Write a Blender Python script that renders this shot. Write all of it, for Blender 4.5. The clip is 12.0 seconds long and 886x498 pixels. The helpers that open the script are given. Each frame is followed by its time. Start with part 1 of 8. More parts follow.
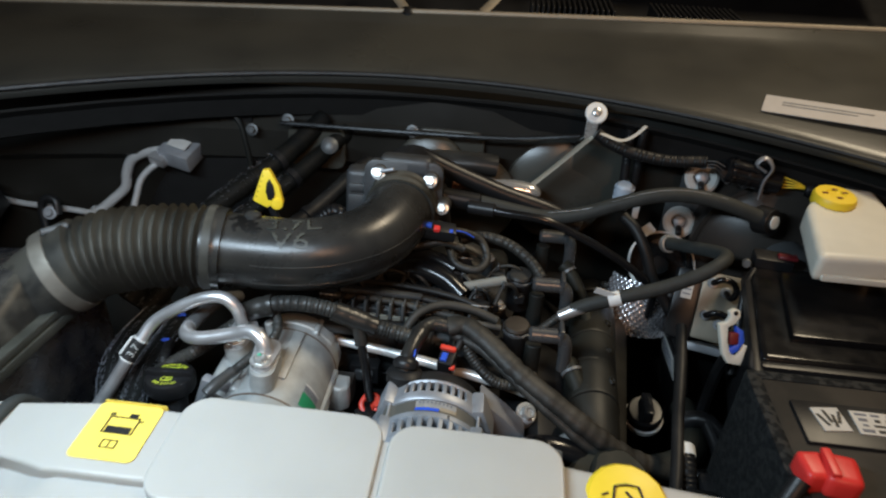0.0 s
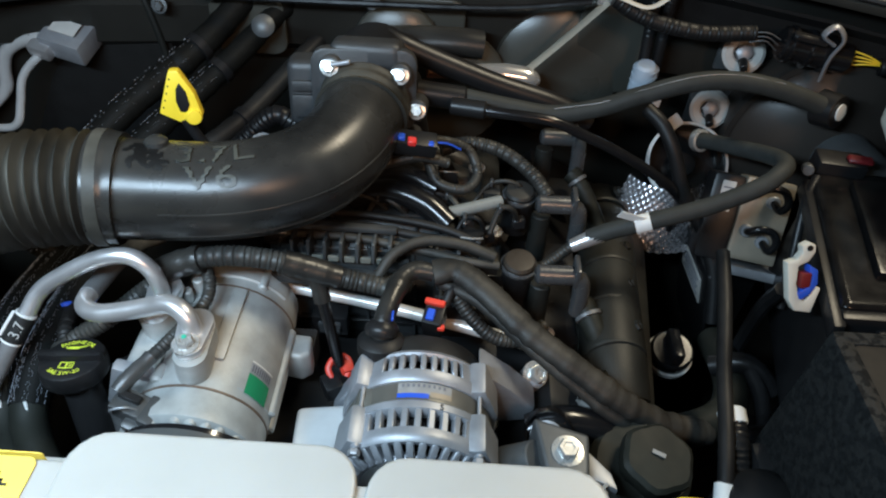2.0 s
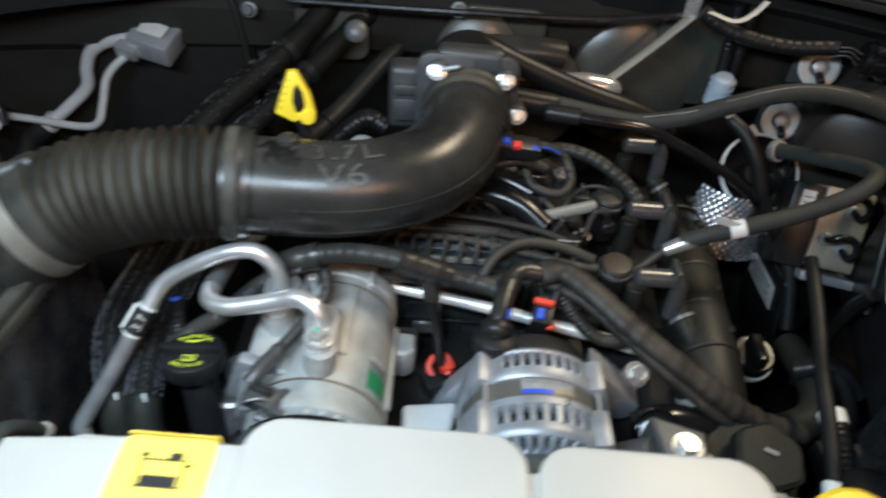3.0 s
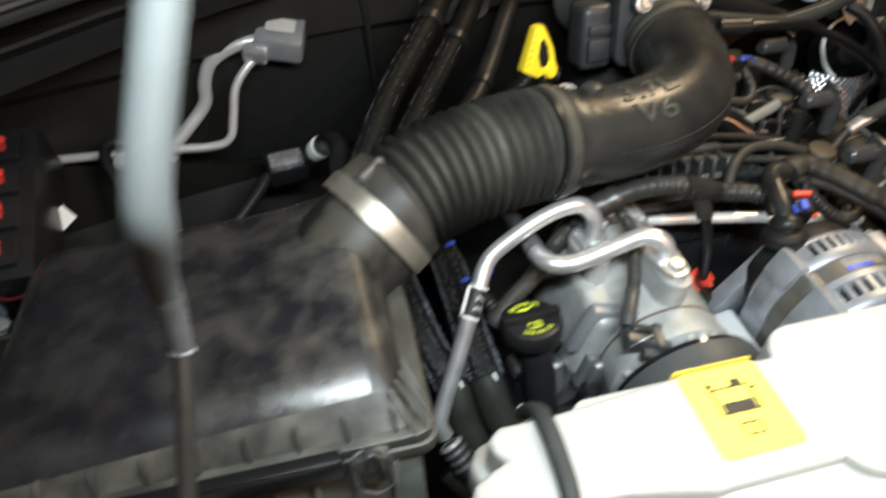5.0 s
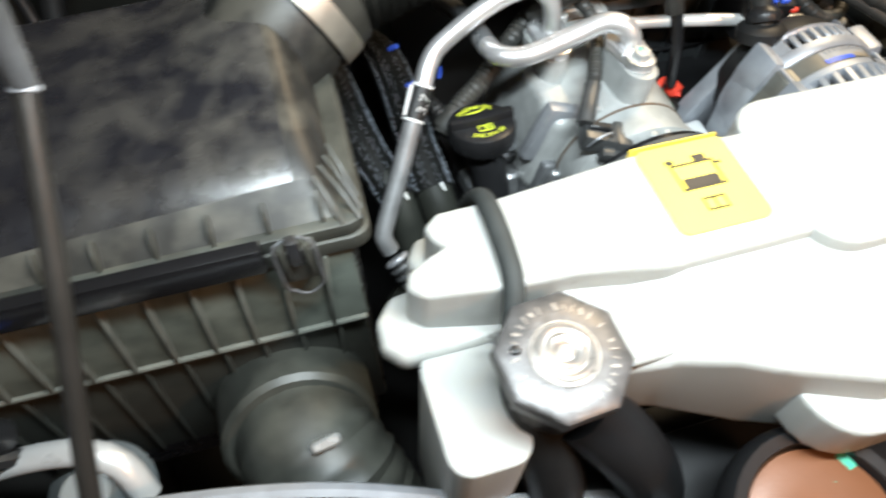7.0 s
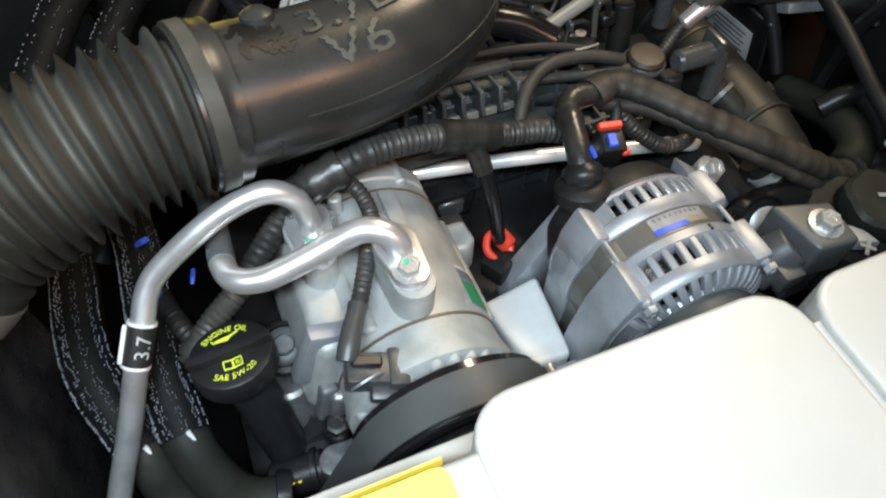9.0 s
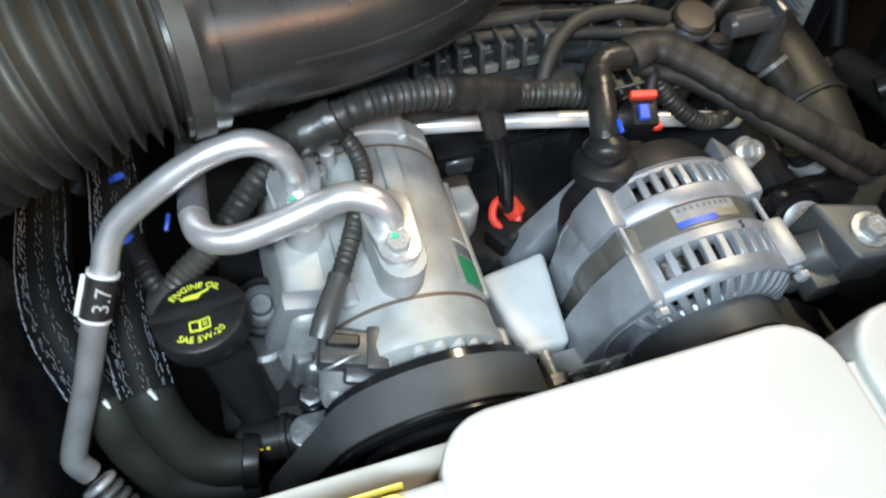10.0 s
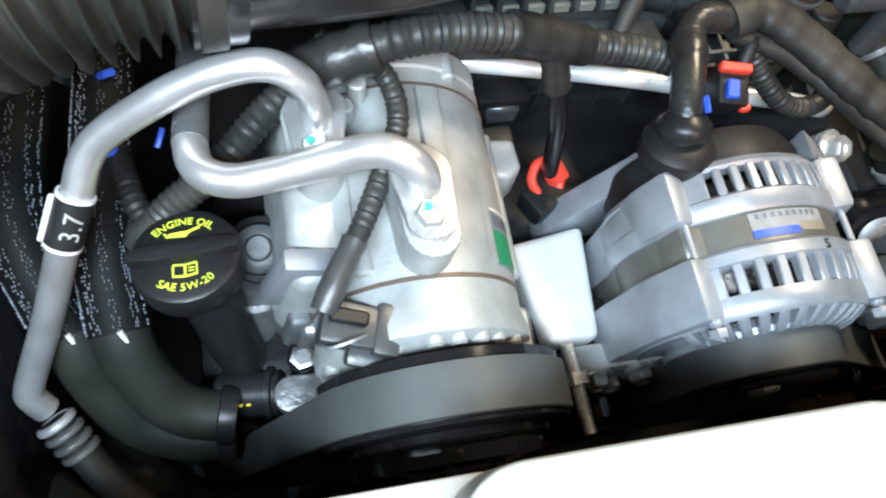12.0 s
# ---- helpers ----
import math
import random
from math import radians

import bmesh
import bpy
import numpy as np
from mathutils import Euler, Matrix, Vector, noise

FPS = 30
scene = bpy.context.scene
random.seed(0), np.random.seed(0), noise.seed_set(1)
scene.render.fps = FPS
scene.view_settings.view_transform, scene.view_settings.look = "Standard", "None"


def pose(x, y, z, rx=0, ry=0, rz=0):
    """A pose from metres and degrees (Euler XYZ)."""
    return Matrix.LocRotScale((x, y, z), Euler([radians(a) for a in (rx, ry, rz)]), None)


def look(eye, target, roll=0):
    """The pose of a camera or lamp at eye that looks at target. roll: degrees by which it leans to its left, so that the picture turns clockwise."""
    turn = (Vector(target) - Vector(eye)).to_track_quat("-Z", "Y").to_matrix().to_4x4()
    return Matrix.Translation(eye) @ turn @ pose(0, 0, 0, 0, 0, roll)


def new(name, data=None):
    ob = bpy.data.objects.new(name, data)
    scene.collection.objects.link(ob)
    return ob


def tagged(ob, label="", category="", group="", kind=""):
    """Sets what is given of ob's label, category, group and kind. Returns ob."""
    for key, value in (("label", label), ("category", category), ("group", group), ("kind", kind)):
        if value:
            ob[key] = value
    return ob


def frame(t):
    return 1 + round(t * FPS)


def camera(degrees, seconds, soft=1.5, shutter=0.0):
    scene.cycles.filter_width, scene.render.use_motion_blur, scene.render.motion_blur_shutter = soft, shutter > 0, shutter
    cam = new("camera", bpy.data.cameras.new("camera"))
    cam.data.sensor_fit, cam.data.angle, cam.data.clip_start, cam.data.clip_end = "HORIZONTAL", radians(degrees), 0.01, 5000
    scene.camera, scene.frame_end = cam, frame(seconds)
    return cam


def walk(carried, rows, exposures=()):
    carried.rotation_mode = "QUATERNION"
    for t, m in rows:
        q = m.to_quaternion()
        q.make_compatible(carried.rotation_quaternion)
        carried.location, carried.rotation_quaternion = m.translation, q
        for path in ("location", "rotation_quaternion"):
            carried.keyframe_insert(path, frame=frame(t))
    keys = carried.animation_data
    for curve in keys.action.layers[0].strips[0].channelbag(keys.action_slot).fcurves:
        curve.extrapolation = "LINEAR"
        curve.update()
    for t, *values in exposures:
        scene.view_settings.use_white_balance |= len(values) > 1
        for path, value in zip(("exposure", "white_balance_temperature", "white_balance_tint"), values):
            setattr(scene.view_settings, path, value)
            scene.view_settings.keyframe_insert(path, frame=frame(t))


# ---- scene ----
cam = camera(67.2, 12.0, soft=2.1, shutter=0.5)
PATH = [
    (0, (0.061, 0.058, 1.547), (-0.069, 1.743, 0.477), 3.4),
    (0.5, (0.036, 0.18, 1.53), (-0.026, 1.783, 0.335), 3.9),
    (1, (0.031, 0.246, 1.506), (0.01, 1.755, 0.194), 3.8),
    (1.5, (0.033, 0.269, 1.487), (0.024, 1.715, 0.106), 3.4),
    (2, (0.032, 0.267, 1.484), (0.026, 1.704, 0.093), 3.5),
    (2.5, (0.022, 0.265, 1.483), (0.008, 1.703, 0.092), 3.8),
    (3, (-0.086, 0.242, 1.479), (-0.063, 1.707, 0.117), 5.2),
    (3.2, (-0.154, 0.222, 1.476), (-0.082, 1.692, 0.121), 3.5),
    (4.8, (-0.44, 0.267, 1.46), (-0.122, 1.687, 0.088), 1.3),
    (5, (-0.492, 0.261, 1.454), (-0.115, 1.63, 0.045), 1.2),
    (5.5, (-0.582, 0.264, 1.43), (-0.254, 1.557, -0.061), 1.8),
    (6, (-0.61, 0.27, 1.418), (-0.274, 1.52, -0.107), 3.9),
    (6.5, (-0.561, 0.249, 1.382), (-0.243, 1.395, -0.225), 2.8),
    (7, (-0.47, 0.245, 1.375), (-0.085, 1.308, -0.275), 3.5),
    (7.5, (-0.38, 0.268, 1.375), (0.036, 1.332, -0.267), 1.7),
    (7.7, (-0.35, 0.277, 1.374), (0.065, 1.367, -0.25), 0.6),
    (9.3, (-0.247, 0.393, 1.379), (0.222, 1.443, -0.257), 1.9),
    (9.5, (-0.241, 0.394, 1.379), (0.22, 1.422, -0.274), 2.3),
    (10, (-0.227, 0.423, 1.356), (0.14, 1.336, -0.385), 5.6),
    (10.5, (-0.212, 0.458, 1.336), (0.131, 1.198, -0.49), 13.8),
    (11, (-0.202, 0.481, 1.319), (0.147, 1.165, -0.528), 18.1),
    (11.5, (-0.21, 0.479, 1.313), (0.13, 1.165, -0.535), 17.9),
    (12, (-0.23, 0.482, 1.313), (0.105, 1.168, -0.536), 17.8),
]
EXPOSURES = [(0, -0.6, 6150, 8), (1.0, -0.55, 5600, 1), (2.0, -0.35, 5780, 5), (3.0, -0.27, 6150, 8), (5.0, 0.0, 7150, 11), (6.0, 0.25, 6950, 11), (6.5, 0.47, 6950, 10), (7.2, 0.4, 6950, 10), (9.5, -0.12, 6450, 10), (10.5, 0.3, 6250, 9), (12.0, 0.5, 6150, 9)]
walk(cam, [(t, look(eye, target, roll)) for t, eye, target, roll in PATH], EXPOSURES)

# ---- world and lights ----
world = bpy.data.worlds.new("garage_air")
world.use_nodes = True
world.node_tree.nodes["Background"].inputs[0].default_value = (0.8, 0.95, 1.0, 1)
world.node_tree.nodes["Background"].inputs[1].default_value = 0.08
scene.world = world


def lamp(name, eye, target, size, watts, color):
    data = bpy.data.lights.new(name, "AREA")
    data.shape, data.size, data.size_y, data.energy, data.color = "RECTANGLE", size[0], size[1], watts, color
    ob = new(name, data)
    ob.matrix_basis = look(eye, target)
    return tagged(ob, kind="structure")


# an added fixed lamp standing in for the camera's light, and the warm bulb on the garage side
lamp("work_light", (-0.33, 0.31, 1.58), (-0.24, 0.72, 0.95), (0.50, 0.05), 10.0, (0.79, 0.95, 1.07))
lamp("warm_bulb", (0.55, -0.75, 2.2), (0.0, 0.8, 0.95), (0.22, 0.22), 11.0, (1.0, 0.52, 0.27))
# unseen fill lamp, added to brighten the cowl and the bay's right side
lamp("ceiling_lamp", (0.8, 1.25, 2.45), (0.3, 1.1, 1.2), (0.5, 0.2), 22.0, (1.0, 0.80, 0.54))


# ---- materials ----
def surf(name, base, rough=0.5, metal=0.0, var=0.25, scale=40.0, bump=0.15, fine=500.0, dust=None, dusty=0.0, spec=0.5, sss=0.0, coat=0.0, crisp=0.15, drift=None):
    m = bpy.data.materials.new(name)
    m.use_nodes = True
    n, l = m.node_tree.nodes, m.node_tree.links
    b = n["Principled BSDF"]
    tc = n.new("ShaderNodeTexCoord")
    big, small = n.new("ShaderNodeTexNoise"), n.new("ShaderNodeTexNoise")
    big.inputs["Scale"].default_value, big.inputs["Detail"].default_value = scale, 6.0
    small.inputs["Scale"].default_value, small.inputs["Detail"].default_value = fine, 3.0
    l.new(tc.outputs["Object"], big.inputs["Vector"])
    l.new(tc.outputs["Object"], small.inputs["Vector"])
    mix = n.new("ShaderNodeMix")
    mix.data_type = "RGBA"
    mix.inputs[6].default_value = (*[max(0.0, c * (1 - var)) for c in base], 1)
    mix.inputs[7].default_value = (*[min(1.0, c * (1 + var)) for c in base], 1)
    l.new(big.outputs["Fac"], mix.inputs[0])
    color = mix.outputs[2]
    if dust:
        geo, sep = n.new("ShaderNodeNewGeometry"), n.new("ShaderNodeSeparateXYZ")
        l.new(geo.outputs["Normal"], sep.inputs[0])
        up = n.new("ShaderNodeMapRange")
        up.inputs[1].default_value, up.inputs[2].default_value = -0.2, 1.0
        up.inputs[3].default_value, up.inputs[4].default_value = 0.15, 1.0
        l.new(sep.outputs[2], up.inputs[0])
        patch = n.new("ShaderNodeTexNoise")
        patch.inputs["Scale"].default_value, patch.inputs["Detail"].default_value = scale * 0.45, 8.0
        l.new(tc.outputs["Object"], patch.inputs["Vector"])
        edge = n.new("ShaderNodeMapRange")
        edge.inputs[1].default_value, edge.inputs[2].default_value = 0.52 - crisp, 0.52 + crisp
        edge.inputs[3].default_value, edge.inputs[4].default_value = 0.0, dusty
        l.new(patch.outputs["Fac"], edge.inputs[0])
        if drift:
            place, along_x = n.new("ShaderNodeSeparateXYZ"), n.new("ShaderNodeMapRange")
            l.new(geo.outputs["Position"], place.inputs[0])
            along_x.inputs[1].default_value, along_x.inputs[2].default_value = drift[0], drift[1]
            along_x.inputs[3].default_value, along_x.inputs[4].default_value = drift[2], dusty
            l.new(place.outputs[0], along_x.inputs[0])
            l.new(along_x.outputs[0], edge.inputs[4])
        both = n.new("ShaderNodeMath")
        both.operation = "MULTIPLY"
        l.new(up.outputs[0], both.inputs[0])
        l.new(edge.outputs[0], both.inputs[1])
        over = n.new("ShaderNodeMix")
        over.data_type = "RGBA"
        over.inputs[7].default_value = (*dust, 1)
        l.new(both.outputs[0], over.inputs[0])
        l.new(color, over.inputs[6])
        color = over.outputs[2]
    l.new(color, b.inputs["Base Color"])
    rr = n.new("ShaderNodeMapRange")
    rr.inputs[3].default_value, rr.inputs[4].default_value = max(0.05, rough - 0.1), min(1.0, rough + 0.12)
    l.new(big.outputs["Fac"], rr.inputs[0])
    l.new(rr.outputs[0], b.inputs["Roughness"])
    bp = n.new("ShaderNodeBump")
    bp.inputs["Strength"].default_value, bp.inputs["Distance"].default_value = bump, 0.0006
    l.new(small.outputs["Fac"], bp.inputs["Height"])
    l.new(bp.outputs[0], b.inputs["Normal"])
    b.inputs["Metallic"].default_value = metal
    b.inputs["Specular IOR Level"].default_value = spec
    b.inputs["Coat Weight"].default_value = coat
    if sss:
        b.inputs["Subsurface Weight"].default_value = sss
        b.inputs["Subsurface Radius"].default_value = (0.02, 0.018, 0.014)
        b.inputs["Subsurface Scale"].default_value = 0.5
    return m


DUST = (0.085, 0.082, 0.073)
BLACK = surf("black_plastic", (0.011, 0.011, 0.0118), 0.36, dust=DUST, dusty=0.07, scale=30, spec=0.35)
GLOSS = surf("glossy_black_plastic", (0.009, 0.009, 0.0098), 0.2, scale=30, bump=0.05)
DUSTY = surf("dusty_black_plastic", (0.016, 0.016, 0.0155), 0.36, dust=DUST, dusty=0.5, scale=24, spec=0.4)
MANIFOLD = surf("blue_grey_dusty_plastic", (0.024, 0.0262, 0.0278), 0.38, dust=(0.125, 0.13, 0.13), dusty=0.6, scale=34, spec=0.5)
AIRBOX = surf("dust_stained_plastic", (0.011, 0.011, 0.0135), 0.27, dust=(0.1, 0.094, 0.081), dusty=0.55, scale=70, spec=0.85, crisp=0.13, drift=(-0.62, -0.49, 0.16))
AIRWALL = surf("olive_dusted_plastic", (0.078, 0.087, 0.073), 0.5, dust=(0.25, 0.262, 0.218), dusty=0.8, var=0.7, scale=40, spec=0.3, crisp=0.07)
INTAKE = surf("satin_black_plastic", (0.011, 0.011, 0.0108), 0.28, dust=(0.108, 0.101, 0.087), dusty=0.46, crisp=0.25, scale=26, fine=900, spec=0.45)
BELLOWS = surf("bellows_rubber", (0.022, 0.0215, 0.0185), 0.5, dust=(0.15, 0.138, 0.11), dusty=0.5, scale=35, spec=0.25)
RUBBER = surf("hose_rubber", (0.009, 0.009, 0.0095), 0.48, dust=DUST, dusty=0.16, scale=50, spec=0.3)
HOSE = surf("olive_dusty_rubber", (0.014, 0.0152, 0.0125), 0.55, dust=(0.045, 0.046, 0.036), dusty=0.35, scale=60, spec=0.22)
GREYHOSE = surf("olive_grey_hose_rubber", (0.033, 0.036, 0.0345), 0.6, scale=60, var=0.4, spec=0.25)
LOOM = surf("loom_tape", (0.015, 0.0152, 0.0142), 0.55, dust=(0.096, 0.088, 0.073), dusty=0.58, scale=45, bump=0.7, fine=220, spec=0.4)
TAPE = surf("dusty_black_tape", (0.014, 0.0138, 0.013), 0.32, 0, 0.3, 60, 0.9, 180, dust=(0.055, 0.052, 0.045), dusty=0.45, spec=0.6)
CONDUIT = surf("dusty_ribbed_conduit", (0.02, 0.02, 0.0188), 0.45, dust=(0.09, 0.086, 0.074), dusty=0.5, scale=50, spec=0.4)
SATINALU = surf("satin_aluminium", (0.62, 0.62, 0.61), 0.3, 0.45, 0.15, 60, 0.1, 800)
POLISHED = surf("polished_pipe_end", (0.72, 0.71, 0.69), 0.18, 0.75, 0.06, 20, 0.02, 300)
STRAPTAN = surf("tan_braided_strap", (0.42, 0.39, 0.32), 0.5, 0.2, 0.25, 300, 0.6, 900)
BROWNCAP = surf("brown_dusted_cap", (0.034, 0.026, 0.019), 0.5, 0, 0.3, 60)
CAST = surf("cast_aluminium", (0.40, 0.41, 0.402), 0.5, 0.35, 0.3, 70, 0.45, 600, dust=(0.2, 0.2, 0.18), dusty=0.35)
GREYCAST = surf("blue_grey_cast_metal", (0.35, 0.368, 0.40), 0.42, 0.45, 0.3, 60, 0.2, 500, dust=(0.12, 0.125, 0.13), dusty=0.4)
DULLCAST = surf("dull_cast_metal", (0.10, 0.105, 0.108), 0.45, 0.4, 0.3, 60, 0.4, 600)
THROTTLE = surf("dark_cast_housing", (0.045, 0.047, 0.05), 0.45, 0.3, 0.3, 50, 0.4, 600, dust=(0.12, 0.115, 0.1), dusty=0.3)
ALU = surf("aluminium_tube", (0.78, 0.77, 0.77), 0.33, 0.8, 0.16, 45, 0.08, 900)
DULLALU = surf("weathered_aluminium", (0.34, 0.35, 0.37), 0.45, 0.5, 0.2, 90, 0.2, 700)
STEEL = surf("zinc_steel", (0.56, 0.56, 0.54), 0.27, 0.6, 0.12, 120, 0.1, 900)
BAND = surf("dull_steel_band", (0.16, 0.155, 0.135), 0.4, 0.5, 0.15, 60, 0.1, 700)
WHITE = surf("white_bottle_plastic", (0.40, 0.394, 0.367), 0.36, 0, 0.08, 14, 0.08, 300, sss=0.3)
OFFWHITE = surf("aged_white_plastic", (0.62, 0.6, 0.52), 0.42, 0, 0.12, 25, 0.1, 300, sss=0.1)
PAPER = surf("white_paper", (0.72, 0.72, 0.7), 0.6, 0, 0.06, 60, 0.05)
YELLOW = surf("yellow_plastic", (0.85, 0.62, 0.03), 0.42, 0, 0.06, 60, 0.1)
YLABEL = surf("yellow_label", (0.9, 0.68, 0.1), 0.5, 0, 0.05, 40, 0.05)
RED = surf("red_plastic", (0.4, 0.025, 0.02), 0.4, 0, 0.1, 60)
ORANGE = surf("orange_red_plastic", (0.7, 0.055, 0.03), 0.42, 0, 0.1, 60)
BLUE = surf("blue_plastic", (0.03, 0.09, 0.55), 0.4, 0, 0.1, 60)
GREEN = surf("green_label", (0.02, 0.22, 0.09), 0.5, 0, 0.1, 60)
TEAL = surf("green_paint_dab", (0.05, 0.4, 0.26), 0.5)
COPPER = surf("brown_gasket", (0.13, 0.09, 0.065), 0.5, 0.2, 0.25, 60)
TANPLASTIC = surf("tan_aged_plastic", (0.2, 0.165, 0.11), 0.4, 0, 0.15, 40, 0.1, 300, sss=0.15)
INK = surf("black_ink", (0.012, 0.012, 0.012), 0.5)
LIME = surf("lime_print", (0.68, 0.78, 0.06), 0.5)
BELT = surf("belt_rubber", (0.055, 0.058, 0.058), 0.5, 0, 0.12, 90, 0.1, 600)
PULLEY = surf("black_pulley_paint", (0.01, 0.01, 0.011), 0.15, 0.0, 0.2, 60, 0.03, coat=0.6)
COWL = surf("cowl_plastic", (0.032, 0.0315, 0.028), 0.3, dust=(0.085, 0.079, 0.062), dusty=0.4, scale=8, bump=0.3)
BODY = surf("dark_painted_steel", (0.021, 0.0205, 0.0195), 0.36, dust=(0.06, 0.056, 0.048), dusty=0.3, scale=10)
FENDER = surf("dusty_fender_paint", (0.021, 0.0198, 0.0192), 0.5, dust=(0.112, 0.102, 0.094), dusty=0.8, var=0.8, scale=34, bump=0.8, fine=160, crisp=0.06)
PANEL = surf("olive_dusty_panel", (0.012, 0.0113, 0.0092), 0.42, dust=(0.05, 0.045, 0.035), dusty=0.35, scale=12)
FELT = surf("black_insulation", (0.008, 0.008, 0.0078), 0.8, 0, 0.4, 60, 1.0, 260, spec=0.2)
FUZZ = surf("battery_cover_felt", (0.012, 0.0128, 0.013), 0.95, 0, 1.0, 260, 1.0, 300, dust=(0.055, 0.054, 0.05), dusty=0.5, crisp=0.04, spec=0.1)
BOOSTER = surf("brown_black_booster_paint", (0.036, 0.031, 0.027), 0.32, dust=(0.08, 0.068, 0.055), dusty=0.4, scale=16)
SHIELD = surf("olive_heat_shield", (0.010, 0.011, 0.0098), 0.5, 0.1, 0.5, 25, 0.3, 300, dust=(0.04, 0.039, 0.032), dusty=0.4)
QUILT = surf("quilted_silver_foil", (0.8, 0.79, 0.83), 0.24, 0.85, 0.2, 200, 1.0, 260)
CAP = surf("worn_zinc_cap", (0.138, 0.132, 0.130), 0.4, 0.6, 0.5, 130, 0.3, 500)
STAMP = surf("stamped_bright_edge", (0.36, 0.33, 0.3), 0.35, 0.6, 0.5, 200)
CAPDOME = surf("polished_cap_dome", (0.46, 0.43, 0.40), 0.3, 0.7, 0.2, 160, 0.2, 500)
COIL = surf("satin_grey_plastic", (0.085, 0.087, 0.09), 0.25, 0.4, 0.25, 50, 0.15, 700)
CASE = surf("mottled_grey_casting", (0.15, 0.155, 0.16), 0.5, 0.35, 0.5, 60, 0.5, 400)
TAN = surf("tan_cast_block", (0.3, 0.26, 0.2), 0.5, 0.3, 0.2, 40)
BROWN = surf("brown_plastic", (0.19, 0.075, 0.035), 0.4, 0.1, 0.2, 40)
CONCRETE = surf("garage_concrete", (0.22, 0.21, 0.2), 0.8, 0, 0.25, 4, 0.4, 60)
WALLPAINT = surf("garage_wall_paint", (0.3, 0.29, 0.27), 0.8, 0, 0.1, 3, 0.2, 80)
WINDING = surf("copper_winding", (0.05, 0.043, 0.04), 0.3, 0.8, 0.95, 320, 1.0, 300)


BRAID = surf("braided_sleeve", (0.006, 0.0062, 0.0058), 0.55, 0, 0.4, 120, 0.5, 700, spec=0.12)
FLECK = surf("pale_braid_thread", (0.2, 0.215, 0.25), 0.5)
GREASE = surf("oily_smear", (0.006, 0.006, 0.006), 0.42)
FADED = surf("faded_print", (0.5, 0.49, 0.46), 0.6)
NECKDUST = surf("dark_dusted_plastic", (0.017, 0.0165, 0.015), 0.42, dust=(0.085, 0.078, 0.063), dusty=0.7, var=0.4, scale=60, spec=0.35, crisp=0.07)
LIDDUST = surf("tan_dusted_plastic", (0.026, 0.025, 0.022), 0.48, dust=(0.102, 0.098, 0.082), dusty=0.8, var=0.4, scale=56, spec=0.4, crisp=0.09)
AIRMID = surf("dusty_flange_plastic", (0.028, 0.029, 0.0245), 0.45, dust=(0.115, 0.114, 0.094), dusty=0.55, scale=50)
RIBDUST = surf("dust_edged_rib", (0.10, 0.105, 0.09), 0.55, dust=(0.22, 0.21, 0.175), dusty=0.6, var=0.4, scale=60, spec=0.3)
SLEEVE = surf("pale_painted_rod", (0.095, 0.106, 0.106), 0.45, 0.0, 0.2, 40, 0.25, 400)
SMOKY = surf("smoky_grey_plastic", (0.045, 0.046, 0.046), 0.34, 0, 0.3, 90, 0.3, 400, spec=0.5)
BRIGHT = surf("bright_cast_aluminium", (0.30, 0.305, 0.31), 0.32, 0.75, 0.5, 90, 0.6, 400, dust=(0.1, 0.1, 0.09), dusty=0.4)
SHADETUBE = surf("shaded_tube", (0.27, 0.27, 0.272), 0.42, 0.45, 0.35, 60, 0.3, 500, dust=(0.07, 0.068, 0.062), dusty=0.4)
FOOT = surf("blue_grey_cast_foot", (0.26, 0.29, 0.32), 0.45, 0.2, 0.35, 60, 0.4, 500, dust=(0.17, 0.18, 0.185), dusty=0.4)
INNER = surf("blue_grey_dusty_steel", (0.115, 0.13, 0.132), 0.5, 0.0, 0.5, 25, 0.3, 300, dust=(0.2, 0.205, 0.195), dusty=0.5)
DARKRED = surf("dark_red_plastic", (0.13, 0.012, 0.014), 0.4)
OLIVE = surf("olive_pressed_steel", (0.052, 0.052, 0.044), 0.3, dust=(0.095, 0.092, 0.076), dusty=0.4, scale=14)
STICKER = surf("aged_sticker", (0.42, 0.40, 0.39), 0.55, 0, 0.12, 60)
CRIMSON = surf("bright_red_plastic", (0.66, 0.035, 0.03), 0.4, 0, 0.1, 60)
FUSELID = surf("dust_smeared_lid", (0.006, 0.006, 0.0065), 0.18, spec=0.3, dust=(0.055, 0.049, 0.04), dusty=0.12, var=0.5, scale=45, crisp=0.06)
PRINT = surf("grey_print", (0.12, 0.13, 0.16), 0.5)
GRIME = surf("grimy_label", (0.25, 0.25, 0.245), 0.6, 0, 0.4, 120)


# ---- mesh helpers ----
def thing(name, at, label, category, group="", kind=""):
    ob = new(name)
    ob.empty_display_size = 0.02
    ob.location = at
    return tagged(ob, label, category, group, kind)


def part(name, bm, material, parent=None, label="", sharp=38):
    me = bpy.data.meshes.new(name)
    bm.normal_update()
    bm.to_mesh(me)
    bm.free()
    me.materials.append(material)
    me.polygons.foreach_set("use_smooth", [True] * len(me.polygons))
    me.set_sharp_from_angle(angle=radians(sharp))
    ob = new(name, me)
    if parent:
        ob.parent = parent
        if parent.type == "EMPTY":
            ob.matrix_parent_inverse = Matrix.Translation(-parent.location)
    return tagged(ob, label)


def whole(name, bm, material, label, category, group="", kind=""):
    return tagged(part(name, bm, material), label, category, group, kind)


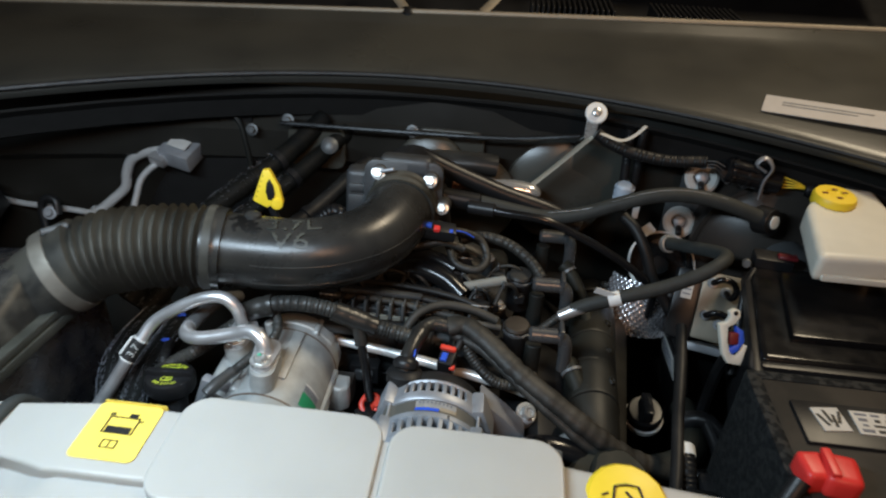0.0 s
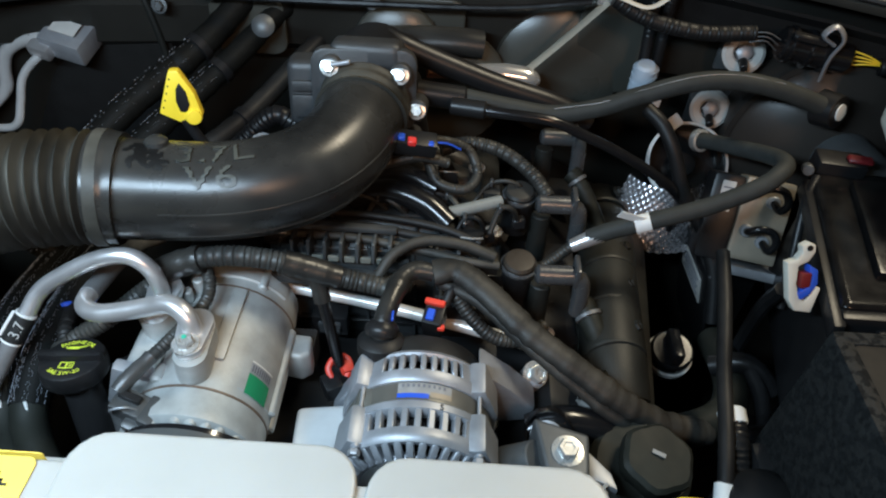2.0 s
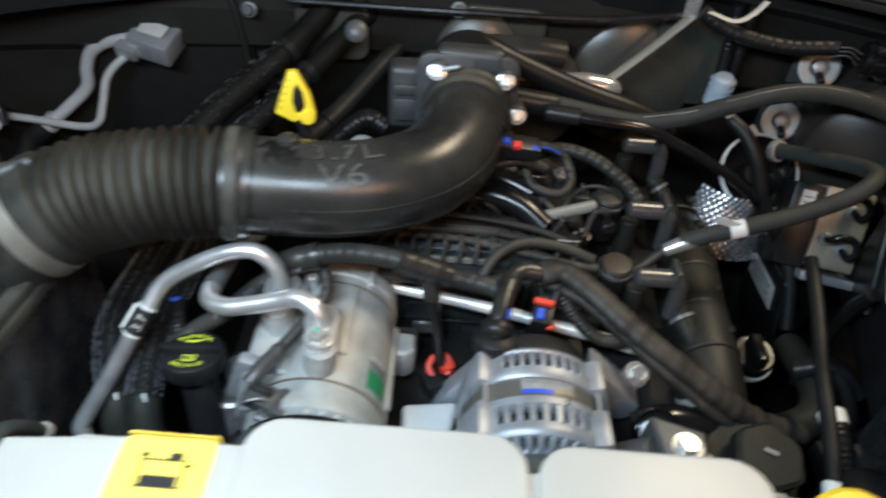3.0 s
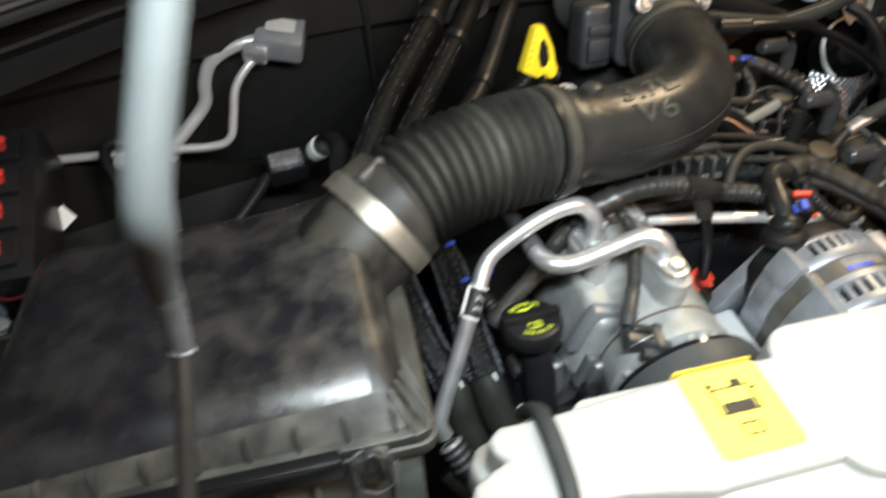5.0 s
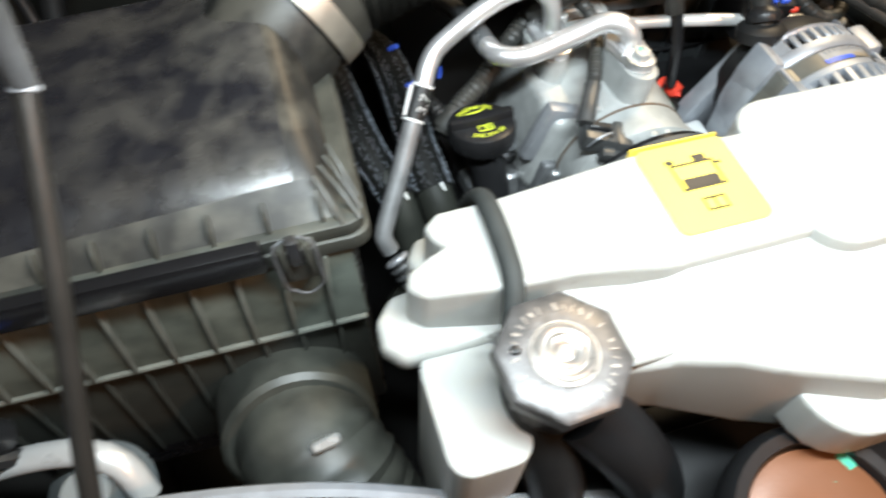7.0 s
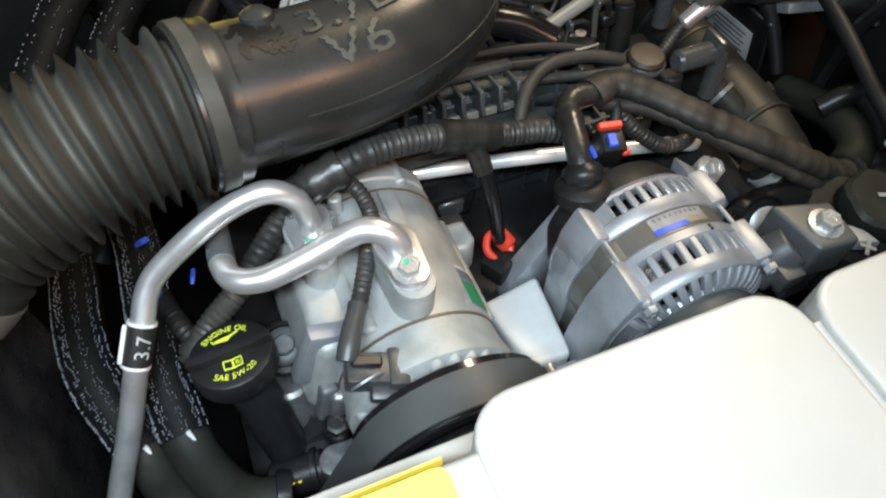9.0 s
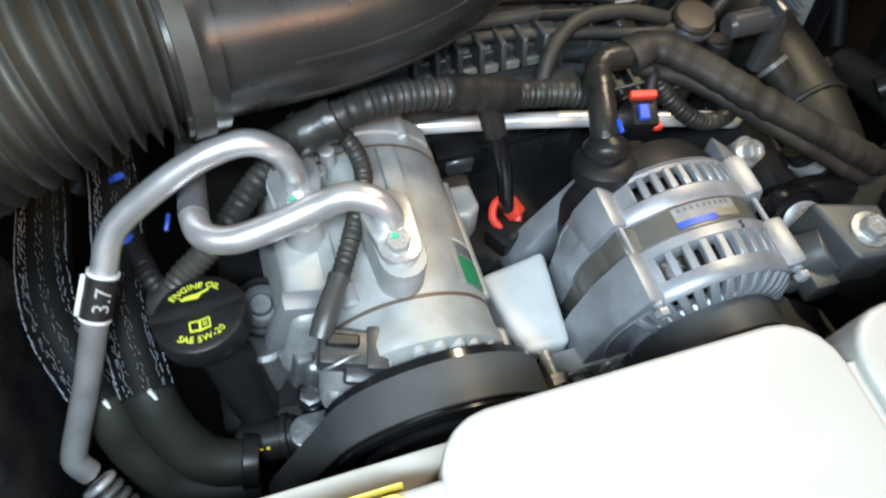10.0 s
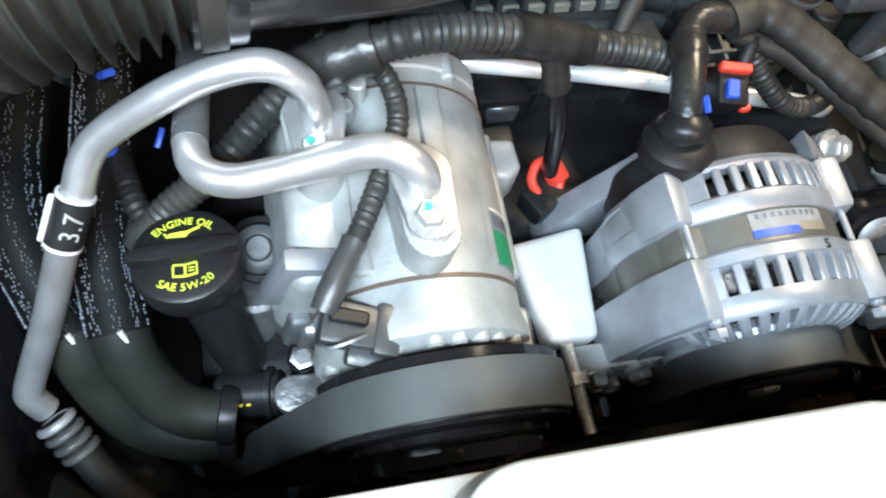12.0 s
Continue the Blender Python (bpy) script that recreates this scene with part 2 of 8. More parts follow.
def join(*bms):
    out = bmesh.new()
    for b in bms:
        me = bpy.data.meshes.new("joined")
        b.to_mesh(me)
        b.free()
        out.from_mesh(me)
        bpy.data.meshes.remove(me)
    return out


def moved(bm, m):
    bmesh.ops.transform(bm, matrix=m, verts=bm.verts)
    return bm


def box(c, s, bevel=0.003, segs=2, turn=(0, 0, 0), taper=(1, 1)):
    bm = bmesh.new()
    bmesh.ops.create_cube(bm, size=1)
    for v in bm.verts:
        k = v.co.z + 0.5
        v.co.x *= s[0] * (1 + (taper[0] - 1) * k)
        v.co.y *= s[1] * (1 + (taper[1] - 1) * k)
        v.co.z *= s[2]
    if bevel:
        bmesh.ops.bevel(bm, geom=bm.edges[:], offset=min(bevel, min(s) * 0.45), segments=segs, profile=0.6, affect="EDGES", clamp_overlap=True)
    return moved(bm, pose(*c, *turn))


def frame_to(axis):
    return Vector(axis).normalized().to_track_quat("Z", "Y").to_matrix().to_4x4()


def lathe(profile, at, axis=(0, 0, 1), seg=32, wobble=None):
    """Turns (radius, height) pairs round an axis."""
    bm = bmesh.new()
    rings = []
    for r, h in profile:
        if r < 1e-6:
            rings.append([bm.verts.new((0, 0, h))])
        else:
            ring = []
            for k in range(seg):
                a = 2 * math.pi * k / seg
                q = r * (wobble(k) if wobble else 1)
                ring.append(bm.verts.new((q * math.cos(a), q * math.sin(a), h)))
            rings.append(ring)
    for lo, hi in zip(rings, rings[1:]):
        for k in range(seg):
            j = (k + 1) % seg
            if len(lo) == 1 and len(hi) == 1:
                continue
            if len(lo) == 1:
                bm.faces.new((lo[0], hi[j], hi[k]))
            elif len(hi) == 1:
                bm.faces.new((lo[k], lo[j], hi[0]))
            else:
                bm.faces.new((lo[k], lo[j], hi[j], hi[k]))
    bmesh.ops.recalc_face_normals(bm, faces=bm.faces)
    return moved(bm, Matrix.Translation(at) @ frame_to(axis))


def rod(p0, p1, r, r1=None, bevel=0.001, seg=20):
    p0, p1 = Vector(p0), Vector(p1)
    h, r1 = (p1 - p0).length, r if r1 is None else r1
    e = min(bevel, r * 0.4, r1 * 0.4, h * 0.4)
    return lathe([(0, 0), (r - e, 0), (r, e), (r1, h - e), (r1 - e, h), (0, h)], p0, p1 - p0, seg)


def bolt_mesh(at, axis=(0, 0, 1), r=0.007, h=0.006, washer=True):
    at = Vector(at)
    n = Vector(axis).normalized()
    bms = [lathe([(0, 0), (r * 0.98, 0), (r, h * 0.15), (r, h * 0.8), (r * 0.85, h), (r * 0.55, h), (r * 0.5, h * 0.85), (0, h * 0.85)], at, n, 6)]
    if washer:
        bms.append(lathe([(0, -0.001), (r * 1.45, -0.001), (r * 1.45, 0.0012), (r * 0.9, 0.0018)], at, n, 20))
    return join(*bms)


def bend(points, step=0.005):
    """A smooth line through the points, at even steps."""
    p = [Vector(q) for q in points]
    p = [p[0] * 2 - p[1]] + p + [p[-1] * 2 - p[-2]]
    out = []
    for a, b, c, d in zip(p, p[1:], p[2:], p[3:]):
        n = max(2, int((c - b).length / step))
        for k in range(n):
            t = k / n
            out.append(0.5 * (2 * b + (c - a) * t + (2 * a - 5 * b + 4 * c - d) * t * t + (3 * b - a - 3 * c + d) * t ** 3))
    out.append(p[-2])
    return out


def tube(points, r, seg=14, step=0.005, swell=None, caps=True, smooth=True, flat=1.0):
    line = bend(points, step) if smooth else [Vector(q) for q in points]
    bm = bmesh.new()
    ahead = (line[1] - line[0]).normalized()
    side = ahead.orthogonal().normalized()
    if abs(ahead.z) < 0.95:
        side = ahead.cross(Vector((0, 0, 1))).normalized()
    rings, run, prev = [], 0.0, line[0]
    for k, q in enumerate(line):
        a = (line[min(k + 1, len(line) - 1)] - line[max(k - 1, 0)]).normalized()
        side = (side - a * side.dot(a)).normalized()
        up = side.cross(a)
        run += (q - prev).length
        prev = q
        w = r * (swell(run) if swell else 1.0)
        rings.append([bm.verts.new(q + side * (w * math.cos(t)) + up * (w * flat * math.sin(t))) for t in (2 * math.pi * j / seg for j in range(seg))])
    for lo, hi in zip(rings, rings[1:]):
        for j in range(seg):
            i = (j + 1) % seg
            bm.faces.new((lo[j], lo[i], hi[i], hi[j]))
    if caps:
        bm.faces.new(rings[0][::-1])
        bm.faces.new(rings[-1])
    bmesh.ops.recalc_face_normals(bm, faces=bm.faces)
    return bm


def ribbed(pitch, depth, duty=0.5):
    """A corrugated hose: the radius along its run."""
    return lambda s: 1.0 - depth * (0.5 - 0.5 * math.cos(2 * math.pi * s / pitch)) ** (2 * duty)


def taped(seed=0):
    return lambda s: 1.0 + 0.13 * noise.noise((s * 75, seed * 3.1, 0)) + 0.06 * noise.noise((s * 260, seed * 1.7, 4)) + 0.02 * math.sin(s * 420 + seed)


def slab(poly, h, bevel=0.002, m=None, segs=2):
    """A plate: a polygon in x, y, raised by h."""
    bm = bmesh.new()
    lo = [bm.verts.new((x, y, 0)) for x, y in poly]
    f = bm.faces.new(lo)
    up = bmesh.ops.extrude_face_region(bm, geom=[f])
    for v in [g for g in up["geom"] if isinstance(g, bmesh.types.BMVert)]:
        v.co.z += h
    bmesh.ops.recalc_face_normals(bm, faces=bm.faces)
    if bevel:
        bmesh.ops.bevel(bm, geom=bm.edges[:], offset=bevel, segments=segs, profile=0.6, affect="EDGES", clamp_overlap=True)
    return moved(bm, m) if m else bm


def rounded(x0, y0, x1, y1, r, n=5):
    out = []
    for cx, cy, a0 in ((x1 - r, y1 - r, 0), (x0 + r, y1 - r, 90), (x0 + r, y0 + r, 180), (x1 - r, y0 + r, 270)):
        for k in range(n + 1):
            a = radians(a0 + 90 * k / n)
            out.append((cx + r * math.cos(a), cy + r * math.sin(a)))
    return out


def pear(a, ra, b, rb, n=10):
    """The outline round two discs."""
    a, b = Vector(a), Vector(b)
    d = (b - a).normalized()
    t0 = math.atan2(d.y, d.x)
    out = [(b.x + rb * math.cos(t0 + radians(-90 + 180 * k / n)), b.y + rb * math.sin(t0 + radians(-90 + 180 * k / n))) for k in range(n + 1)]
    out += [(a.x + ra * math.cos(t0 + radians(90 + 180 * k / n)), a.y + ra * math.sin(t0 + radians(90 + 180 * k / n))) for k in range(n + 1)]
    return out


def letters(text, size, m, depth=0.0004, arc=0.0, spread=1.0):
    """Flat lettering in the x, y plane of m; arc: the radius on which it is bent (minus: hollow upwards)."""
    data = bpy.data.curves.new("lettering", "FONT")
    data.body, data.size, data.align_x, data.align_y, data.extrude, data.space_character = text, size, "CENTER", "CENTER", depth, spread
    data.resolution_u = 3
    ob = bpy.data.objects.new("lettering", data)
    me = bpy.data.meshes.new_from_object(ob)
    bm = bmesh.new()
    bm.from_mesh(me)
    bpy.data.objects.remove(ob)
    bpy.data.meshes.remove(me)
    if arc:
        for v in bm.verts:
            a = v.co.x / abs(arc)
            if arc > 0:
                v.co.x, v.co.y = (arc + v.co.y) * math.sin(a), (arc + v.co.y) * math.cos(a)
            else:
                v.co.x, v.co.y = (-arc - v.co.y) * math.sin(a), -(-arc - v.co.y) * math.cos(a)
    return moved(bm, m)


def dashes(points, r, rows, pitch=0.0021, spots=0.66):
    """Rows of short pale threads lying along a sleeve."""
    line = bend(points, pitch)
    rnd = random.Random(7)
    bm = bmesh.new()
    ahead = (line[1] - line[0]).normalized()
    side = ahead.cross(Vector((0, 0, 1))).normalized()
    for k in range(1, len(line) - 1):
        a = (line[k + 1] - line[k - 1]).normalized()
        side = (side - a * side.dot(a)).normalized()
        up = side.cross(a)
        for an in rows:
            if rnd.random() > spots:
                continue
            t = radians(an + rnd.uniform(-3, 3))
            n = side * math.cos(t) + up * math.sin(t)
            w = n.cross(a)
            h, e = pitch * rnd.uniform(0.25, 0.42), r * rnd.uniform(0.006, 0.013)
            c = line[k] + n * (r + 0.0002)
            top = [bm.verts.new(c + a * i + w * j + n * 0.0004) for i, j in ((-h, 0), (0, e), (h, 0), (0, -e))]
            low = [bm.verts.new(c + a * i * 1.2 + w * j * 1.6 - n * 0.0005) for i, j in ((-h, 0), (0, e), (h, 0), (0, -e))]
            bm.faces.new(top)
            for i in range(4):
                bm.faces.new((low[i], low[(i + 1) % 4], top[(i + 1) % 4], top[i]))
    bmesh.ops.recalc_face_normals(bm, faces=bm.faces)
    return bm


# ---- the setting: garage and car body ----
def sheet(rows, thick=0.0):
    """A surface through rows of points, with a back."""
    bm = bmesh.new()
    grid = [[bm.verts.new(p) for p in row] for row in rows]
    for a, b in zip(grid, grid[1:]):
        for k in range(len(a) - 1):
            bm.faces.new((a[k], a[k + 1], b[k + 1], b[k]))
    bmesh.ops.recalc_face_normals(bm, faces=bm.faces)
    if thick:
        bmesh.ops.solidify(bm, geom=bm.faces[:], thickness=thick)
    return bm


def build_garage():
    whole("floor", box((0, 0.8, -0.05), (8.2, 8.2, 0.1), 0), CONCRETE, "grey concrete garage floor", "floor", kind="structure")
    whole("ceiling", box((0, 0.8, 2.85), (8.2, 8.2, 0.1), 0), WALLPAINT, "plain garage ceiling", "ceiling", kind="structure")
    for name, c, s in (("wall_north", (0, 4.95, 1.4), (8.2, 0.1, 2.796)), ("wall_south", (0, -3.35, 1.4), (8.2, 0.1, 2.796)),
                       ("wall_east", (4.15, 0.8, 1.4), (0.1, 8.196, 2.796)), ("wall_west", (-4.15, 0.8, 1.4), (0.1, 8.196, 2.796))):
        whole(name, box(c, s, 0), WALLPAINT, "plain painted garage wall", "wall", kind="structure")


def lip(x):
    return 1.122 - 0.54 * (x + 0.03) ** 2


def back(x):
    return 1.31 - 0.03 * x * x


def build_cowl():
    cowl = thing("cowl", (0, 1.15, 1.2), "dusty dark plastic cowl below the windscreen", "cowl", kind="structure")
    xs = [-0.95 + 0.05 * k for k in range(39)]
    rows = []
    for u, dz in ((0.02, -0.018), (0.0, -0.008), (0.01, 0.0), (0.07, 0.003), (0.2, 0.004), (0.5, 0.0), (0.8, 0.0), (0.93, 0.0), (0.97, 0.008), (1.0, 0.008), (1.03, -0.004), (1.08, -0.05)):
        rows.append([(x, lip(x) + (back(x) - lip(x)) * u, 1.199 + (1.253 + 0.04 * x - 1.199) * u + dz) for x in xs])
    part("panel", sheet(rows), COWL, cowl, sharp=60)
    part("edge_seal", tube([(x, lip(x) - 0.001, 1.199) for x in xs[::2]], 0.0045, 8, 0.03), RUBBER, cowl, "black rubber edge seal")
    part("rear_trim", tube([(x, back(x) + 0.002, 1.262 + 0.04 * x) for x in xs[::2]], 0.005, 8, 0.03), TAN, cowl, "tan trim along the rear edge")
    part("trough", sheet([[(x, back(x) + dy, 1.205 + dz) for x in xs] for dy, dz in ((0.02, 0.0), (0.09, -0.01), (0.2, 0.02), (0.35, 0.08))]), BLACK, cowl, "black vented wiper trough")
    for k in range(16):
        for x0 in (0.10, 0.33):
            part("slat", box((x0 + 0.010 * k, 1.40, 1.252), (0.004, 0.10, 0.05), 0.0008, 1), BLACK, cowl)
    for x0, dx in ((-0.21, 0.085), (0.06, -0.06)):
        arm = thing("wiper_arm", (x0, lip(x0) + 0.25, 1.235), "tan-grey metal wiper arm lying on the cowl", "wiper arm", "wiper arms")
        part("arm", tube([(x0, lip(x0) + 0.38, 1.30), (x0 + dx * 0.5, lip(x0) + 0.30, 1.268), (x0 + dx, lip(x0) + 0.22, 1.250)], 0.011, 8, 0.02, flat=0.45), TAN, arm)
        part("pivot", lathe([(0, 0), (0.018, 0), (0.018, 0.016), (0.012, 0.022), (0, 0.022)], (x0 + dx, lip(x0) + 0.215, 1.24)), BLACK, arm)
    lab = whole("cowl_label", moved(slab(rounded(-0.085, -0.024, 0.085, 0.024, 0.003), 0.0008, 0), pose(0.530, 1.036, 1.2255, 13, -3, -22.5)), STICKER, "pale aged sticker on the cowl with faded print", "sticker")
    for k in range(2):
        part("print_line", moved(slab([(-0.06, -0.0012), (0.06 - 0.02 * k, -0.0012), (0.06 - 0.02 * k, 0.0012), (-0.06, 0.0012)], 0.0004, 0), pose(0.530, 1.036, 1.2263, 13, -3, -22.5) @ pose(0, 0.008 - 0.008 * k, 0.0006)), GRIME, lab)
    nut = thing("cowl_nut", (0.207, 1.05, 1.17), "white washer and nut on a metal tab under the cowl", "nut")
    part("washer", lathe([(0.006, 0), (0.016, 0), (0.017, 0.002), (0.015, 0.004), (0.007, 0.004)], (0.207, 1.055, 1.187), (0, -0.8, 0.6), 24), PAPER, nut)
    part("stud", lathe([(0, 0), (0.0075, 0), (0.0075, 0.007), (0.004, 0.009), (0, 0.009)], (0.207, 1.054, 1.188), (0, -0.8, 0.6), 6), STEEL, nut)
    part("tab", box((0.203, 1.05, 1.163), (0.018, 0.003, 0.03), 0.001, 1), STEEL, nut)
    wind = whole("windscreen", box((0, 1.86, 1.52), (1.6, 0.006, 0.75), 0.002, 1, (-62, 0, 0)), GLOSS, "dark windscreen behind the wiper trough", "windscreen", kind="structure")
    return wind


def build_firewall():
    fw = thing("firewall", (0, 1.15, 0.7), "black insulated firewall with pressed steps and a felt pad", "firewall", kind="structure")
    xs = [-0.95 + 0.1 * k for k in range(20)]
    part("panel", sheet([[(x, lip(x) * 0.35 + 0.742 + dy, z) for x in xs] for dy, z in ((0.02, 1.16), (0.015, 1.10), (-0.005, 1.085), (-0.005, 1.04), (0.02, 1.02), (0.04, 0.8), (0.0, 0.7), (-0.1, 0.45))], 0.006), PANEL, fw, sharp=25)
    part("upper_ledge", sheet([[(x, lip(x) + dy, z) for x in xs] for dy, z in ((0.01, 1.165), (0.03, 1.15), (0.035, 1.12), (0.06, 1.11))], 0.004), FELT, fw)
    pad = slab(rounded(-0.27, -0.14, 0.27, 0.15, 0.03), 0.02, 0.008, pose(-0.635, 1.118, 0.985, 90, 0, 3))
    part("insulation_pad", pad, FELT, fw, "black quilted insulation pad")
    part("pad_rim", tube([(-0.52, 1.10, 1.132), (-0.44, 1.10, 1.130), (-0.39, 1.10, 1.112), (-0.375, 1.10, 1.06), (-0.365, 1.10, 0.94)], 0.005, 8, 0.01), SHIELD, fw, "dusty bound edge of the pad")
    for x, y, z, r in ((0.02, 1.075, 1.0, 0.085), (-0.05, 1.085, 1.05, 0.06), (0.17, 1.10, 1.02, 0.09)):
        part("pressed_dome", lathe([(r, 0), (r * 0.97, 0.006), (r * 0.8, 0.013), (r * 0.4, 0.017), (0, 0.018)], (x, y + 0.014, z), (0, -1, 0.15), 28), OLIVE, fw)
    for x, w, h in ((-0.02, 0.12, 0.10), (0.24, 0.10, 0.13), (-0.25, 0.10, 0.08)):
        part("pressed_panel", slab(rounded(-w / 2, -h / 2, w / 2, h / 2, 0.02), 0.008, 0.006, pose(x, 1.118 - 0.1 * x * x, 1.065, 90, 0, -6 * x), 3), OLIVE, fw)
    part("seam_cable", tube([(-0.3, 1.072, 1.118), (-0.1, 1.07, 1.122), (0.08, 1.068, 1.128), (0.19, 1.06, 1.146)], 0.004, 8, 0.02), GLOSS, fw, "thin glossy cable along the seam")
    part("dark_duct", tube([(-0.06, 1.08, 1.070), (-0.02, 1.078, 1.074), (0.03, 1.078, 1.075), (0.064, 1.08, 1.072)], 0.022, 16, 0.01, flat=0.8), DUSTY, fw)
    for x, z in ((-0.354, 1.097), (-0.29, 1.12), (-0.08, 1.12)):
        part("clip", bolt_mesh((x, 1.082, z), (0, -1, 0.3), 0.007, 0.008), DULLCAST, fw)
    part("plug", lathe([(0, 0), (0.013, 0), (0.014, 0.006), (0.010, 0.01), (0, 0.012)], (-0.206, 1.03, 1.103), (0.1, -0.8, 0.6), 20), DULLCAST, fw, "round grey grommet")


def build_bay():
    for name, s, x0 in (("fender_west", -1, -0.78), ("fender_east", 1, 0.70)):
        f = thing(name, (x0, 0.6, 0.7), "dusty grey-brown inner fender rail with a dark apron", "fender", kind="structure")
        if s < 0:
            edge = [(-0.70, 0.1), (-0.757, 0.444), (-0.772, 0.52), (-0.802, 0.63), (-0.835, 0.751), (-0.868, 0.905), (-0.886, 1.0), (-0.90, 1.1)]
        else:
            edge = [(0.63, 0.1), (0.67, 0.41), (0.70, 0.567), (0.755, 0.86), (0.79, 1.1)]
        top = []
        for dx, z in ((0.003, 0.97), (0.0, 1.022), (0.008, 1.03), (0.035, 1.034), (0.042, 1.042), (0.10, 1.05), (0.13, 1.04), (0.2, 1.02), (0.24, 0.9)):
            top.append([(x + s * dx, y, z) for x, y in edge])
        part("rail", sheet(top), FENDER, f, sharp=30)
        part("apron", sheet([[(x + s * dx, y, z) for x, y in edge] for dx, z in ((0.012, 1.0), (0.02, 0.93), (-0.05, 0.75), (-0.08, 0.45))], 0.003), BODY, f)
        for y in (0.5, 0.72, 0.95) if s > 0 else ():
            (xa, ya), (xb, yb) = next((p, q) for p, q in zip(edge, edge[1:]) if p[1] <= y <= q[1])
            x = xa + (xb - xa) * (y - ya) / (yb - ya)
            part("bolt", bolt_mesh((x + s * 0.022, y, 1.034), (0, 0, 1), 0.007, 0.005), DULLCAST, f)
        part("seal", tube([(x + s * 0.055, y, 1.051) for x, y in edge], 0.007, 8, 0.02), RUBBER, f, "black rubber hood seal")
    tray = box((-0.03, 0.62, 0.44), (1.5, 1.25, 0.02), 0.004)
    whole("bay_tray", tray, BLACK, "black plastic undertray below the engine", "undertray", kind="structure")
    sup = thing("radiator_support", (-0.03, 0.30, 0.6), "black crossmember and radiator below the filler bottle", "crossmember", kind="structure")
    part("beam", box((-0.03, 0.31, 0.90), (1.38, 0.07, 0.06), 0.008), BLACK, sup)
    part("core", box((0.02, 0.36, 0.68), (0.72, 0.045, 0.36), 0.004), BLACK, sup)
    part("shroud", box((0.03, 0.43, 0.74), (0.64, 0.03, 0.26), 0.01), BLACK, sup)
    part("front_trim", tube([(-0.78, 0.40, 0.95), (-0.62, 0.388, 0.955), (-0.5, 0.366, 0.955), (-0.40, 0.33, 0.95), (-0.28, 0.28, 0.94)], 0.006, 8, 0.02), DULLALU, sup, "bright edged trim strip")
    part("grille_panel", sheet([[(x, 0.385 - 0.25 * max(0, x + 0.6) + dy, z) for x in (-0.8, -0.7, -0.6, -0.5, -0.4, -0.3)] for dy, z in ((0.0, 0.952), (-0.08, 0.94), (-0.14, 0.86))], 0.004), BLACK, sup)
    lampu = thing("headlamp_back", (-0.68, 0.42, 0.92), "silver-grey headlamp housing back with a blue adjuster", "headlamp")
    part("housing", tube([(-0.82, 0.446, 0.915), (-0.76, 0.442, 0.922), (-0.71, 0.442, 0.935), (-0.665, 0.437, 0.950), (-0.630, 0.428, 0.958), (-0.610, 0.416, 0.953), (-0.602, 0.400, 0.93)], 0.009, 14, 0.008, flat=0.7), SATINALU, lampu, "bright rim of the lamp housing")
    part("socket", lathe([(0, 0), (0.014, 0.0), (0.022, -0.02), (0.034, -0.045), (0, -0.05)], (-0.632, 0.405, 0.952), (0.1, -0.3, 1), 24), INNER, lampu, "grey cone behind the lamp")
    part("cover", rod((-0.76, 0.425, 0.90), (-0.755, 0.415, 0.93), 0.02), INNER, lampu)
    part("adjuster", box((-0.691, 0.440, 0.962), (0.018, 0.012, 0.014), 0.002, 1, (20, 10, 30)), BLUE, lampu, "blue adjuster wheel")
    part("adjuster_body", lathe([(0, 0), (0.011, 0), (0.012, 0.004), (0.010, 0.016), (0, 0.018)], (-0.676, 0.452, 0.958), (-0.5, -0.3, 0.8), 16), BLACK, lampu)
    part("bracket", tube([(-0.70, 0.44, 0.93), (-0.69, 0.435, 0.96), (-0.67, 0.44, 0.95)], 0.006, 8), BLACK, lampu)


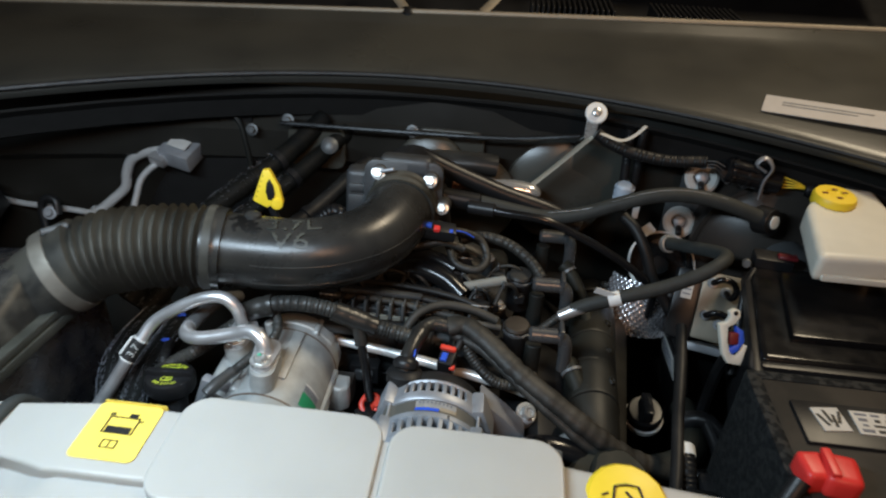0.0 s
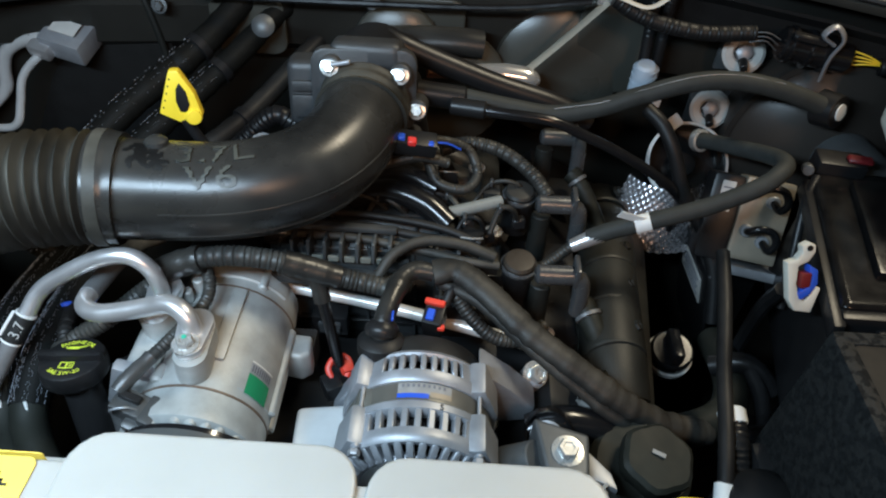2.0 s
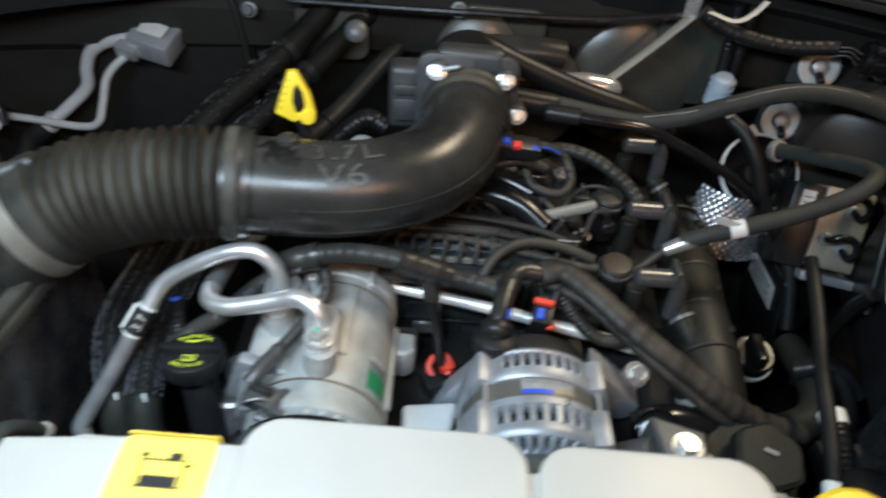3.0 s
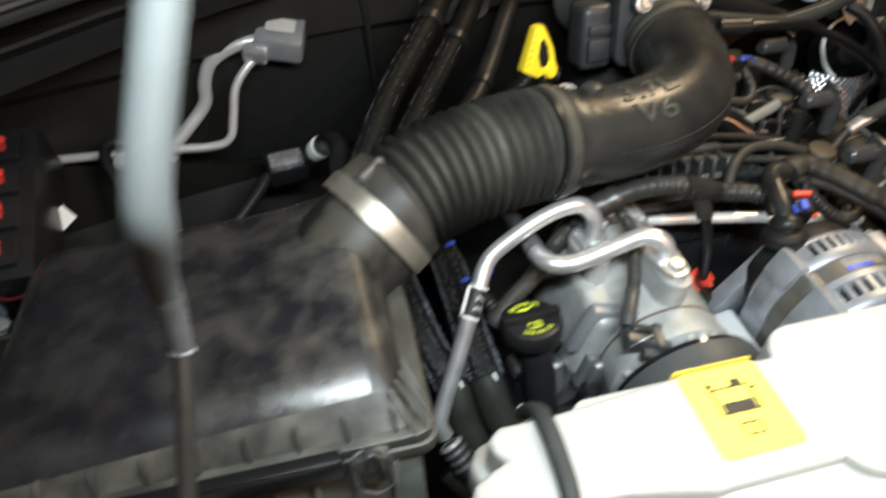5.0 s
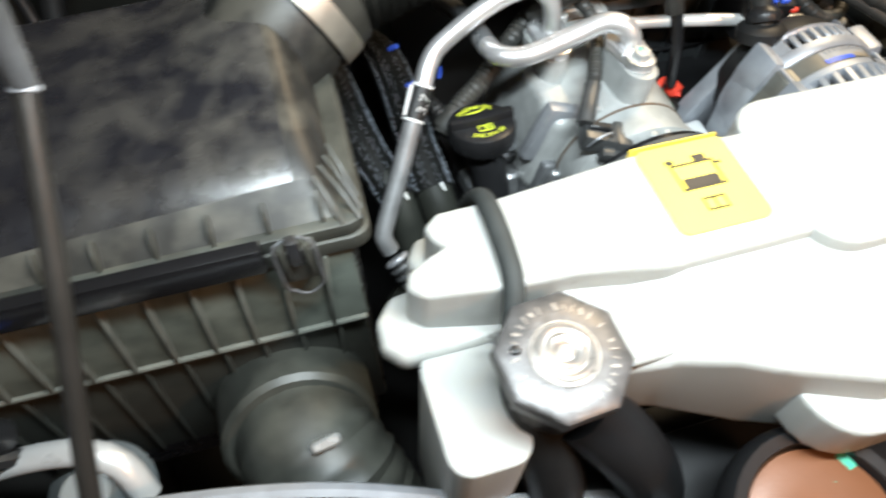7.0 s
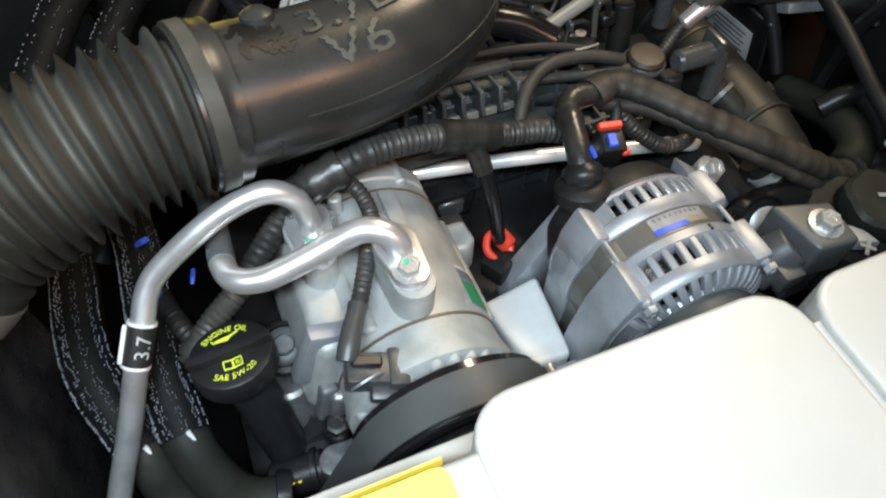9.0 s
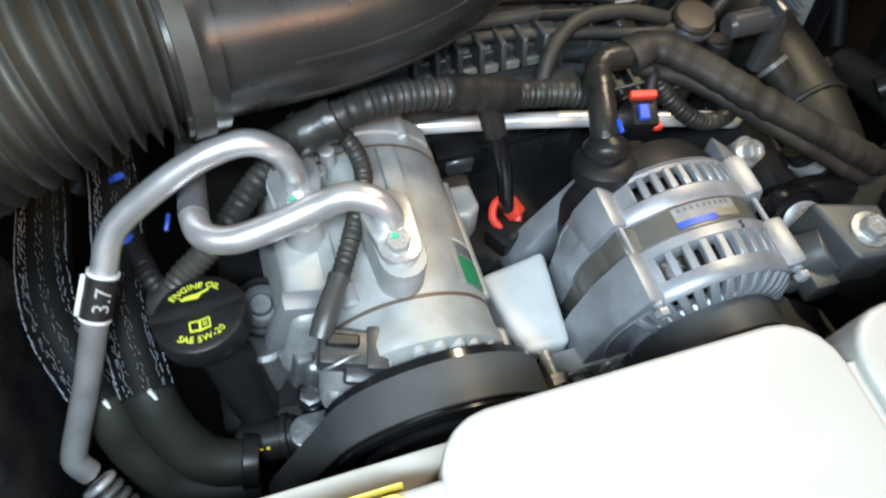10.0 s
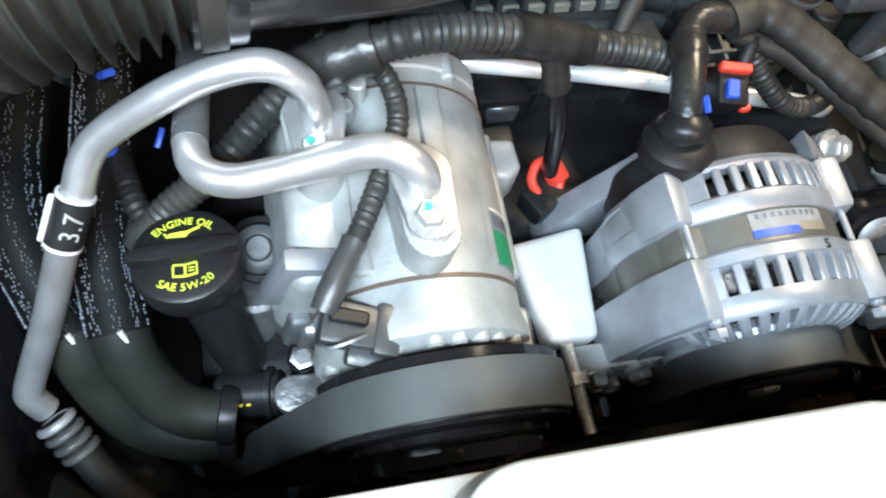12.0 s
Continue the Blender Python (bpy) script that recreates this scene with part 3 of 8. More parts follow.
# ---- the air intake ----
def build_airbox():
    m = pose(-0.588, 0.491, 1.035, -2.7, -3.9, -2.4) @ Matrix.Diagonal((0.95, 0.754, 1, 1))
    ab = thing("air_filter_box", (-0.587, 0.65, 0.75), "dusty black plastic air filter box with wire clips", "air filter box")
    low = slab(rounded(-0.155, 0.001, 0.155, 0.318, 0.02), 0.26, 0.004)
    for v in low.verts:
        k = 1 - 0.04 * (0.26 - v.co.z) / 0.26
        v.co.x, v.co.y = v.co.x * k, 0.16 + (v.co.y - 0.16) * k
    part("lower_body", moved(low, m @ pose(0, 0, -0.268)), AIRBOX, ab)
    part("front_wall", moved(box((0, 0, 0), (0.302, 0.006, 0.078), 0.002), m @ pose(0, -0.0005, -0.051, -1.5, 0, 0)), AIRWALL, ab, "dusty olive front wall")
    part("front_skirt", moved(box((0, 0, 0), (0.285, 0.006, 0.16), 0.002), m @ pose(0.006, 0.006, -0.168, 3, 0, 0)), AIRMID, ab)
    part("lower_flange", slab(rounded(-0.166, -0.006, 0.166, 0.33, 0.014), 0.012, 0.003, m @ pose(0, 0, -0.012)), AIRMID, ab)
    part("lid_flange", slab(rounded(-0.164, -0.004, 0.164, 0.328, 0.014), 0.01, 0.003, m @ pose(0, 0, 0.001)), AIRMID, ab)
    # the lid: a cambered skin with a long rounded front and a swelling towards the outlet
    def lid_height(u, v):
        soft = lambda d, w: math.sqrt(max(0.0, 1 - (1 - min(max(d, 0.0) / w, 1.0)) ** 2))
        edge = soft(0.155 + u, 0.028) * soft(0.150 - u, 0.024) * soft(0.322 - v, 0.03)
        swell = 0.024 * math.exp(-((u - 0.122) / 0.055) ** 2 - ((v - 0.215) / 0.095) ** 2) + 0.006 * math.exp(-((u / 0.12) ** 2 + ((v - 0.17) / 0.11) ** 2))
        top, slope = 0.026 + swell, 0.0285 * (v - 0.005) / (0.037 + 0.10 * u)
        blend = max(0.018 - abs(top - slope), 0.0) / 0.018
        return 0.010 + edge * (min(top, slope) - blend * blend * 0.0045)
    def lid_skin(s0, s1, n, k0=0, k1=55):
        rows = []
        for j in range(n + 1):
            row = []
            for k in range(k0, k1 + 1):
                u = -0.155 + 0.305 * k / 60
                fold, s = 0.032 + 0.085 * u, s0 + (s1 - s0) * j / n
                v = 0.004 + (fold - 0.004) * s if s <= 1 else fold + (0.322 - fold) * (s - 1)
                row.append((u, v, lid_height(u, v)))
            rows.append(row)
        return sheet(rows)
    part("lid", moved(lid_skin(0.8, 2.0, 78), m), AIRBOX, ab, sharp=70)
    part("lid_side", moved(lid_skin(0.8, 2.0, 78, 55, 60), m), NECKDUST, ab, "lid side edge under tan dust", sharp=70)
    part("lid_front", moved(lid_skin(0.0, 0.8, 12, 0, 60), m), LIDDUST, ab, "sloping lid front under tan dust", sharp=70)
    for k in range(9):
        x = -0.135 + 0.034 * k
        rib = slab([(0.0, -0.008), (0.0, 0.003), (0.004, 0.0105), (0.010, 0.0145), (0.016, 0.0165), (0.018, 0.008)], 0.0022, 0.0006, pose(0, 0, 0), 1)
        part("lid_rib", moved(rib, m @ pose(x, 0.003, 0.011) @ Matrix(((0, 0, 1, 0), (1, 0, 0, 0), (0, 1, 0, 0), (0, 0, 0, 1)))), AIRMID, ab)
    for k in range(10):
        part("wall_rib", moved(box((0, 0, 0), (0.0028, 0.010, 0.078), 0.0011, 1), m @ pose(-0.132 + 0.029 * k, -0.0045, -0.051, -1.5, 5.5, 0)), RIBDUST, ab)
        part("skirt_rib", moved(box((0, 0, 0), (0.0026, 0.010, 0.15), 0.0011, 1), m @ pose(-0.139 + 0.029 * k, 0.0025, -0.164, 3, 5.5, 0)), AIRMID, ab)
    part("cross_rib", moved(box((0, 0, 0), (0.30, 0.016, 0.0035), 0.001, 1), m @ pose(0, -0.001, -0.0905)), RIBDUST, ab)
    part("front_bar", moved(box((0, 0, 0), (0.196, 0.013, 0.022), 0.003), m @ pose(0.0, -0.011, 0.006)), GLOSS, ab, "clean black bar along the flange")
    for x in (-0.112, 0.117):
        clip = part("latch", moved(box((0, 0, 0), (0.026, 0.014, 0.03), 0.004), m @ pose(x, -0.010, -0.006)), AIRMID, ab)
        part("wire_loop", moved(tube([(-0.011, -0.004, -0.026), (-0.0125, -0.006, -0.012), (-0.0125, -0.006, 0.010), (-0.0105, -0.004, 0.019), (0, -0.001, 0.021), (0.0105, -0.004, 0.019), (0.0125, -0.006, 0.010), (0.0125, -0.006, -0.012), (0.011, -0.004, -0.026), (0, -0.002, -0.036), (-0.011, -0.004, -0.026)], 0.0011, 6, 0.004), m @ pose(x, -0.012, -0.002)), CASE, clip, "steel wire latch loop")
        for dx in (-0.0075, 0.0075):
            part("latch_post", moved(box((0, 0, 0), (0.003, 0.008, 0.030), 0.001, 1), m @ pose(x + dx, -0.018, 0.002)), AIRMID, clip)
        part("keeper", moved(box((0, 0, 0), (0.008, 0.01, 0.022), 0.002), m @ pose(x, -0.019, 0.012)), AIRBOX, clip)
    for sg in (-1, 1):
        for a, q in (((0.162, 0.024), (0.150, 0.062)), ((0.1625, 0.010), (0.147, 0.050)), ((0.161, 0.0), (0.143, 0.040)), ((0.150, -0.003), (0.138, 0.030))):
            foot, head = Vector((sg * a[0], a[1], 0.010)), Vector((sg * q[0], q[1], 0.030))
            part("corner_rib", moved(tube([foot, foot.lerp(head, 0.5) + Vector((0, 0, 0.003)), head], 0.0013, 6, 0.008), m), AIRMID, ab)
    part("outlet_neck", tube([(-0.500, 0.640, 1.015), (-0.482, 0.648, 1.036), (-0.458, 0.660, 1.060), (-0.432, 0.674, 1.078)], 0.049, 32, 0.004, swell=lambda s: 1.0 + 0.22 * math.exp(-s / 0.022)), NECKDUST, ab, sharp=70)
    part("inlet_collar", rod((-0.507, 0.49, 0.85), (-0.505, 0.425, 0.885), 0.062, 0.058, 0.004, 32), AIRMID, ab, "round rubber inlet collar")


def build_inlet_duct():
    d = thing("inlet_duct", (-0.49, 0.40, 0.85), "dark ribbed fresh-air duct running forward from the filter box", "duct")
    part("duct", tube([(-0.506, 0.44, 0.876), (-0.50, 0.415, 0.885), (-0.485, 0.385, 0.87), (-0.47, 0.35, 0.83), (-0.46, 0.32, 0.78)], 0.052, 24, 0.004, swell=ribbed(0.011, 0.06)), AIRMID, d)
    part("clamp", box((-0.488, 0.40, 0.937), (0.02, 0.008, 0.012), 0.002, 1, (30, 0, 10)), STEEL, d)


TUBE = [(-0.262, 0.720, 1.095), (-0.222, 0.727, 1.090), (-0.18, 0.734, 1.087), (-0.137, 0.747, 1.087), (-0.100, 0.772, 1.088), (-0.077, 0.808, 1.090), (-0.067, 0.848, 1.092), (-0.064, 0.888, 1.094)]


def on_pipe(text, size, x0, lean):
    """Lettering that lies on the intake pipe round x0, its middle leaning that many degrees to the front."""
    txt = letters(text, size, Matrix.Identity(4), 0.0013, spread=1.1)
    for k in range(-9, 10):
        bmesh.ops.bisect_plane(txt, geom=txt.verts[:] + txt.edges[:] + txt.faces[:], plane_co=(0, 0.0022 * k, 0), plane_no=(0, 1, 0))
    line = bend(TUBE, 0.003)
    for v in txt.verts:
        k = min(range(1, len(line) - 1), key=lambda n: abs(line[n].x - (x0 + v.co.x * 1.3)))
        ahead = (line[k + 1] - line[k - 1]).normalized()
        side = ahead.cross(Vector((0, 0, 1))).normalized()
        up = side.cross(ahead)
        an = radians(lean) - v.co.y / 0.0455
        v.co = line[k] + (up * math.cos(an) + side * math.sin(an)) * (0.0459 + v.co.z)
    return txt


def smear(x0, lean, w, h, seed):
    """A ragged patch that lies on the intake pipe."""
    bm = bmesh.new()
    bmesh.ops.create_grid(bm, x_segments=26, y_segments=26, size=0.5)
    gone = [f for f in bm.faces if (f.calc_center_median() * 2).length > 0.75 + 0.9 * noise.noise(f.calc_center_median() * 5 + Vector((seed, 0, 0)))]
    bmesh.ops.delete(bm, geom=gone, context="FACES")
    line = bend(TUBE, 0.003)
    for v in bm.verts:
        x = x0 + v.co.x * w
        k = min(range(1, len(line) - 1), key=lambda n: abs(line[n].x - x))
        ahead = (line[k + 1] - line[k - 1]).normalized()
        side = ahead.cross(Vector((0, 0, 1))).normalized()
        up = side.cross(ahead)
        an = radians(lean) - v.co.y * h / 0.0455
        v.co = line[k] + ahead * (x - line[k].x) + (up * math.cos(an) + side * math.sin(an)) * 0.0460
    bmesh.ops.recalc_face_normals(bm, faces=bm.faces)
    bmesh.ops.solidify(bm, geom=bm.faces[:], thickness=0.0003)
    return bm


def build_intake_tube():
    it = thing("intake_tube", (-0.25, 0.75, 1.05), "satin black plastic intake tube with a corrugated bellows", "intake tube")
    front = [(-0.436, 0.672, 1.076), (-0.415, 0.682, 1.086), (-0.385, 0.693, 1.094), (-0.34, 0.704, 1.099), (-0.30, 0.713, 1.099), (-0.268, 0.719, 1.096)]
    part("bellows", tube(front, 0.0525, 36, 0.0013, swell=lambda s: 1.0 - 0.20 * (0.5 - 0.5 * math.cos(2 * math.pi * max(0, s - 0.024) / 0.0104)) ** 0.55 * (1 if 0.024 < s < 0.168 else 0.0)), BELLOWS, it, "corrugated dark rubber bellows", sharp=60)
    part("cuff", tube([(-0.281, 0.7165, 1.0975), (-0.270, 0.7185, 1.0962), (-0.258, 0.7205, 1.0945)], 0.0505, 36, 0.002, swell=lambda s: 1.0 + 0.035 * math.exp(-((s - 0.011) / 0.004) ** 2)), INTAKE, it)
    part("pipe", tube(TUBE, 0.0455, 36, 0.006), INTAKE, it, sharp=60)
    part("end_cuff", tube([(-0.065, 0.862, 1.0925), (-0.064, 0.876, 1.0935), (-0.0635, 0.890, 1.094)], 0.0480, 36, 0.003, swell=lambda s: 1.0 + 0.03 * math.cos(s * 500)), BELLOWS, it)
    line = bend(TUBE, 0.01)
    for lean, ridge in ((78, "mould_ridge"), (112, "mould_seam")):
        run = []
        for k in range(4, len(line) - 6):
            ahead = (line[k + 1] - line[k - 1]).normalized()
            side = ahead.cross(Vector((0, 0, 1))).normalized()
            run.append(line[k] + (side.cross(ahead) * math.cos(radians(lean)) + side * math.sin(radians(lean))) * 0.0454)
        part(ridge, tube(run, 0.0009, 6, 0.005), INTAKE, it)
    part("boss", lathe([(0.011, -0.004), (0.010, 0.003), (0.006, 0.006), (0, 0.0065)], (-0.225, 0.737, 1.135), (0, 0.2, 1), 18), DUSTY, it)
    for x0, lean, w, h, seed in ((-0.236, 6, 0.034, 0.034, 1), (-0.222, 20, 0.02, 0.016, 5)):
        part("oily_smear", smear(x0, lean, w, h, seed), GREASE, it, "dark oily smear in the dust")
    part("engine_size_mark", on_pipe("3.7L", 0.027, -0.176, 8), AIRMID, it, "raised lettering 3.7L moulded in the pipe")
    part("cylinder_mark", on_pipe("V6", 0.029, -0.178, 38), AIRMID, it, "raised lettering V6 moulded in the pipe")
    d = (Vector((-0.415, 0.682, 1.086)) - Vector((-0.455, 0.662, 1.064))).normalized()
    c = Vector((-0.437, 0.6715, 1.0755))
    clamp = part("hose_clamp", lathe([(0.0525, -0.0085), (0.0542, -0.0085), (0.0545, 0), (0.0542, 0.0085), (0.0525, 0.0085)], c, d, 40), surf("worn_clamp_steel", (0.36, 0.33, 0.28), 0.42, 0.75, 0.3, 60, 0.1, 600), it, "dull steel hose clamp")
    part("clamp_screw", rod(c + Vector((-0.012, -0.01, 0.055)), c + Vector((0.008, 0.012, 0.055)), 0.0045), DULLCAST, clamp)


def build_throttle_body():
    tb = thing("electronic_throttle", (-0.068, 0.95, 1.03), "grey cast throttle body bolted to the plenum, with a motor housing", "throttle body")
    part("flange", slab(rounded(-0.056, -0.044, 0.056, 0.044, 0.016), 0.016, 0.003, pose(-0.068, 0.936, 1.094, 78, 0, 3)), THROTTLE, tb)
    part("bore", rod((-0.066, 0.93, 1.095), (-0.066, 1.02, 1.075), 0.047, 0.05, 0.004, 28), BLACK, tb)
    motor = part("motor_housing", box((-0.135, 0.957, 1.074), (0.042, 0.042, 0.074), 0.010, 3, (-12, 0, 4)), THROTTLE, tb, "dark grey motor housing")
    part("housing_rib", box((-0.135, 0.935, 1.090), (0.028, 0.006, 0.012), 0.003, 2, (-12, 0, 4)), THROTTLE, motor)
    part("housing_rib", box((-0.135, 0.930, 1.068), (0.028, 0.006, 0.026), 0.003, 2, (-12, 0, 4)), THROTTLE, motor)
    part("gear_cover", box((-0.098, 0.955, 1.098), (0.04, 0.04, 0.055), 0.012, 3, (-12, 0, 0)), THROTTLE, tb)
    part("top_bridge", box((-0.066, 0.945, 1.128), (0.075, 0.035, 0.03), 0.010, 3, (-12, 0, 0)), THROTTLE, tb)
    for at in ((-0.101, 0.912, 1.128), (-0.028, 0.912, 1.123), (-0.010, 0.912, 1.082), (-0.016, 0.91, 1.042)):
        boss = part("boss", rod(Vector(at) + Vector((0, 0.032, -0.01)), Vector(at), 0.0115), THROTTLE, tb)
        part("bolt", bolt_mesh(at, (0, -0.85, 0.5), 0.0066, 0.007), STEEL, boss, "bright zinc bolt")
    part("top_pin", rod((-0.098, 0.905, 1.134), (-0.078, 0.905, 1.139), 0.0026), DULLALU, tb)
    tb.location += Vector((0.002, -0.027, 0.008))


def build_dipstick():
    d = thing("dipstick", (-0.237, 0.826, 1.0), "yellow plastic dipstick handle on a dark tube", "dipstick")
    m = pose(-0.239, 0.830, 1.102, 78, 0, 12)
    outer = slab([(-0.021, 0.006), (0.0, -0.006), (0.015, -0.005), (0.020, 0.002), (0.0155, 0.024), (0.004, 0.048), (-0.005, 0.048)], 0.013, 0.0025)
    hole = slab([(0.001, 0.034), (0.0060, 0.025), (0.0075, 0.012), (0.004, 0.004), (-0.0025, 0.005), (-0.0050, 0.016), (-0.0030, 0.028)], 0.003, 0.0008)
    handle = part("handle", moved(outer, m @ pose(0, 0, -0.006)), YELLOW, d)
    part("finger_hole", moved(hole, m @ pose(0.002, 0.002, 0.0052)), BLACK, handle, "dark finger opening")
    part("knob", lathe([(0, 0), (0.007, 0), (0.0085, 0.004), (0.007, 0.008), (0, 0.009)], m @ Vector((0.010, 0.001, 0.003)), (0.4, -0.8, 0.2), 18), YELLOW, handle)
    for k in range(5):
        part("print_bar", moved(box((0, 0, 0), (0.0012, 0.0016, 0.0006), 0), m @ pose(-0.0155 + 0.0026 * k, 0.012 + 0.007 * k, 0.0072)), INK, handle)
    part("guide_tube", tube([(-0.236, 0.826, 1.102), (-0.225, 0.83, 1.07), (-0.205, 0.85, 1.02), (-0.19, 0.88, 0.93)], 0.0055, 10), BLACK, d)


def build_control_module():
    cm = thing("engine_control_module", (-0.82, 0.88, 0.9), "grey cast engine control module with a black connector block", "control module")
    part("case", box((-0.850, 0.928, 0.950), (0.036, 0.225, 0.17), 0.006, 2, (8, 0, 7.3)), CASE, cm)
    for k in range(7):
        part("fin", box((-0.842 - 0.0038 * k, 0.835 + 0.03 * k, 1.022 + 0.0042 * k), (0.02, 0.004, 0.010), 0.0012, 1, (8, 0, 7.3)), CASE, cm)
    part("foot", box((-0.842, 0.805, 0.950), (0.056, 0.018, 0.013), 0.003, 2, (0, 4, -6)), FOOT, cm, "pale blue-grey cast foot")
    part("foot", box((-0.830, 0.777, 0.920), (0.052, 0.022, 0.014), 0.004, 2, (0, 3, -5)), FOOT, cm, "pale blue-grey cast foot")
    part("foot_web", box((-0.823, 0.792, 0.934), (0.026, 0.018, 0.048), 0.003, 2, (28, 0, -5)), FOOT, cm)
    for dx in (-0.008, 0.006):
        part("web_rib", box((-0.827 + dx, 0.787, 0.938), (0.003, 0.012, 0.044), 0.001, 1, (28, 0, -5)), FOOT, cm)
    part("arm", box((-0.862, 0.830, 0.985), (0.012, 0.05, 0.08), 0.003, 2, (28, 0, 7)), FOOT, cm)
    part("bolt", bolt_mesh((-0.806, 0.774, 0.926), (0, 0, 1), 0.006, 0.007), FOOT, cm)
    part("bolt", bolt_mesh((-0.858, 0.806, 0.957), (0, 0, 1), 0.005, 0.004), FOOT, cm)
    m = pose(-0.793, 0.878, 0.995, 17, 0, 1)
    part("connector_block", moved(box((0, 0, -0.03), (0.066, 0.19, 0.075), 0.005), m), BLACK, cm, "black connector block")
    for k in range(4):
        y = -0.0645 + 0.0428 * k
        con = part("connector", moved(box((-0.004, y, 0.009), (0.046, 0.035, 0.012), 0.002), m), BLACK, cm)
        part("lock_tab", moved(box((-0.004, y + 0.002, 0.0168), (0.017, 0.017, 0.007), 0.0012, 1), m), ORANGE, con, "bright red lock tab")
        part("tab_notch", moved(box((0.0035, y - 0.005, 0.0193), (0.007, 0.009, 0.0035), 0.0004, 1), m), RED, con)
    part("tag", moved(box((0, 0, 0), (0.020, 0.020, 0.0008), 0), pose(-0.758, 0.905, 0.945, 50, 0, 0) @ pose(0, 0, 0, 0, 0, 40)), PAPER, cm, "white paper tag")
    part("wire", tube([(-0.815, 0.803, 0.945), (-0.795, 0.790, 0.944), (-0.775, 0.795, 0.944), (-0.755, 0.83, 0.94)], 0.0018, 8), DARKRED, cm)
    part("wire", tube([(-0.812, 0.81, 0.95), (-0.79, 0.797, 0.95), (-0.772, 0.805, 0.948), (-0.75, 0.83, 0.942)], 0.002, 8), BLACK, cm)
    part("wire", tube([(-0.81, 0.815, 0.95), (-0.786, 0.806, 0.953), (-0.762, 0.815, 0.946)], 0.0016, 8), DULLALU, cm)
    br = thing("fender_box", (-0.79, 0.70, 0.9), "dark dusty box with a pale metal strip beside the filter box", "relay box")
    part("box", box((-0.797, 0.705, 0.888), (0.062, 0.085, 0.085), 0.006, 2, (0, 3, 8)), PANEL, br)
    part("lid", box((-0.797, 0.712, 0.934), (0.060, 0.07, 0.008), 0.002, 2, (0, 3, 8)), BLACK, br)
    part("strip", box((-0.793, 0.668, 0.932), (0.046, 0.005, 0.004), 0.001, 1, (0, 2, 4)), FOOT, br, "pale metal edge strip")
    part("step", box((-0.80, 0.745, 0.915), (0.10, 0.006, 0.05), 0.002, 1, (0, 0, 6)), PANEL, br)
    ap = thing("inner_panel", (-0.79, 0.54, 0.9), "blue-grey dusty pressed steel panel beside the filter box", "panel")
    part("sheet_metal", sheet([[(x, y + 0.02 * (x + 0.80), z) for x in (-0.835, -0.815, -0.795, -0.78, -0.765)] for y, z in ((0.655, 0.90), (0.625, 0.905), (0.58, 0.89), (0.53, 0.885), (0.47, 0.88), (0.44, 0.85))], 0.003), INNER, ap)
    part("rib", tube([(-0.797, 0.64, 0.908), (-0.793, 0.58, 0.897), (-0.787, 0.53, 0.892), (-0.783, 0.47, 0.886)], 0.006, 10), INNER, ap)
    part("clip", box((-0.772, 0.478, 0.893), (0.006, 0.02, 0.006), 0.0015, 1, (0, 0, -20)), STEEL, ap)


def build_prop_rod():
    p = thing("hood_prop_rod", (-0.60, 0.33, 0.95), "steel hood prop rod with a grey sleeve, upright", "prop rod")
    j, low = Vector((-0.560, 0.469, 1.189)), Vector((0.173, 0.616, 0.769)).normalized()
    top = Vector((-0.5606, 0.4786, 1.193))
    foot = [top, Vector((-0.5588, 0.4785, 1.215)), Vector((-0.5568, 0.4755, 1.238))]
    bends = [foot[-1], Vector((-0.5546, 0.4690, 1.2520)), Vector((-0.5465, 0.446, 1.284)), Vector((-0.5385, 0.4255, 1.314)), Vector((-0.535, 0.427, 1.332)), Vector((-0.522, 0.448, 1.369)), Vector((-0.488, 0.501, 1.461)), Vector((-0.452, 0.558, 1.559))]
    part("rod", tube([j - low * 0.31, j - low * 0.16, j - low * 0.05, top], 0.0048, 12, 0.02), surf("dark_worn_steel", (0.03, 0.027, 0.024), 0.4, 0.4), p, "thin dark steel rod")
    # One painted tube; foot and sleeve get two greys for how light falls.
    part("sleeve", tube(bends, 0.0072, 16, 0.006), SLEEVE, p, "pale grey painted sleeve")
    part("sleeve_foot", tube(foot, 0.0070, 16, 0.006, swell=lambda d: 0.78 + 0.24 * min(1.0, d / 0.04)), CASE, p, "foot of the sleeve, its grey set apart for the light")
    part("joint", lathe([(0.0045, 0), (0.0060, 0.001), (0.0062, 0.0025), (0.0056, 0.0035)], top - low * 0.003, low, 16), DULLALU, p)
    part("pivot", box(tuple(j - low * 0.31), (0.03, 0.02, 0.02), 0.004), BLACK, p)


# ---- the bottle at the front ----
def sloped(bm, drop=0.0):
    for x in (-0.275, -0.305, -0.335, -0.37):
        bmesh.ops.bisect_plane(bm, geom=bm.verts[:] + bm.edges[:] + bm.faces[:], plane_co=(x, 0, 0), plane_no=(1, 0, 0))
    for v in bm.verts:
        if v.co.z > 1.03:
            k = max(0.0, -0.275 - v.co.x)
            v.co.z -= drop * min(1.0, k / 0.03) + 0.16 * k
    return bm


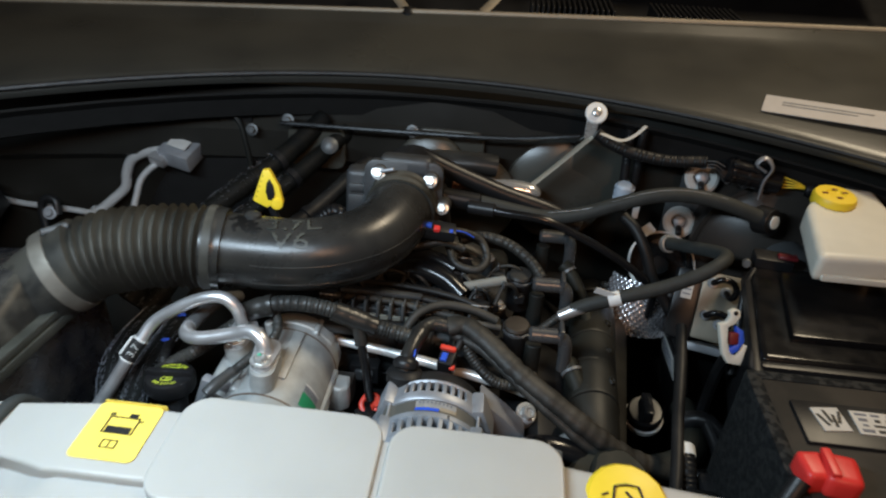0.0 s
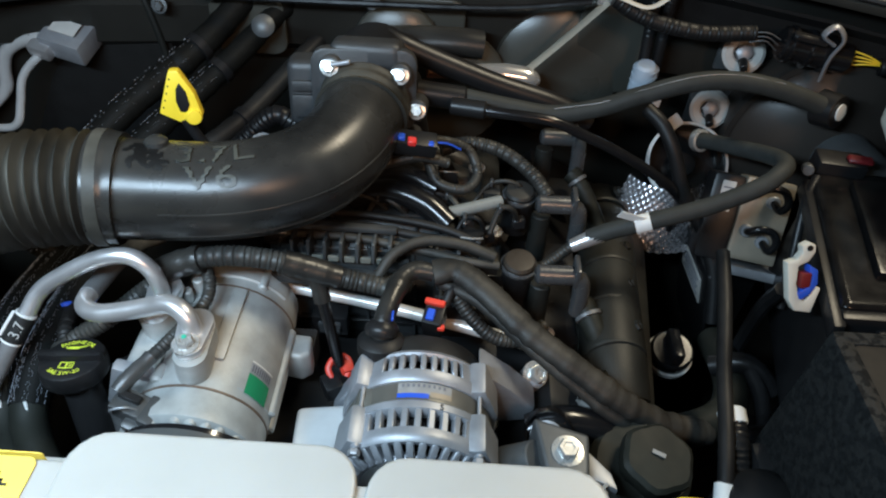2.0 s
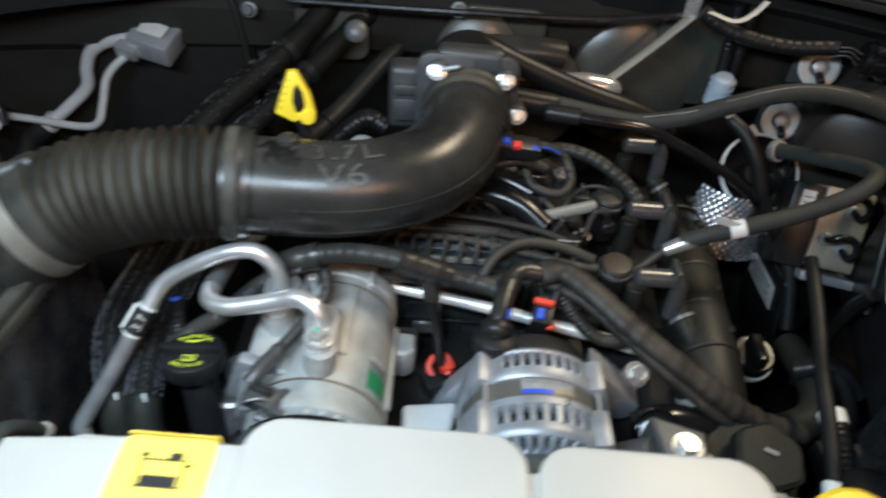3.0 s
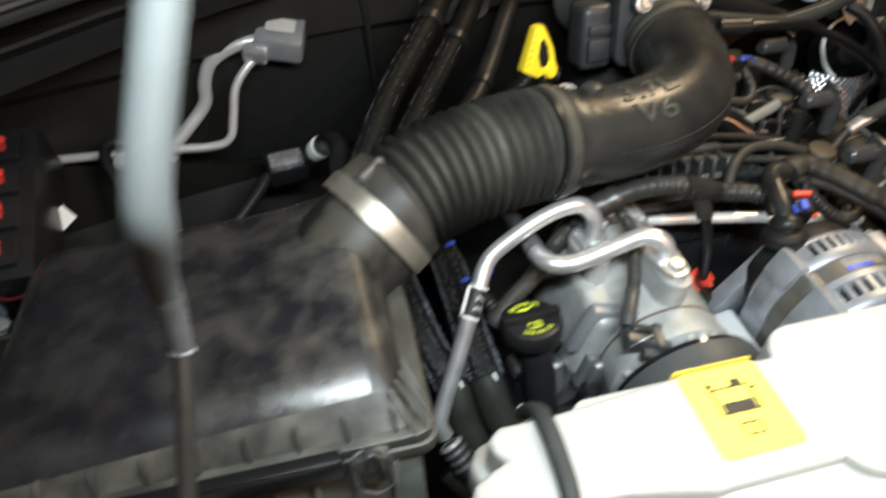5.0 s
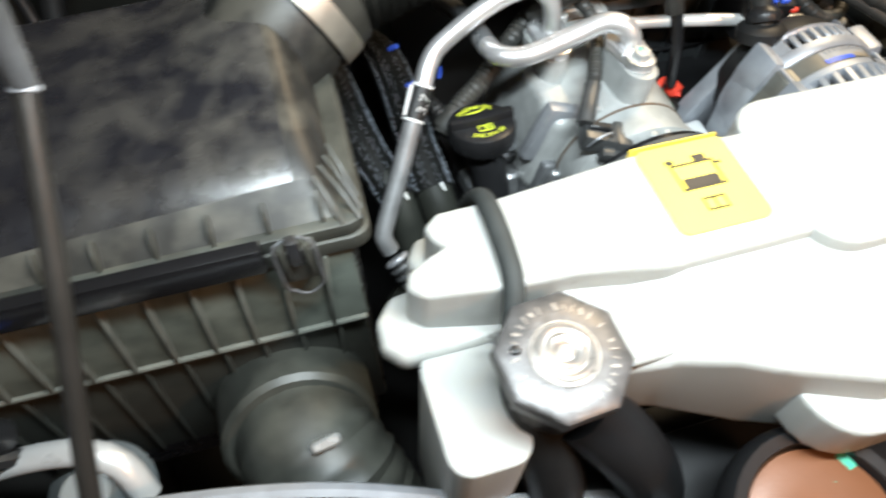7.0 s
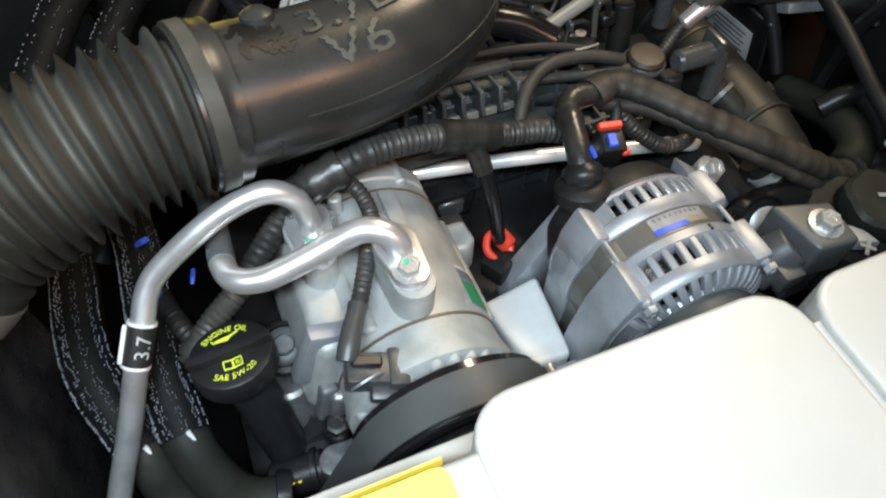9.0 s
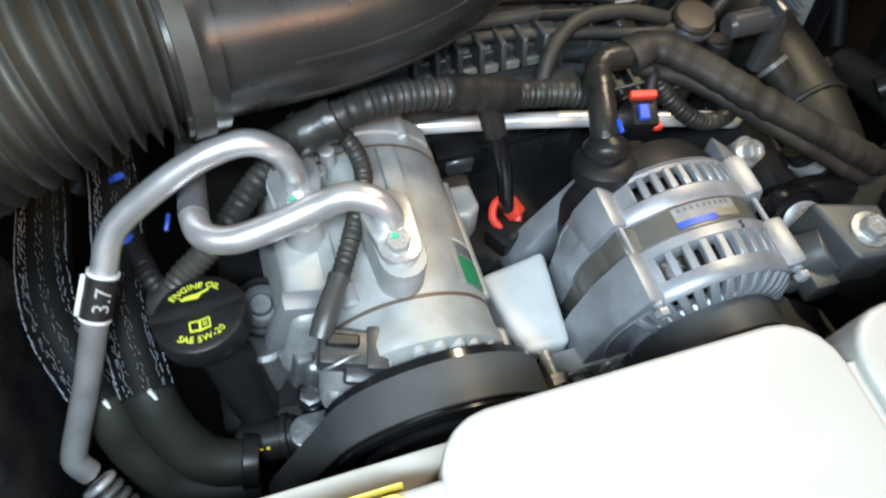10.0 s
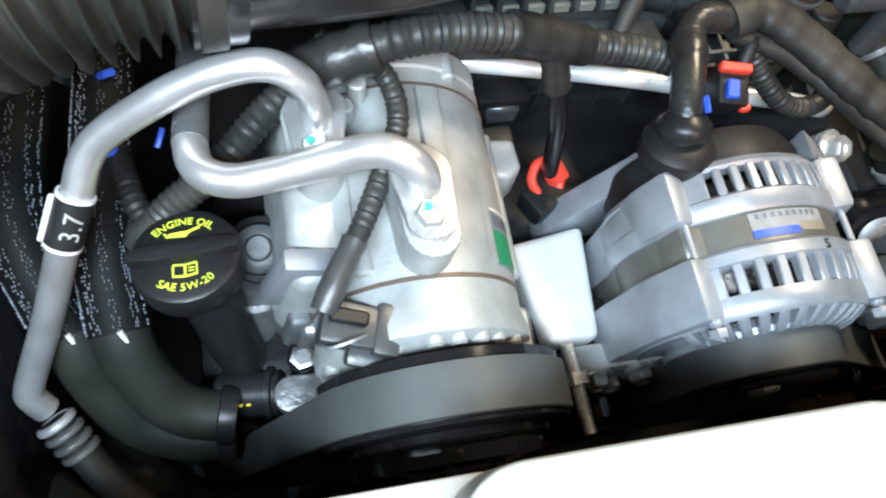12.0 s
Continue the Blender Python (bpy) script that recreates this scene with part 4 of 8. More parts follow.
def build_bottle():
    b = thing("coolant_bottle", (-0.1, 0.41, 0.95), "translucent white coolant and washer bottle with raised blocks", "coolant bottle")
    body = slab([(-0.335, 0.352), (-0.335, 0.388), (-0.346, 0.397), (-0.350, 0.44), (-0.346, 0.468), (0.155, 0.466), (0.30, 0.452), (0.33, 0.43), (0.33, 0.33), (0.16, 0.31), (-0.13, 0.305), (-0.20, 0.30), (-0.255, 0.322), (-0.30, 0.345)], 0.075, 0.014, pose(0, 0, 1.0), 4)
    part("body", sloped(body, 0.008), WHITE, b, sharp=60)
    deck = [(-0.185, 0.390), (-0.185, 0.467), (-0.362, 0.468), (-0.394, 0.471), (-0.404, 0.464), (-0.402, 0.454), (-0.396, 0.447), (-0.406, 0.444), (-0.420, 0.438), (-0.424, 0.428), (-0.416, 0.419), (-0.372, 0.409), (-0.335, 0.404), (-0.312, 0.398), (-0.286, 0.390)]
    part("upper_deck", sloped(slab(deck, 0.062, 0.009, pose(0, 0, 1.022), 4)), WHITE, b, "smooth white deck sloping to two lobes", sharp=60)
    part("raised_block", slab(rounded(-0.201, 0.374, -0.014, 0.489, 0.026), 0.052, 0.020, pose(0, 0, 1.033), 6), WHITE, b, sharp=60)
    part("raised_block", slab(rounded(-0.008, 0.36, 0.147, 0.484, 0.026), 0.052, 0.020, pose(0, 0, 1.033), 6), WHITE, b, sharp=60)
    part("rear_ledge", slab(rounded(-0.335, 0.44, -0.17, 0.4885, 0.012), 0.045, 0.010, pose(0, 0, 0.999), 4), WHITE, b, sharp=60)
    part("bridge", slab(rounded(-0.03, 0.385, 0.005, 0.464, 0.008), 0.04, 0.008, pose(0, 0, 1.04), 3), WHITE, b, sharp=60)
    part("front_lobe", slab(rounded(-0.24, 0.285, -0.13, 0.40, 0.03), 0.034, 0.014, pose(0, 0, 1.016), 4), WHITE, b, sharp=60)
    part("side_lobe", slab([(-0.35, 0.44), (-0.35, 0.478), (-0.390, 0.483), (-0.406, 0.478), (-0.414, 0.466), (-0.410, 0.448)], 0.034, 0.010, pose(0, 0, 0.998), 4), WHITE, b, sharp=60)
    part("flange", slab([(-0.432, 0.402), (-0.443, 0.414), (-0.442, 0.432), (-0.430, 0.446), (-0.40, 0.45), (-0.35, 0.44), (-0.29, 0.41), (-0.29, 0.382), (-0.318, 0.393), (-0.372, 0.402)], 0.018, 0.006, pose(0, 0, 1.008), 3), WHITE, b, sharp=60)
    part("outlet_spigot", box((-0.378, 0.397, 0.999), (0.032, 0.012, 0.036), 0.004, 2, (0, 0, 8)), TANPLASTIC, b, "tan translucent side spigot")
    part("neck_column", slab(rounded(-0.425, 0.330, -0.376, 0.408, 0.014), 0.17, 0.008, pose(0, 0, 0.85), 3), WHITE, b, sharp=60)
    part("rear_tab", slab([(-0.336, 0.404), (-0.322, 0.402), (-0.321, 0.412)], 0.006, 0.001, pose(0, 0, 1.062)), TANPLASTIC, b)
    part("seam_fin", box((-0.155, 0.352, 1.062), (0.34, 0.004, 0.006), 0.0015, 1), WHITE, b)
    part("mount_tab", slab([(0.12, 0.455), (0.17, 0.455), (0.165, 0.472), (0.15, 0.474)], 0.02, 0.003, pose(0, 0, 1.045)), WHITE, b)
    part("fill_neck", rod((0.200, 0.452, 1.02), (0.200, 0.444, 1.07), 0.028, 0.026), OFFWHITE, b)
    cap = part("filler_cap", lathe([(0, 0), (0.033, 0), (0.0355, 0.003), (0.0355, 0.010), (0.032, 0.014), (0.020, 0.016), (0, 0.0165)], (0.200, 0.438, 1.063), (0, -0.2, 1), 32, lambda k: 1.0 + 0.015 * (k % 2)), YELLOW, b, "yellow washer filler cap with a black symbol")
    m = pose(0.200, 0.4344, 1.0798, 11.3, 0, 4) @ Matrix.Scale(0.92, 4)
    part("symbol_screen", moved(tube([(-0.016, -0.010, 0), (-0.011, 0.012, 0), (0.0, 0.014, 0), (0.011, 0.012, 0), (0.016, -0.010, 0), (0.0, -0.008, 0), (-0.016, -0.010, 0)], 0.0012, 6, 0.003, smooth=False), m), INK, cap)
    part("symbol_wiper", moved(box((0.004, 0.0, 0), (0.0022, 0.018, 0.0006), 0, 1, (0, 0, 38)), m), INK, cap)
    part("symbol_spray", moved(box((-0.021, 0.004, 0), (0.007, 0.0016, 0.0006), 0, 1, (0, 0, 20)), m), INK, cap)
    part("symbol_spray", moved(box((-0.021, -0.002, 0), (0.007, 0.0016, 0.0006), 0, 1, (0, 0, 0)), m), INK, cap)
    part("cap_ear", box((0.166, 0.435, 1.067), (0.014, 0.02, 0.006), 0.002), YELLOW, cap)
    part("cap_ear", box((0.234, 0.435, 1.067), (0.014, 0.02, 0.006), 0.002), YELLOW, cap)
    lab = whole("coolant_label", join(slab(rounded(-0.2745, 0.404, -0.2155, 0.4665, 0.006), 0.0008, 0, pose(0, 0, 1.0846)), moved(slab(rounded(-0.0295, 0, 0.0295, 0.02, 0.002), 0.0008, 0), pose(-0.245, 0.4692, 1.065, 90, 0, 180))), YLABEL, "bright yellow warning label stuck on the white bottle", "label")
    for c, s in (((-0.258, 0.4415, 0), (0.0013, 0.019, 0.0006)), ((-0.231, 0.4415, 0), (0.0013, 0.019, 0.0006)), ((-0.2445, 0.4505, 0), (0.0275, 0.0013, 0.0006)), ((-0.2445, 0.4325, 0), (0.0275, 0.0013, 0.0006)), ((-0.238, 0.4535, 0), (0.008, 0.0045, 0.0006)), ((-0.2575, 0.4535, 0), (0.005, 0.003, 0.0006)), ((-0.2285, 0.4475, 0), (0.004, 0.0016, 0.0006))):
        part("pictogram_line", box((c[0], c[1], 1.0858), s, 0), INK, lab)
    part("pictogram_fill", box((-0.2445, 0.4365, 1.0858), (0.0225, 0.0070, 0.0006), 0), INK, lab)
    for y in (0.4245, 0.4165):
        part("pictogram_line", box((-0.2445, y, 1.0858), (0.013, 0.0011, 0.0006), 0), INK, lab)
    for x in (-0.2510, -0.2445, -0.2380):
        part("pictogram_line", box((x, 0.4205, 1.0858), (0.0010, 0.009, 0.0006), 0), INK, lab)


def build_radiator_cap():
    rc = thing("radiator_cap", (-0.363, 0.364, 1.03), "worn eight-sided steel radiator cap with stamped print on a black neck", "radiator cap")
    c, ax = Vector((-0.358, 0.365, 1.0585)), (0.03, -0.06, 1)
    part("neck", rod((-0.358, 0.367, 0.985), c, 0.027, 0.028), BLACK, rc)
    part("cap", lathe([(0, 0), (0.0330, -0.003), (0.0345, -0.002), (0.0352, 0.004), (0.0345, 0.0085), (0.0325, 0.0100), (0.0190, 0.0102), (0, 0.0102)], c, ax, 32, lambda k: (1.065, 1.0, 0.98, 1.0)[k % 4]), CAP, rc, "scuffed eight-sided zinc plate")
    part("dome", lathe([(0.0185, 0.0100), (0.0182, 0.0112), (0.0172, 0.0112), (0.0165, 0.0104), (0.0158, 0.0106), (0.0154, 0.0128), (0.0138, 0.0134), (0.0122, 0.0122), (0.0105, 0.0122), (0.0088, 0.0134), (0.0060, 0.0130), (0.0045, 0.0116), (0, 0.0122)], c, ax, 40), CAPDOME, rc, "bright pressed ring in the middle")
    m = Matrix.Translation(c) @ frame_to(ax)
    for k in range(34):
        if k % 9 == 5:
            continue
        length = (0.0046, 0.0038, 0.0046, 0.0030)[k % 4]
        part("stamped_bar", moved(box((0.0262, 0, 0.0104), (length, 0.0008 + 0.0007 * (k % 3 == 1), 0.0006), 0, 1, (0, 0, (0, 16, -14)[k % 3])), m @ pose(0, 0, 0, 0, 0, 12 + 10.4 * k)), STAMP, rc)
    part("rivet", lathe([(0, 0), (0.003, 0), (0.002, 0.0015), (0, 0.002)], m @ Vector((-0.018, 0.018, 0.0103)), ax, 12), BLACK, rc)
    h = thing("overflow_hose", (-0.37, 0.42, 1.06), "dusty grey overflow hose lying across the white bottle", "hose")
    part("hose", tube([(-0.364, 0.496, 1.030), (-0.3645, 0.486, 1.050), (-0.365, 0.474, 1.066), (-0.3655, 0.460, 1.0728), (-0.366, 0.44, 1.0735), (-0.368, 0.412, 1.070), (-0.374, 0.393, 1.056), (-0.378, 0.383, 1.044)], 0.0064, 14, 0.004, flat=0.85), GREYHOSE, h)
    part("end_collar", rod((-0.363, 0.500, 1.022), (-0.3635, 0.496, 1.030), 0.0055, 0.0062), FADED, h, "pale end collar")
    part("spring_clip", tube([(-0.387, 0.392, 1.050), (-0.381, 0.388, 1.063), (-0.372, 0.390, 1.058), (-0.368, 0.388, 1.036)], 0.0015, 6, 0.003), STEEL, h)
    r = thing("upper_radiator_hose", (-0.36, 0.35, 0.95), "black radiator hose running down from the filler neck", "hose")
    part("hose", tube([(-0.368, 0.366, 1.03), (-0.362, 0.345, 0.99), (-0.352, 0.325, 0.93), (-0.345, 0.31, 0.86)], 0.019, 18, 0.008), RUBBER, r)
    part("branch", tube([(-0.345, 0.352, 1.02), (-0.315, 0.33, 0.985), (-0.29, 0.315, 0.93), (-0.28, 0.31, 0.86)], 0.022, 18, 0.008), BLACK, r)
    hn = thing("horn", (-0.25, 0.28, 0.98), "round brown disc horn with a black rim and a green sticker", "horn")
    hc, ha = (-0.237, 0.254, 0.997), (0.0, -0.15, 1)
    part("disc", lathe([(0, 0.008), (0.012, 0.008), (0.014, 0.004), (0.035, 0.006), (0.044, 0.003), (0.046, -0.01), (0, -0.012)], hc, ha, 40), BROWN, hn, "brown metal diaphragm")
    part("rim", lathe([(0.044, -0.014), (0.056, -0.012), (0.058, 0.0), (0.054, 0.009), (0.047, 0.008), (0.045, 0.0)], hc, ha, 40), BLACK, hn)
    part("sticker", box((-0.213, 0.282, 1.005), (0.018, 0.01, 0.0012), 0, 1, (0, 0, 15)), TEAL, hn, "green and white sticker")
    part("bracket", box((-0.24, 0.285, 0.95), (0.03, 0.02, 0.08), 0.003), BLACK, hn)


# ---- compressor, alternator and belt drive ----
CX, CZ, CR = -0.183, 0.930, 0.061


def build_compressor():
    c = thing("ac_compressor", (CX, 0.65, 0.86), "cast aluminium air conditioning compressor with brown gasket seams", "compressor")
    part("front_housing", lathe([(0.03, 0.552), (0.052, 0.552), (0.0585, 0.5545), (0.0625, 0.558), (0.0630, 0.565), (0.0608, 0.574), (0.0605, 0.5865)], (CX, 0, CZ), (0, 1, 0), 48), CAST, c)
    part("gasket", lathe([(0.0600, 0.5862), (0.0612, 0.5866), (0.0612, 0.5886), (0.0600, 0.589)], (CX, 0, CZ), (0, 1, 0), 48), COPPER, c, "brown gasket seam")
    part("body", lathe([(0.0605, 0.589), (0.061, 0.600), (0.0615, 0.65), (0.061, 0.7045)], (CX, 0, CZ), (0, 1, 0), 48), CAST, c)
    part("gasket", lathe([(0.0603, 0.7042), (0.0615, 0.7046), (0.0615, 0.7064), (0.060, 0.7068)], (CX, 0, CZ), (0, 1, 0), 48), COPPER, c, "brown gasket seam")
    part("rear_head", lathe([(0.0605, 0.7066), (0.061, 0.720), (0.0595, 0.739), (0.054, 0.748), (0.045, 0.751), (0, 0.752)], (CX, 0, CZ), (0, 1, 0), 48), CAST, c)
    for deg in (-8, 14, 36, 52, 64, 77, 90, 112, 134, 158, 190):
        a = radians(deg)
        at = (CX + 0.0555 * math.cos(a), 0.5565, CZ + 0.0555 * math.sin(a))
        part("lug", rod((at[0], 0.564, at[2]), (at[0], 0.5515, at[2]), 0.0060, 0.0054, 0.0015, 14), CAST, c)
    side = box((-0.236, 0.655, 0.935), (0.05, 0.125, 0.085), 0.012, 3, (0, 14, 0))
    part("port_housing", side, CAST, c)
    part("port_rib", box((-0.24, 0.606, 0.955), (0.05, 0.014, 0.06), 0.005, 2, (0, 20, 0)), DULLALU, c)
    part("lower_lug", box((-0.240, 0.590, 0.905), (0.035, 0.024, 0.05), 0.008, 3, (0, 14, 0)), BRIGHT, c)
    part("rib", box((-0.166, 0.66, 0.9895), (0.014, 0.085, 0.006), 0.003, 2, (0, 16, 0)), CAST, c)
    part("rear_stud", rod((-0.205, 0.70, 0.985), (-0.205, 0.70, 1.004), 0.0055), CAST, c)
    part("rear_stud", rod((-0.213, 0.688, 0.985), (-0.213, 0.688, 1.0), 0.005), CAST, c)
    # the two pipe ports with their clamped flanges
    part("front_port", slab(pear((0.0, -0.014), 0.0145, (0.002, 0.016), 0.015), 0.045, 0.003, pose(-0.184, 0.616, 0.972, 0, 4, 8)), CAST, c)
    f1 = part("front_flange", slab(pear((0.0, -0.012), 0.0125, (0.002, 0.014), 0.0155), 0.008, 0.002, pose(-0.182, 0.618, 1.0165, -2, 4, 8)), ALU, c, "bright machined pipe flange")
    part("bolt", bolt_mesh((-0.1815, 0.6055, 1.0255), (0.05, -0.03, 1), 0.0078, 0.007), STEEL, f1)
    part("paint_dab", lathe([(0, 0), (0.0024, 0), (0.0018, 0.0008), (0, 0.001)], (-0.1825, 0.6085, 1.032), (0, 0, 1), 10), TEAL, f1)
    part("rear_port", slab(pear((-0.002, -0.013), 0.0135, (0.002, 0.014), 0.016), 0.045, 0.003, pose(-0.229, 0.668, 0.958, 0, -4, 8)), CAST, c)
    f2 = part("rear_flange", slab(pear((-0.002, -0.013), 0.0125, (0.002, 0.013), 0.0165), 0.008, 0.002, pose(-0.229, 0.668, 1.0015, 0, -4, 8)), ALU, c, "bright machined pipe flange")
    part("bolt", bolt_mesh((-0.231, 0.656, 1.010), (-0.05, 0, 1), 0.0072, 0.006), STEEL, f2)
    part("paint_dab", lathe([(0, 0), (0.0024, 0), (0.0018, 0.0008), (0, 0.001)], (-0.233, 0.6585, 1.0158), (0, 0, 1), 10), TEAL, f2)
    # label wrapped on the flank
    def wrap(a0, a1, y0, y1, r):
        return sheet([[(CX + r * math.sin(radians(a0 + (a1 - a0) * k / 8)), yy, CZ + r * math.cos(radians(a0 + (a1 - a0) * k / 8))) for k in range(9)] for yy in (y0, y1)])
    part("label_upper", wrap(46, 72, 0.617, 0.629, 0.0620), DULLALU, c, "grey printed label")
    part("label_lower", wrap(46, 72, 0.596, 0.617, 0.0621), GREEN, c, "green label field")
    part("label_line", wrap(46, 72, 0.629, 0.6305, 0.0622), PAPER, c)
    for k in range(9):
        part("print_bar", wrap(47.5 + 2.6 * k, 48.9 + 2.6 * k, 0.619, 0.627, 0.0623), PRINT, c)
    # cast pads, bosses and mounting ears on the flanks
    def pad(a0, a1, y0, y1, r):
        return sheet([[(CX + rr * math.sin(radians(a0 + (a1 - a0) * k / 12)), yy, CZ + rr * math.cos(radians(a0 + (a1 - a0) * k / 12))) for k in range(13)] for yy, rr in ((y0, 0.0600), (y0 + 0.002, r), (y1 - 0.002, r), (y1, 0.0600))])
    part("cast_pad", pad(40, 92, 0.596, 0.652, 0.0616), CAST, c)
    part("cast_pad", pad(-70, -32, 0.600, 0.694, 0.0632), CAST, c)
    part("cast_pad", pad(-20, 60, 0.716, 0.734, 0.0626), CAST, c)
    for an, y0, y1, r in ((88, 0.598, 0.700, 0.0055), (-30, 0.594, 0.612, 0.006), (112, 0.596, 0.702, 0.006), (34, 0.712, 0.742, 0.0045), (-74, 0.596, 0.70, 0.0065)):
        x, z = CX + 0.061 * math.sin(radians(an)), CZ + 0.061 * math.cos(radians(an))
        part("boss", rod((x, y0, z), (x, y1, z), r, r * 0.9, 0.002, 14), CAST, c)
    part("mount_ear", slab([(-0.132, 0.560), (-0.110, 0.556), (-0.102, 0.562), (-0.102, 0.590), (-0.112, 0.594), (-0.130, 0.586)], 0.03, 0.005, pose(0, 0, 0.862), 3), CAST, c)
    part("mount_ear", slab([(-0.132, 0.672), (-0.108, 0.668), (-0.098, 0.676), (-0.100, 0.698), (-0.130, 0.700)], 0.04, 0.005, pose(0, 0, 0.890), 3), CAST, c)
    # clutch and pulley
    PX, PZ = CX + 0.006, CZ - 0.004
    cl = part("pulley", lathe([(0.0, 0.549), (0.064, 0.549), (0.0705, 0.5475), (0.0705, 0.5425), (0.0672, 0.541), (0.0672, 0.517), (0.0705, 0.515), (0.0705, 0.5125), (0.065, 0.511), (0.060, 0.515), (0.047, 0.518), (0.045, 0.520)], (PX, 0, PZ), (0, 1, 0), 64), PULLEY, c, "glossy black compressor pulley")
    part("armature_plate", lathe([(0.030, 0.515), (0.056, 0.5135), (0.0585, 0.511), (0.0585, 0.507), (0.056, 0.5055), (0.030, 0.5055)], (PX, 0, PZ), (0, 1, 0), 48), PULLEY, cl)
    part("clutch_hub", lathe([(0.050, 0.507), (0.052, 0.502), (0.050, 0.496), (0.044, 0.4935), (0.034, 0.491), (0.016, 0.490), (0.013, 0.485), (0, 0.485)], (PX, 0, PZ), (0, 1, 0), 48, lambda k: 1.0 + 0.05 * (k % 16 < 9)), PULLEY, cl)
    for k in range(9):
        a = radians(40 * k + 20)
        part("hub_rivet", rod((PX + 0.040 * math.cos(a), 0.496, PZ + 0.040 * math.sin(a)), (PX + 0.040 * math.cos(a), 0.489, PZ + 0.040 * math.sin(a)), 0.006, 0.0045), PULLEY, cl)
    # clutch plug and its lead
    part("clutch_plug", box((-0.223, 0.568, 0.983), (0.034, 0.022, 0.016), 0.003, 2, (0, 14, -14)), SMOKY, c, "smoky grey clutch connector")
    part("plug_shroud", box((-0.207, 0.564, 0.979), (0.014, 0.027, 0.019), 0.003, 2, (0, 14, -14)), SMOKY, c)
    part("plug_lock", box((-0.224, 0.571, 0.993), (0.020, 0.008, 0.005), 0.0015, 1, (0, 14, -14)), BLACK, c)
    part("plug_foot", box((-0.214, 0.552, 0.975), (0.030, 0.010, 0.012), 0.003, 2, (10, 14, -14)), SMOKY, c)
    part("plug_clip", tube([(-0.238, 0.560, 0.985), (-0.234, 0.556, 0.996), (-0.222, 0.558, 0.998), (-0.216, 0.562, 0.988)], 0.0010, 6, 0.003), DULLALU, c, "thin steel clip")
    part("clutch_lead", tube([(-0.198, 0.705, 1.020), (-0.188, 0.688, 1.013), (-0.187, 0.668, 1.008), (-0.197, 0.645, 1.006), (-0.212, 0.615, 1.003), (-0.226, 0.592, 1.0), (-0.234, 0.578, 0.996)], 0.0063, 14, 0.0016, swell=ribbed(0.0042, 0.14)), CONDUIT, c, "corrugated dusty black lead")
    part("lead_tape", tube([(-0.217, 0.607, 1.0025), (-0.228, 0.589, 0.9995), (-0.236, 0.575, 0.9945)], 0.0072, 12, 0.003, swell=taped(2)), SMOKY, c)


AX, AZ, AK = 0.018, 0.932, 1.035


def along(h):
    """Lengths of the alternator's casing from its front face to its rear cover."""
    ks = ((0.50, 0.50), (0.549, 0.549), (0.567, 0.571), (0.581, 0.580), (0.6085, 0.601), (0.6235, 0.6125), (0.640, 0.629), (0.652, 0.637), (0.70, 0.686))
    for (a, p), (b, q) in zip(ks, ks[1:]):
        if h <= b:
            return p + (q - p) * (h - a) / (b - a)
    return h



